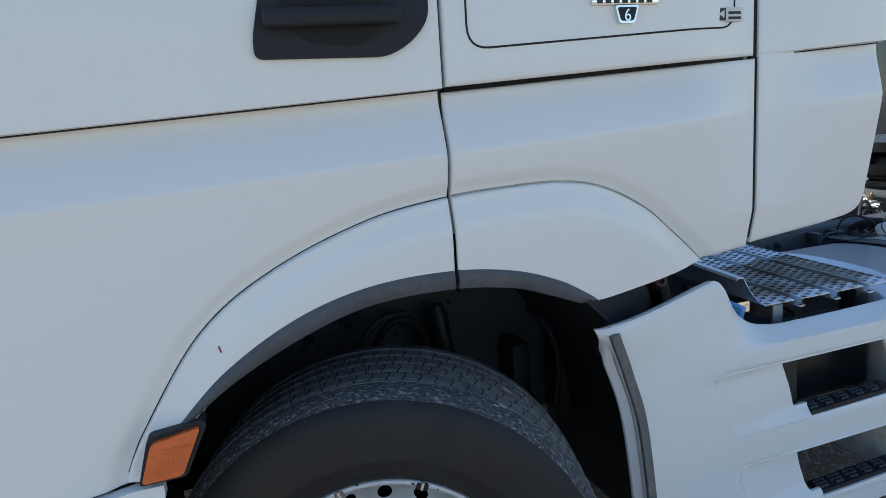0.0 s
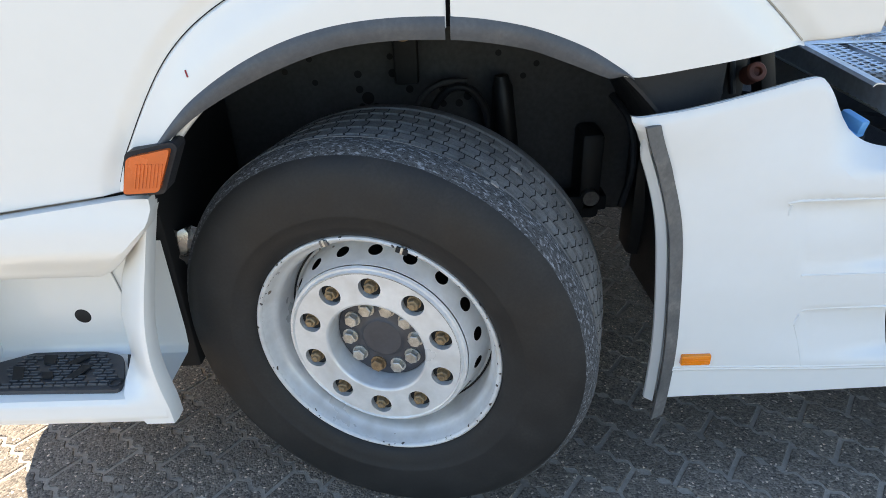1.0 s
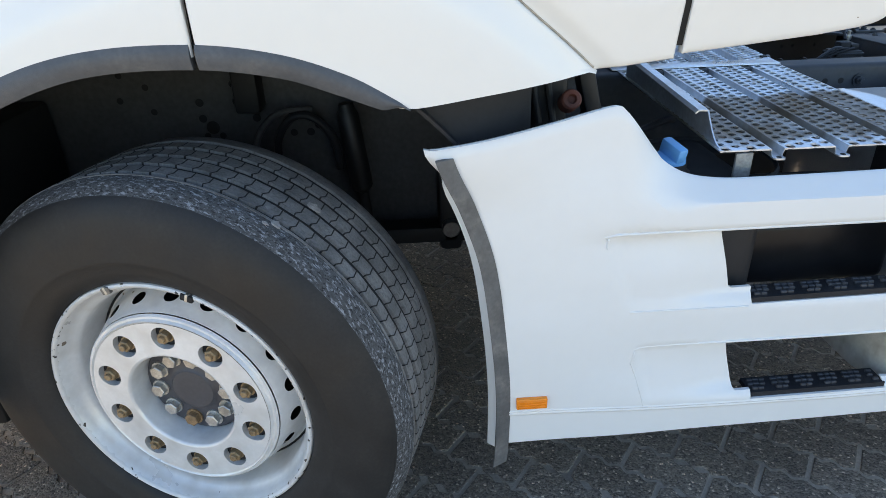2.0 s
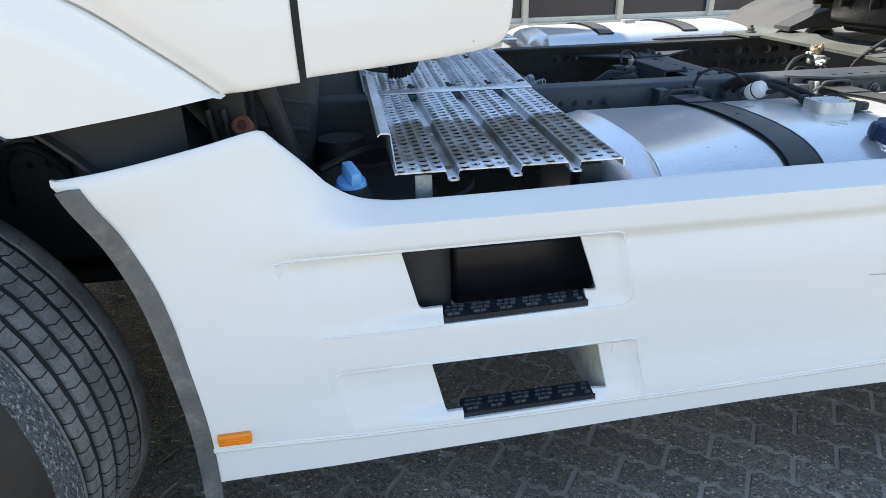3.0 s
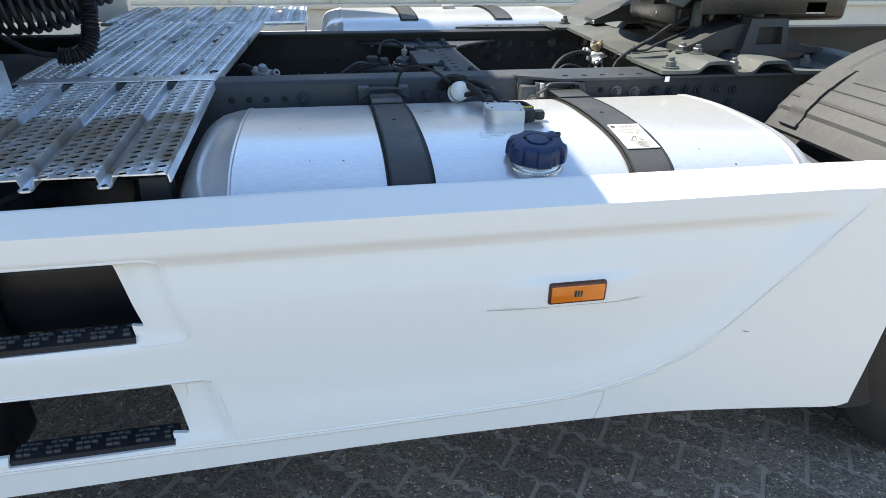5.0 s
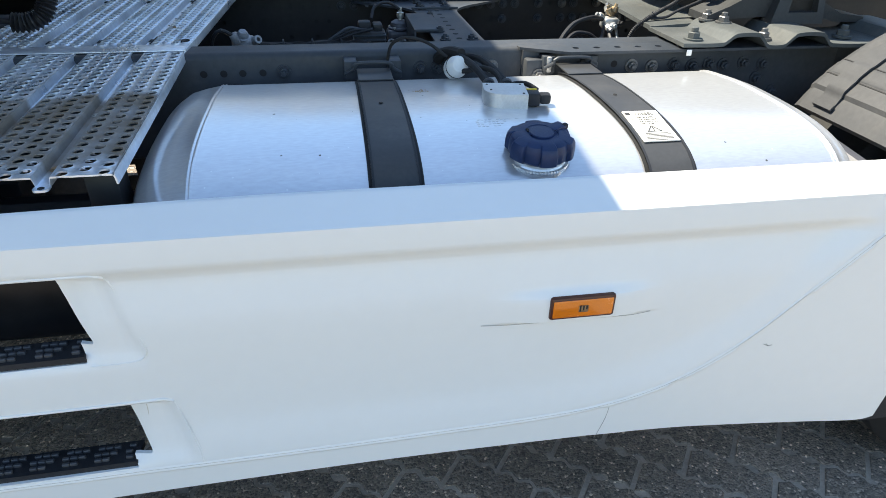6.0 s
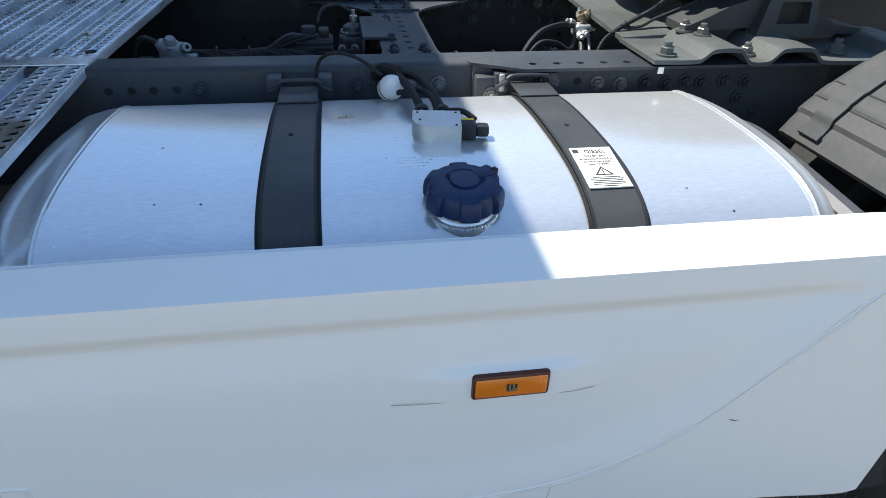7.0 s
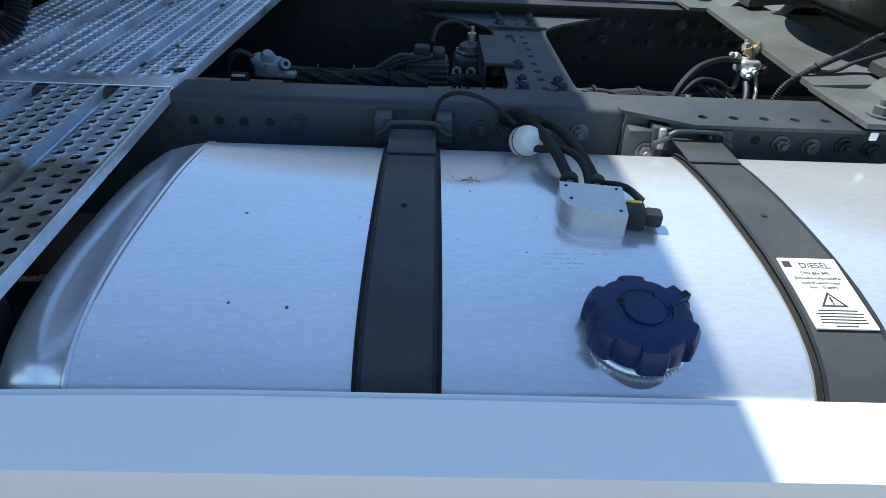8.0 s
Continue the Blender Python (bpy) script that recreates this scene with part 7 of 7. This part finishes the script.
thicken(bm, (-0.003, 0, 0))
part("sheet_edge", bm, GALV, walkway, "folded sheet edge")


def upstand_at(u, v):
    """The side upstand: its front edge slants back, its top climbs away from the sheet."""
    y = 1.607 + 0.073 * math.sqrt(u) + (2.215 - 1.607 - 0.073 * math.sqrt(u)) * v
    low = CZ + 0.008 - 0.040 * (JY - y)
    return (1.092 - 0.005 * u - 0.004 * v, y, low + (1.036 + 0.068 * (y - 1.68) - low) * u)


bm = bmesh.new()
add_sheet(bm, 8, 14, upstand_at)
thicken(bm, (0.003, 0, 0))
part("side_upstand", bm, GALV, walkway, "bent galvanised side upstand")
bm = bmesh.new()
add_sheet(bm, 4, 14, lambda u, v: (1.0875 - 0.004 * v - 0.026 * u, 1.680 + 0.535 * v, 1.0365 + 0.068 * 0.535 * v + 0.002 * u - 0.007 * smooth(0.7, 1.0, u)))
thicken(bm, (0, 0, -0.003))
part("upstand_lip", bm, GALV, walkway)
MZ = CZ + 0.0135


def rise_mid(ob):
    """The middle sheet climbs a little and widens towards the far side."""
    for v in ob.data.vertices:
        far_by = v.co.y - JY
        v.co.z += 0.030 * far_by
        v.co.x += 0.06 * far_by * (v.co.x - 1.06) / 0.51
    return ob


MID_TR = (1.212, 1.334, 1.460)
bm = bmesh.new()
add_catwalk(bm, 1.060, 1.572, JY + 0.052, 3.29, MZ, MID_TR, 0.0255, 0.0088, 0.017, 0.0032)
thicken(bm, (0, 0, -0.003))
rise_mid(part("catwalk_middle", bm, GALV, walkway, "bright galvanised middle sheet", 30))
rise_mid(box("sheet_edge", (1.570, JY - 0.001, MZ - 0.022), (1.574, 3.29, MZ + 0.0005), GALV, walkway, 0.001))
# plain band where the middle sheet laps over the front one
rise_mid(box("lap_band", (1.064, JY - 0.004, MZ - 0.0030), (1.5705, JY + 0.054, MZ + 0.0008), GALV, walkway, 0.0015))
for c in MID_TR:
    for y in (2.40, 2.90):      # keyhole slots and small marks in the troughs
        rise_mid(box("slot", (c - 0.006, y, MZ - 0.0155), (c + 0.006, y + 0.075, MZ - 0.0145), GAP, walkway, 0))
        rise_mid(box("slot", (c - 0.013, y + 0.020, MZ - 0.0155), (c + 0.013, y + 0.045, MZ - 0.0143), GAP, walkway, 0))
    for y in (2.52, 2.60, 2.68, 2.76, 2.84):
        rise_mid(box("slot", (c - 0.006, y, MZ - 0.0155), (c + 0.002, y + 0.006, MZ - 0.0148), GAP, walkway, 0))
    for y in (2.352, 3.06, 3.22):
        rise_mid(lathe("round_slot", [(0, 0.0008), (0.013, 0.0008), (0.0135, 0)], GAP, walkway, Matrix.Translation((c + 0.002, y, MZ - 0.0152)), 14))
rise_mid(lathe("round_slot", [(0, 0.0042), (0.011, 0.0042), (0.0115, 0)], GAP, walkway, Matrix.Translation((1.556, 2.356, MZ)), 14))
bm = bmesh.new()
add_catwalk(bm, 1.000, 1.800, 3.295, 3.88, MZ + 0.026, (1.12, 1.25, 1.38, 1.52, 1.67), 0.030, 0.009, 0.018, 0.003)
thicken(bm, (0, 0, -0.003))
part("catwalk_far", bm, GALV, walkway, "galvanised far catwalk sheet", 30)
box("sheet_lip", (1.0, 3.288, MZ + 0.014), (1.803, 3.2945, MZ + 0.027), GALV, walkway, 0.001)
box("sheet_edge", (1.800, 3.2945, MZ - 0.022), (1.804, 3.88, MZ + 0.027), GALV, walkway, 0.001)
# supports below the front edge
box("catwalk_leg", (1.130, 1.612, 0.90), (1.166, 1.620, 0.962), ALU_DARK, walkway, 0.002)
box("catwalk_beam", (1.16, 1.70, 0.83), (1.50, 1.74, 0.865), FRAME_IN, walkway, 0.004)
lathe("beam_bolt", [(0, 0.012), (0.008, 0.012), (0.010, 0.008), (0.015, 0.004), (0.015, 0)], STEEL, walkway, Matrix.Translation((1.30, 1.70, 0.850)) @ pose(0, 0, 0, 90, 0, 0), 12)

# ---- coiled air lines behind the cab ----
def coil(name, start, end, r, turns, wire, label, bulge=0.0):
    a, b = Vector(start), Vector(end)
    axis = (b - a).normalized()
    s = axis.orthogonal().normalized()
    t = axis.cross(s)
    pts = []
    n = turns * 20
    for k in range(n + 1):
        f = k / n
        ang = 2 * math.pi * turns * f
        pts.append(a + (b - a) * f + Vector((0, 0, -bulge * 4 * f * (1 - f))) + (s * math.cos(ang) + t * math.sin(ang)) * r)
    bm = bmesh.new()
    add_tube(bm, pts, wire, 8)
    return part(name, bm, HOSE, truck, label)


coil("air_coil", (0.90, 2.60, 1.155), (1.185, 2.66, 1.195), 0.064, 11, 0.0085, "black coiled air line hanging behind the cab", 0.02)
coil("air_coil", (0.92, 2.72, 1.20), (1.21, 2.76, 1.225), 0.064, 11, 0.0085, "black coiled air line hanging behind the cab", 0.01)
bm = bmesh.new()
add_tube(bm, curve_points([(1.225, 2.50, 1.25), (1.228, 2.47, 1.15), (1.226, 2.44, 1.090), (1.208, 2.42, 1.058), (1.175, 2.41, 1.048), (1.145, 2.405, 1.051)], 0.0016), lambda t: 0.0215 + 0.0035 * math.sin(t * 200), 16)
part("corrugated_hose", bm, HOSE, truck, "black corrugated hose end on the catwalk", 70)
tube("air_line", [(1.15, 2.405, 1.051), (1.08, 2.41, 1.062), (1.0, 2.45, 1.095), (0.93, 2.50, 1.12)], 0.008, PLASTIC, truck, "thin black air line")

# ---- fifth wheel and its mounting ----

def corrugated(y_mid, half, parent, far):
    """The mounting plate strip over one rail, with raised humps."""
    bm = bmesh.new()
    prof = [(2.84, 0.030), (2.955, 0.030), (2.985, 0.052), (3.055, 0.052), (3.085, 0.022), (3.135, 0.022), (3.165, 0.050), (3.245, 0.050), (3.275, 0.022), (3.45, 0.022), (3.48, 0.050), (3.56, 0.050), (3.60, 0.022), (3.75, 0.022)]
    add_sheet(bm, 110, 2, lambda u, v: (2.84 + 0.91 * u, y_mid - half + 2 * half * v, RT + 0.5 * (interp(prof, 2.84 + 0.91 * u) + linear(prof, 2.84 + 0.91 * u)) - 0.012))
    thicken(bm, (0, 0, -0.010))
    return part("mounting_plate", bm, FW, parent, "grey corrugated mounting plate", 20)


mount = corrugated(2.275, 0.105, truck, False)
corrugated(2 * MID - 2.275, 0.105, truck, True)
bm = bmesh.new()
add_sheet(bm, 6, 24, lambda u, v: (2.845 + 0.23 * u + 0.07 * v * (1 - u) - 0.02 * v, 2.375 + (2 * MID - 4.75) * v, RT + 0.020 + 0.012 * u))
thicken(bm, (0, 0, -0.012))
part("cross_plate", bm, FW, truck, "grey cross plate of the coupling mount", 30)
big = hexbolt_mesh("mount_bolt", FW, 0.017, 0.016, 0.025, 0.012)
mid = hexbolt_mesh("mount_bolt", ZINC, 0.015, 0.014, 0.022, 0.010)
UPB = pose(0, 0, 0, -90, 0, 0)
for x, y, z, me in ((2.889, 2.215, 0.018, big), (3.110, 2.235, 0.011, mid), (2.995, 2.345, 0.042, mid), (3.020, 2.300, 0.042, mid), (3.195, 2.33, 0.040, big), (3.36, 2.24, 0.011, big), (2.93, 2 * MID - 2.25, 0.018, big)):
    put("mount_bolt", me, mount, "", Matrix.Translation((x, y, RT + z)) @ UPB)
box("mount_tag", (2.852, 2.168, 0.985), (2.866, 2.171, 1.000), WHITEPLASTIC, mount, 0.0005)


def pedestal(far):
    """A cast bearing block with an open window, its feet spread along the rail."""
    y0 = 2 * MID - 2.33 if far else 2.33
    s = -1 if far else 1
    feet = [(2.99, 0.036), (3.07, 0.046), (3.15, 0.050), (3.33, 0.046), (3.40, 0.032), (3.49, 0.030), (3.49, 0.046), (3.41, 0.056), (3.345, 0.088), (3.30, 0.11), (3.17, 0.125), (3.10, 0.105), (3.05, 0.080), (2.99, 0.056)]
    bm = bmesh.new()
    add_prism(bm, feet, lambda a, b, d: (a, y0 + s * d, RT + b), 0.11)
    bmesh.ops.bevel(bm, geom=[e for e in bm.edges if e.calc_face_angle(0) > 0.8], offset=0.004, segments=2, affect="EDGES", profile=0.5)
    ped = part("pedestal", bm, DARK_CAST, truck, "cast fifth wheel pedestal, darkened for the top plate's shade")
    # the bearing block is a leaning frame of two posts, sill and head
    bm = bmesh.new()
    for post in ([(3.165, 0.036), (3.215, 0.066), (3.222, 0.118), (3.192, 0.142)], [(3.330, 0.034), (3.306, 0.066), (3.302, 0.118), (3.320, 0.142)],
                 [(3.165, 0.036), (3.330, 0.034), (3.306, 0.066), (3.215, 0.066)], [(3.222, 0.118), (3.302, 0.118), (3.320, 0.142), (3.192, 0.142)]):
        add_prism(bm, post, lambda a, b, d: (a, y0 - s * 0.035 + s * d + s * 0.12 * (b - 0.034), RT + b), 0.05)
    bmesh.ops.remove_doubles(bm, verts=bm.verts, dist=0.0003)
    part("bearing_block", bm, DARK_CAST, ped, "cast bearing block with an open window")
    # black plate in the window paints the dark inside it
    prism("block_core", [(3.20, 0.056), (3.21, 0.128), (3.31, 0.128), (3.314, 0.056)], lambda a, b, d: (a, y0 - s * 0.005 + s * d, RT + b), 0.004, GREASE, ped)
    return ped


pedestal(False), pedestal(True)
bm = bmesh.new()
outer = [(3.32 + 0.44 * math.cos(a), MID + 0.47 * math.sin(a)) for a in [math.pi * 2 * k / 48 for k in range(48)]]
add_prism(bm, outer, lambda a, b, d: (a, b, RT + 0.285 - d), 0.05)
bmesh.ops.bevel(bm, geom=[e for e in bm.edges if e.calc_face_angle(0) > 0.6], offset=0.012, segments=2, affect="EDGES", profile=0.5)
topplate = part("coupling_plate", bm, GREASE, truck, "black greasy fifth wheel top plate")
for k in range(5):
    y = 2.36 + 0.16 * k
    box("plate_rib", (3.05, y, RT + 0.15), (3.55, y + 0.02, RT + 0.238), GREASE, topplate, 0.004)
for k, (x0, x1, y0, y1, z0, z1) in enumerate(((3.08, 3.20, 2.56, 2.94, 0.08, 0.20), (3.12, 3.50, 2.60, 2.90, 0.05, 0.20), (3.22, 3.32, 2.42, 2.54, 0.10, 0.20), (3.36, 3.62, 2.42, 2.60, 0.12, 0.21))):
    box("coupling_jaw", (x0, y0, RT + z0), (x1, y1, RT + z1), GREASE, topplate, 0.018, "", None, 3)
SKIRT_ARCH = [(2.96, 0.240), (2.97, 0.180), (3.02, 0.165), (3.05, 0.190), (3.09, 0.205), (3.14, 0.195), (3.17, 0.165), (3.20, 0.155), (3.42, 0.155), (3.47, 0.190), (3.58, 0.200), (3.62, 0.240)]
for y in (2.43, 2 * MID - 2.45):
    prism("plate_skirt", SKIRT_ARCH, lambda a, b, d: (a, y + d, RT + b), 0.02, FW, topplate, "grey plate skirt with arched cut-outs", 0.003)
for k in range(6):
    lathe("grease_pin", [(0, 0.0), (0.016, 0.0), (0.018, 0.01), (0.018, 0.08), (0.012, 0.09), (0, 0.09)], GREASE if k % 2 else FW, topplate, Matrix.Translation((3.10 + 0.07 * k, 2.47 + 0.03 * (k % 3), RT + 0.09)), 16)
box("plate_tag", (3.415, 2.36, RT + 0.150), (3.485, 2.363, RT + 0.185), PAPER, topplate, 0.0005, "small white tag", None)
bm = bmesh.new()
add_tube(bm, curve_points([(2.815, 2.46, 0.93), (2.824, 2.447, 0.988), (2.855, 2.440, 1.022), (2.90, 2.450, 1.044), (2.951, 2.464, 1.064), (3.00, 2.46, 1.10), (3.06, 2.45, 1.13)], 0.0016), lambda t: 0.0062 + 0.0012 * math.sin(t * 900), 8)
part("coupling_cable", bm, PLASTIC, truck, "black corrugated cable conduit to the coupling", 70)
tube("coupling_cable", [(2.875, 2.445, 1.026), (2.92, 2.44, 1.030), (2.96, 2.45, 1.046), (3.01, 2.445, 1.068), (3.08, 2.44, 1.10)], 0.0042, PLASTIC, truck, "thin black cable to the coupling")
lathe("cable_tie", [(0.0085, -0.003), (0.0105, -0.002), (0.0105, 0.002), (0.0085, 0.003)], PLASTIC, truck, Matrix.Translation((2.885, 2.447, 1.036)) @ pose(0, 0, 0, 0, 60, 0), 14)
lathe("coupling_spring", [(0, 0)] + [(0.020 + 0.004 * (k % 2), 0.006 * k) for k in range(22)] + [(0, 0.13)], FRAME, topplate, Matrix.Translation((3.08, 2.52, RT + 0.21)) @ pose(0, 0, 0, 0, 90, 20), 16)

# ---- rear mudguard, rear wheels ----
bm = bmesh.new()
RX, RZ = 3.62, 0.50


def guard_at(u, v):
    a = 142.5 - 92.5 * v
    r = 0.638 + 0.006 * math.sin(u * math.pi)
    r -= 0.014 * ((1 - smooth(0.0, 0.05, u)) + (1 - smooth(1.0, 0.95, u)))
    r += 0.007 * smooth(137.6, 136.8, a) + 0.0022 * (smooth(133.2, 132.8, a) - smooth(129.6, 129.2, a)) - 0.004 * smooth(138, 142.5, a)
    r += 0.005 * smooth(122.2, 121.8, a) * (smooth(0.845, 0.85, u) - 1)
    return (RX + r * math.cos(radians(a)), 1.515 + 0.545 * u, RZ + r * math.sin(radians(a)))


GV = sorted(set([k / 60 for k in range(61)] + [(142.5 - a) / 92.5 for a in (137.6, 137.2, 136.8, 133.2, 133.0, 132.8, 129.6, 129.4, 129.2, 122.2, 122.0, 121.8)]))
add_sheet(bm, 60, len(GV) - 1, lambda u, v: guard_at(u, GV[round(v * (len(GV) - 1))]))
thicken(bm, (0.006, 0.0, -0.010))
guard = part("mudguard", bm, GUARD, truck, "dark grey plastic rear mudguard", 28)


def on_guard(a, y, lift):
    at = Vector(guard_at((y - 1.515) / 0.545, (142.5 - a) / 92.5))
    out = Vector((math.cos(radians(a)), 0, math.sin(radians(a))))
    return tuple(at + out * lift)


# a worn rubber strap with a thick foot, and the fine grooves of the moulding
bm = bmesh.new()
add_sheet(bm, 3, 30, lambda u, v: on_guard(140.3 - 18.5 * v, 1.925 + 0.060 * u + 0.012 * v, 0.0045 + 0.0035 * smooth(0.0, 0.25, v) * smooth(1.0, 0.7, v)))
thicken(bm, (0.003, 0, -0.004))
part("guard_strap", bm, GUARD, guard, "worn rubber guard strap")
bm = bmesh.new()
add_sheet(bm, 1, 20, lambda u, v: on_guard(141.0 - 1.2 * v, 1.922 + 0.066 * u, 0.010))
thicken(bm, (0.004, 0, -0.006))
part("strap_foot", bm, GUARD, guard)
for a_, y0, y1 in ((133.3, 1.53, 2.045), (129.1, 1.53, 2.045), (125.6, 1.53, 1.90), (114.0, 1.53, 1.93)):
    bm = bmesh.new()
    add_sheet(bm, 40, 1, lambda u, v: on_guard(a_ + 0.28 * v, y0 + (y1 - y0) * u, 0.0012))
    thicken(bm, (0.001, 0, -0.002))
    part("guard_line", bm, GAP, guard)
bm = bmesh.new()
add_sheet(bm, 1, 40, lambda u, v: on_guard(121.5 - 50 * v, 1.972 + 0.005 * u, 0.0014))
thicken(bm, (0.001, 0, -0.002))
part("guard_line", bm, GAP, guard)
prism("guard_flap", rounded([(3.118, 0.28), (3.14, 0.262), (3.22, 0.262), (3.245, 0.28), (3.19, 0.62), (3.14, 0.62)], 0.02), lambda a, b, d: (a, 1.525 + d, b), 0.05, PLASTIC, guard, "dark lower mudguard flap", 0.003)
tube("guard_pipe", [(3.02, 2.09, 0.872), (3.045, 2.03, 0.872), (3.05, 1.90, 0.86), (3.05, 1.60, 0.83)], 0.030, HUB, truck, "grey pipe beside the tank end")
lathe("pipe_nipple", [(0, 0), (0.007, 0), (0.007, 0.02), (0.011, 0.022), (0.011, 0.034), (0, 0.036)], BRASS, guard, Matrix.Translation((2.99, 2.02, 0.868)) @ pose(0, 0, 0, 30, -30, 0), 12)
for side in (0, 1):
    ys = (1.53, 1.86) if side == 0 else (2 * MID - 1.53 - 0.29, 2 * MID - 1.86 - 0.29)
    for y in ys:
        lathe("rear_tyre", [(0.30, 0.0), (0.36, -0.015), (0.43, -0.012), (0.48, 0.005), (0.505, 0.03), (0.507, 0.06), (0.507, 0.23), (0.505, 0.26), (0.48, 0.285), (0.43, 0.30), (0.30, 0.29), (0.0, 0.2), (0.0, 0.05), (0.28, 0.04)], RUBBER, truck, Matrix.Translation((RX, y, RZ + 0.006)) @ pose(0, 0, 0, -90, 0, 0), 64, "black rear tyre", True)
lathe("far_front_tyre", [(0.30, 0.0), (0.36, -0.015), (0.43, -0.012), (0.48, 0.005), (0.505, 0.03), (0.507, 0.06), (0.507, 0.25), (0.48, 0.285), (0.43, 0.30), (0.30, 0.29), (0.0, 0.2), (0.0, 0.05)], RUBBER, truck, Matrix.Translation((-0.057, 2 * MID - 1.80, 0.506)) @ pose(0, 0, 0, -90, 0, 0) @ pose(0, 0, 0, 0, 0, 0), 64, "black far front tyre", True)
bm = bmesh.new()
add_box(bm, (0.65, 2 * MID - 1.51, 0.30), (3.12, 2 * MID - 1.50, 0.90), 0.004)
part("side_skirt", bm, WHITE_SKIRT, truck, "white far side skirt")
bm = bmesh.new()
add_sheet(bm, 20, 40, lambda u, v: (guard_at(u, v)[0], 2 * MID - guard_at(u, v)[1], guard_at(u, v)[2]))
thicken(bm, (0, 0, -0.008))
part("mudguard", bm, GUARD, truck, "dark grey plastic far mudguard")

# ---- building beyond the yard ----
hall = empty("workshop_hall", (3.5, 8.2, 0.0), "cream workshop hall with dark glazed bays", "building", "structure")
box("plinth", (-30, 8.0, 0.0), (40, 8.3, 0.60), CREAM, hall, 0.01, "cream plinth")
box("sill", (-30, 7.94, 0.60), (40, 8.3, 0.65), CREAM, hall, 0.006)
box("upper_wall", (-30, 8.0, 2.6), (40, 8.3, 3.2), CREAM, hall, 0.01, "cream upper wall")
box("back_wall", (-30, 9.5, 0.0), (40, 9.7, 3.2), CREAM, hall, 0.01)
box("flat_roof", (-30.2, 7.9, 3.2), (40.2, 9.9, 3.35), CREAM, hall, 0.02)
for k in range(-8, 14):
    x = 3.2 + 1.18 * k
    box("post", (x - 0.035, 8.0, 0.65), (x + 0.035, 8.12, 2.6), CREAM, hall, 0.006)
    box("pane", (x + 0.035, 8.07, 0.65), (x + 1.145, 8.09, 2.6), PANE, hall, 0)
    box("pane_frame", (x + 0.035, 8.04, 0.65), (x + 1.145, 8.10, 0.70), CREAM, hall, 0.004)
    if k % 2 == 0:
        box("door_pull", (x + 0.20, 7.99, 0.98), (x + 0.36, 8.02, 1.01), STEEL, hall, 0.006)

# ---- block paving: zigzag-edged stones in stretcher bond ----
PL, PW, TURN_P = 0.225, 0.1125, -37.0
PM = Matrix.Translation((1.0, 1.5, 0)) @ pose(0, 0, 0, 0, 0, TURN_P)


def zig(a):
    """Sideways swing of the long joints."""
    k = (a / 0.05625) % 1.0
    return 0.0075 * (linear([(0, -1), (0.18, -1), (0.5, 1), (0.68, 1), (1, -1)], k))


def stone_outline(gap=0.0066):
    xs = [-PL / 2 + gap + (PL - 2 * gap) * i / 16 for i in range(17)]
    low = [(x, -PW / 2 + gap + zig(x + PL / 2)) for x in xs]
    top = [(x, PW / 2 - gap + zig(x + PL / 2)) for x in reversed(xs)]
    return low + top


def stone_geometry(dip=0.0):
    out = stone_outline()
    n = len(out)
    v, f = [], []
    for inset, z in ((0.0, -0.02), (0.0, -0.0022 - dip), (0.0022, -dip)):
        for x, y in out:
            v.append((x * (1 - inset / 0.11), y - math.copysign(inset, y), z))
    for r in range(2):
        for i in range(n):
            j = (i + 1) % n
            f.append((r * n + i, r * n + j, (r + 1) * n + j, (r + 1) * n + i))
    f.append(tuple(range(2 * n, 3 * n)))
    return v, f


stone_v, stone_f = stone_geometry()
stone_me = bpy.data.meshes.new("paving_stone")
stone_me.from_pydata(stone_v, [], stone_f)
stone_me.materials.append(PAVER)
paving = empty("paving", (1.0, 1.5, 0), "grey interlocking concrete block paving with worn stones", "paving", "structure")
rng = random.Random(4)
near, rest_v, rest_f = 0, [], []
cells = []
for r in range(-75, 80):
    for c in range(-40, 44):
        a, b = (c + 0.5 * (r % 2)) * PL, r * PW
        p = PM @ Vector((a, b, 0))
        if -4.5 < p.x < 7.5 and -2.5 < p.y < 7.9:
            cells.append((p, a, b))
inv = paving.matrix_basis.inverted()
for p, a, b in cells:
    tilt = PM @ Matrix.Translation((a, b, rng.uniform(-0.0015, 0.0012))) @ pose(0, 0, 0, rng.gauss(0, 0.25), rng.gauss(0, 0.15), rng.gauss(0, 0.35) + (180 if rng.random() < 0.5 else 0))
    if near < 300 and -1.35 < p.x < 3.5 and 1.22 < p.y < 1.92:
        ob = new("paving_stone", stone_me)
        ob.parent, ob.matrix_parent_inverse, ob.matrix_basis = paving, inv, tilt
        near += 1
    else:
        k = len(rest_v)
        rest_v += [tuple(tilt @ Vector(q)) for q in stone_v]
        rest_f += [tuple(k + i for i in face) for face in stone_f]
rest = bpy.data.meshes.new("paving_field")
rest.from_pydata(rest_v, [], rest_f)
rest.materials.append(PAVER)
tagged(put("paving_field", rest, paving), kind="stuff")
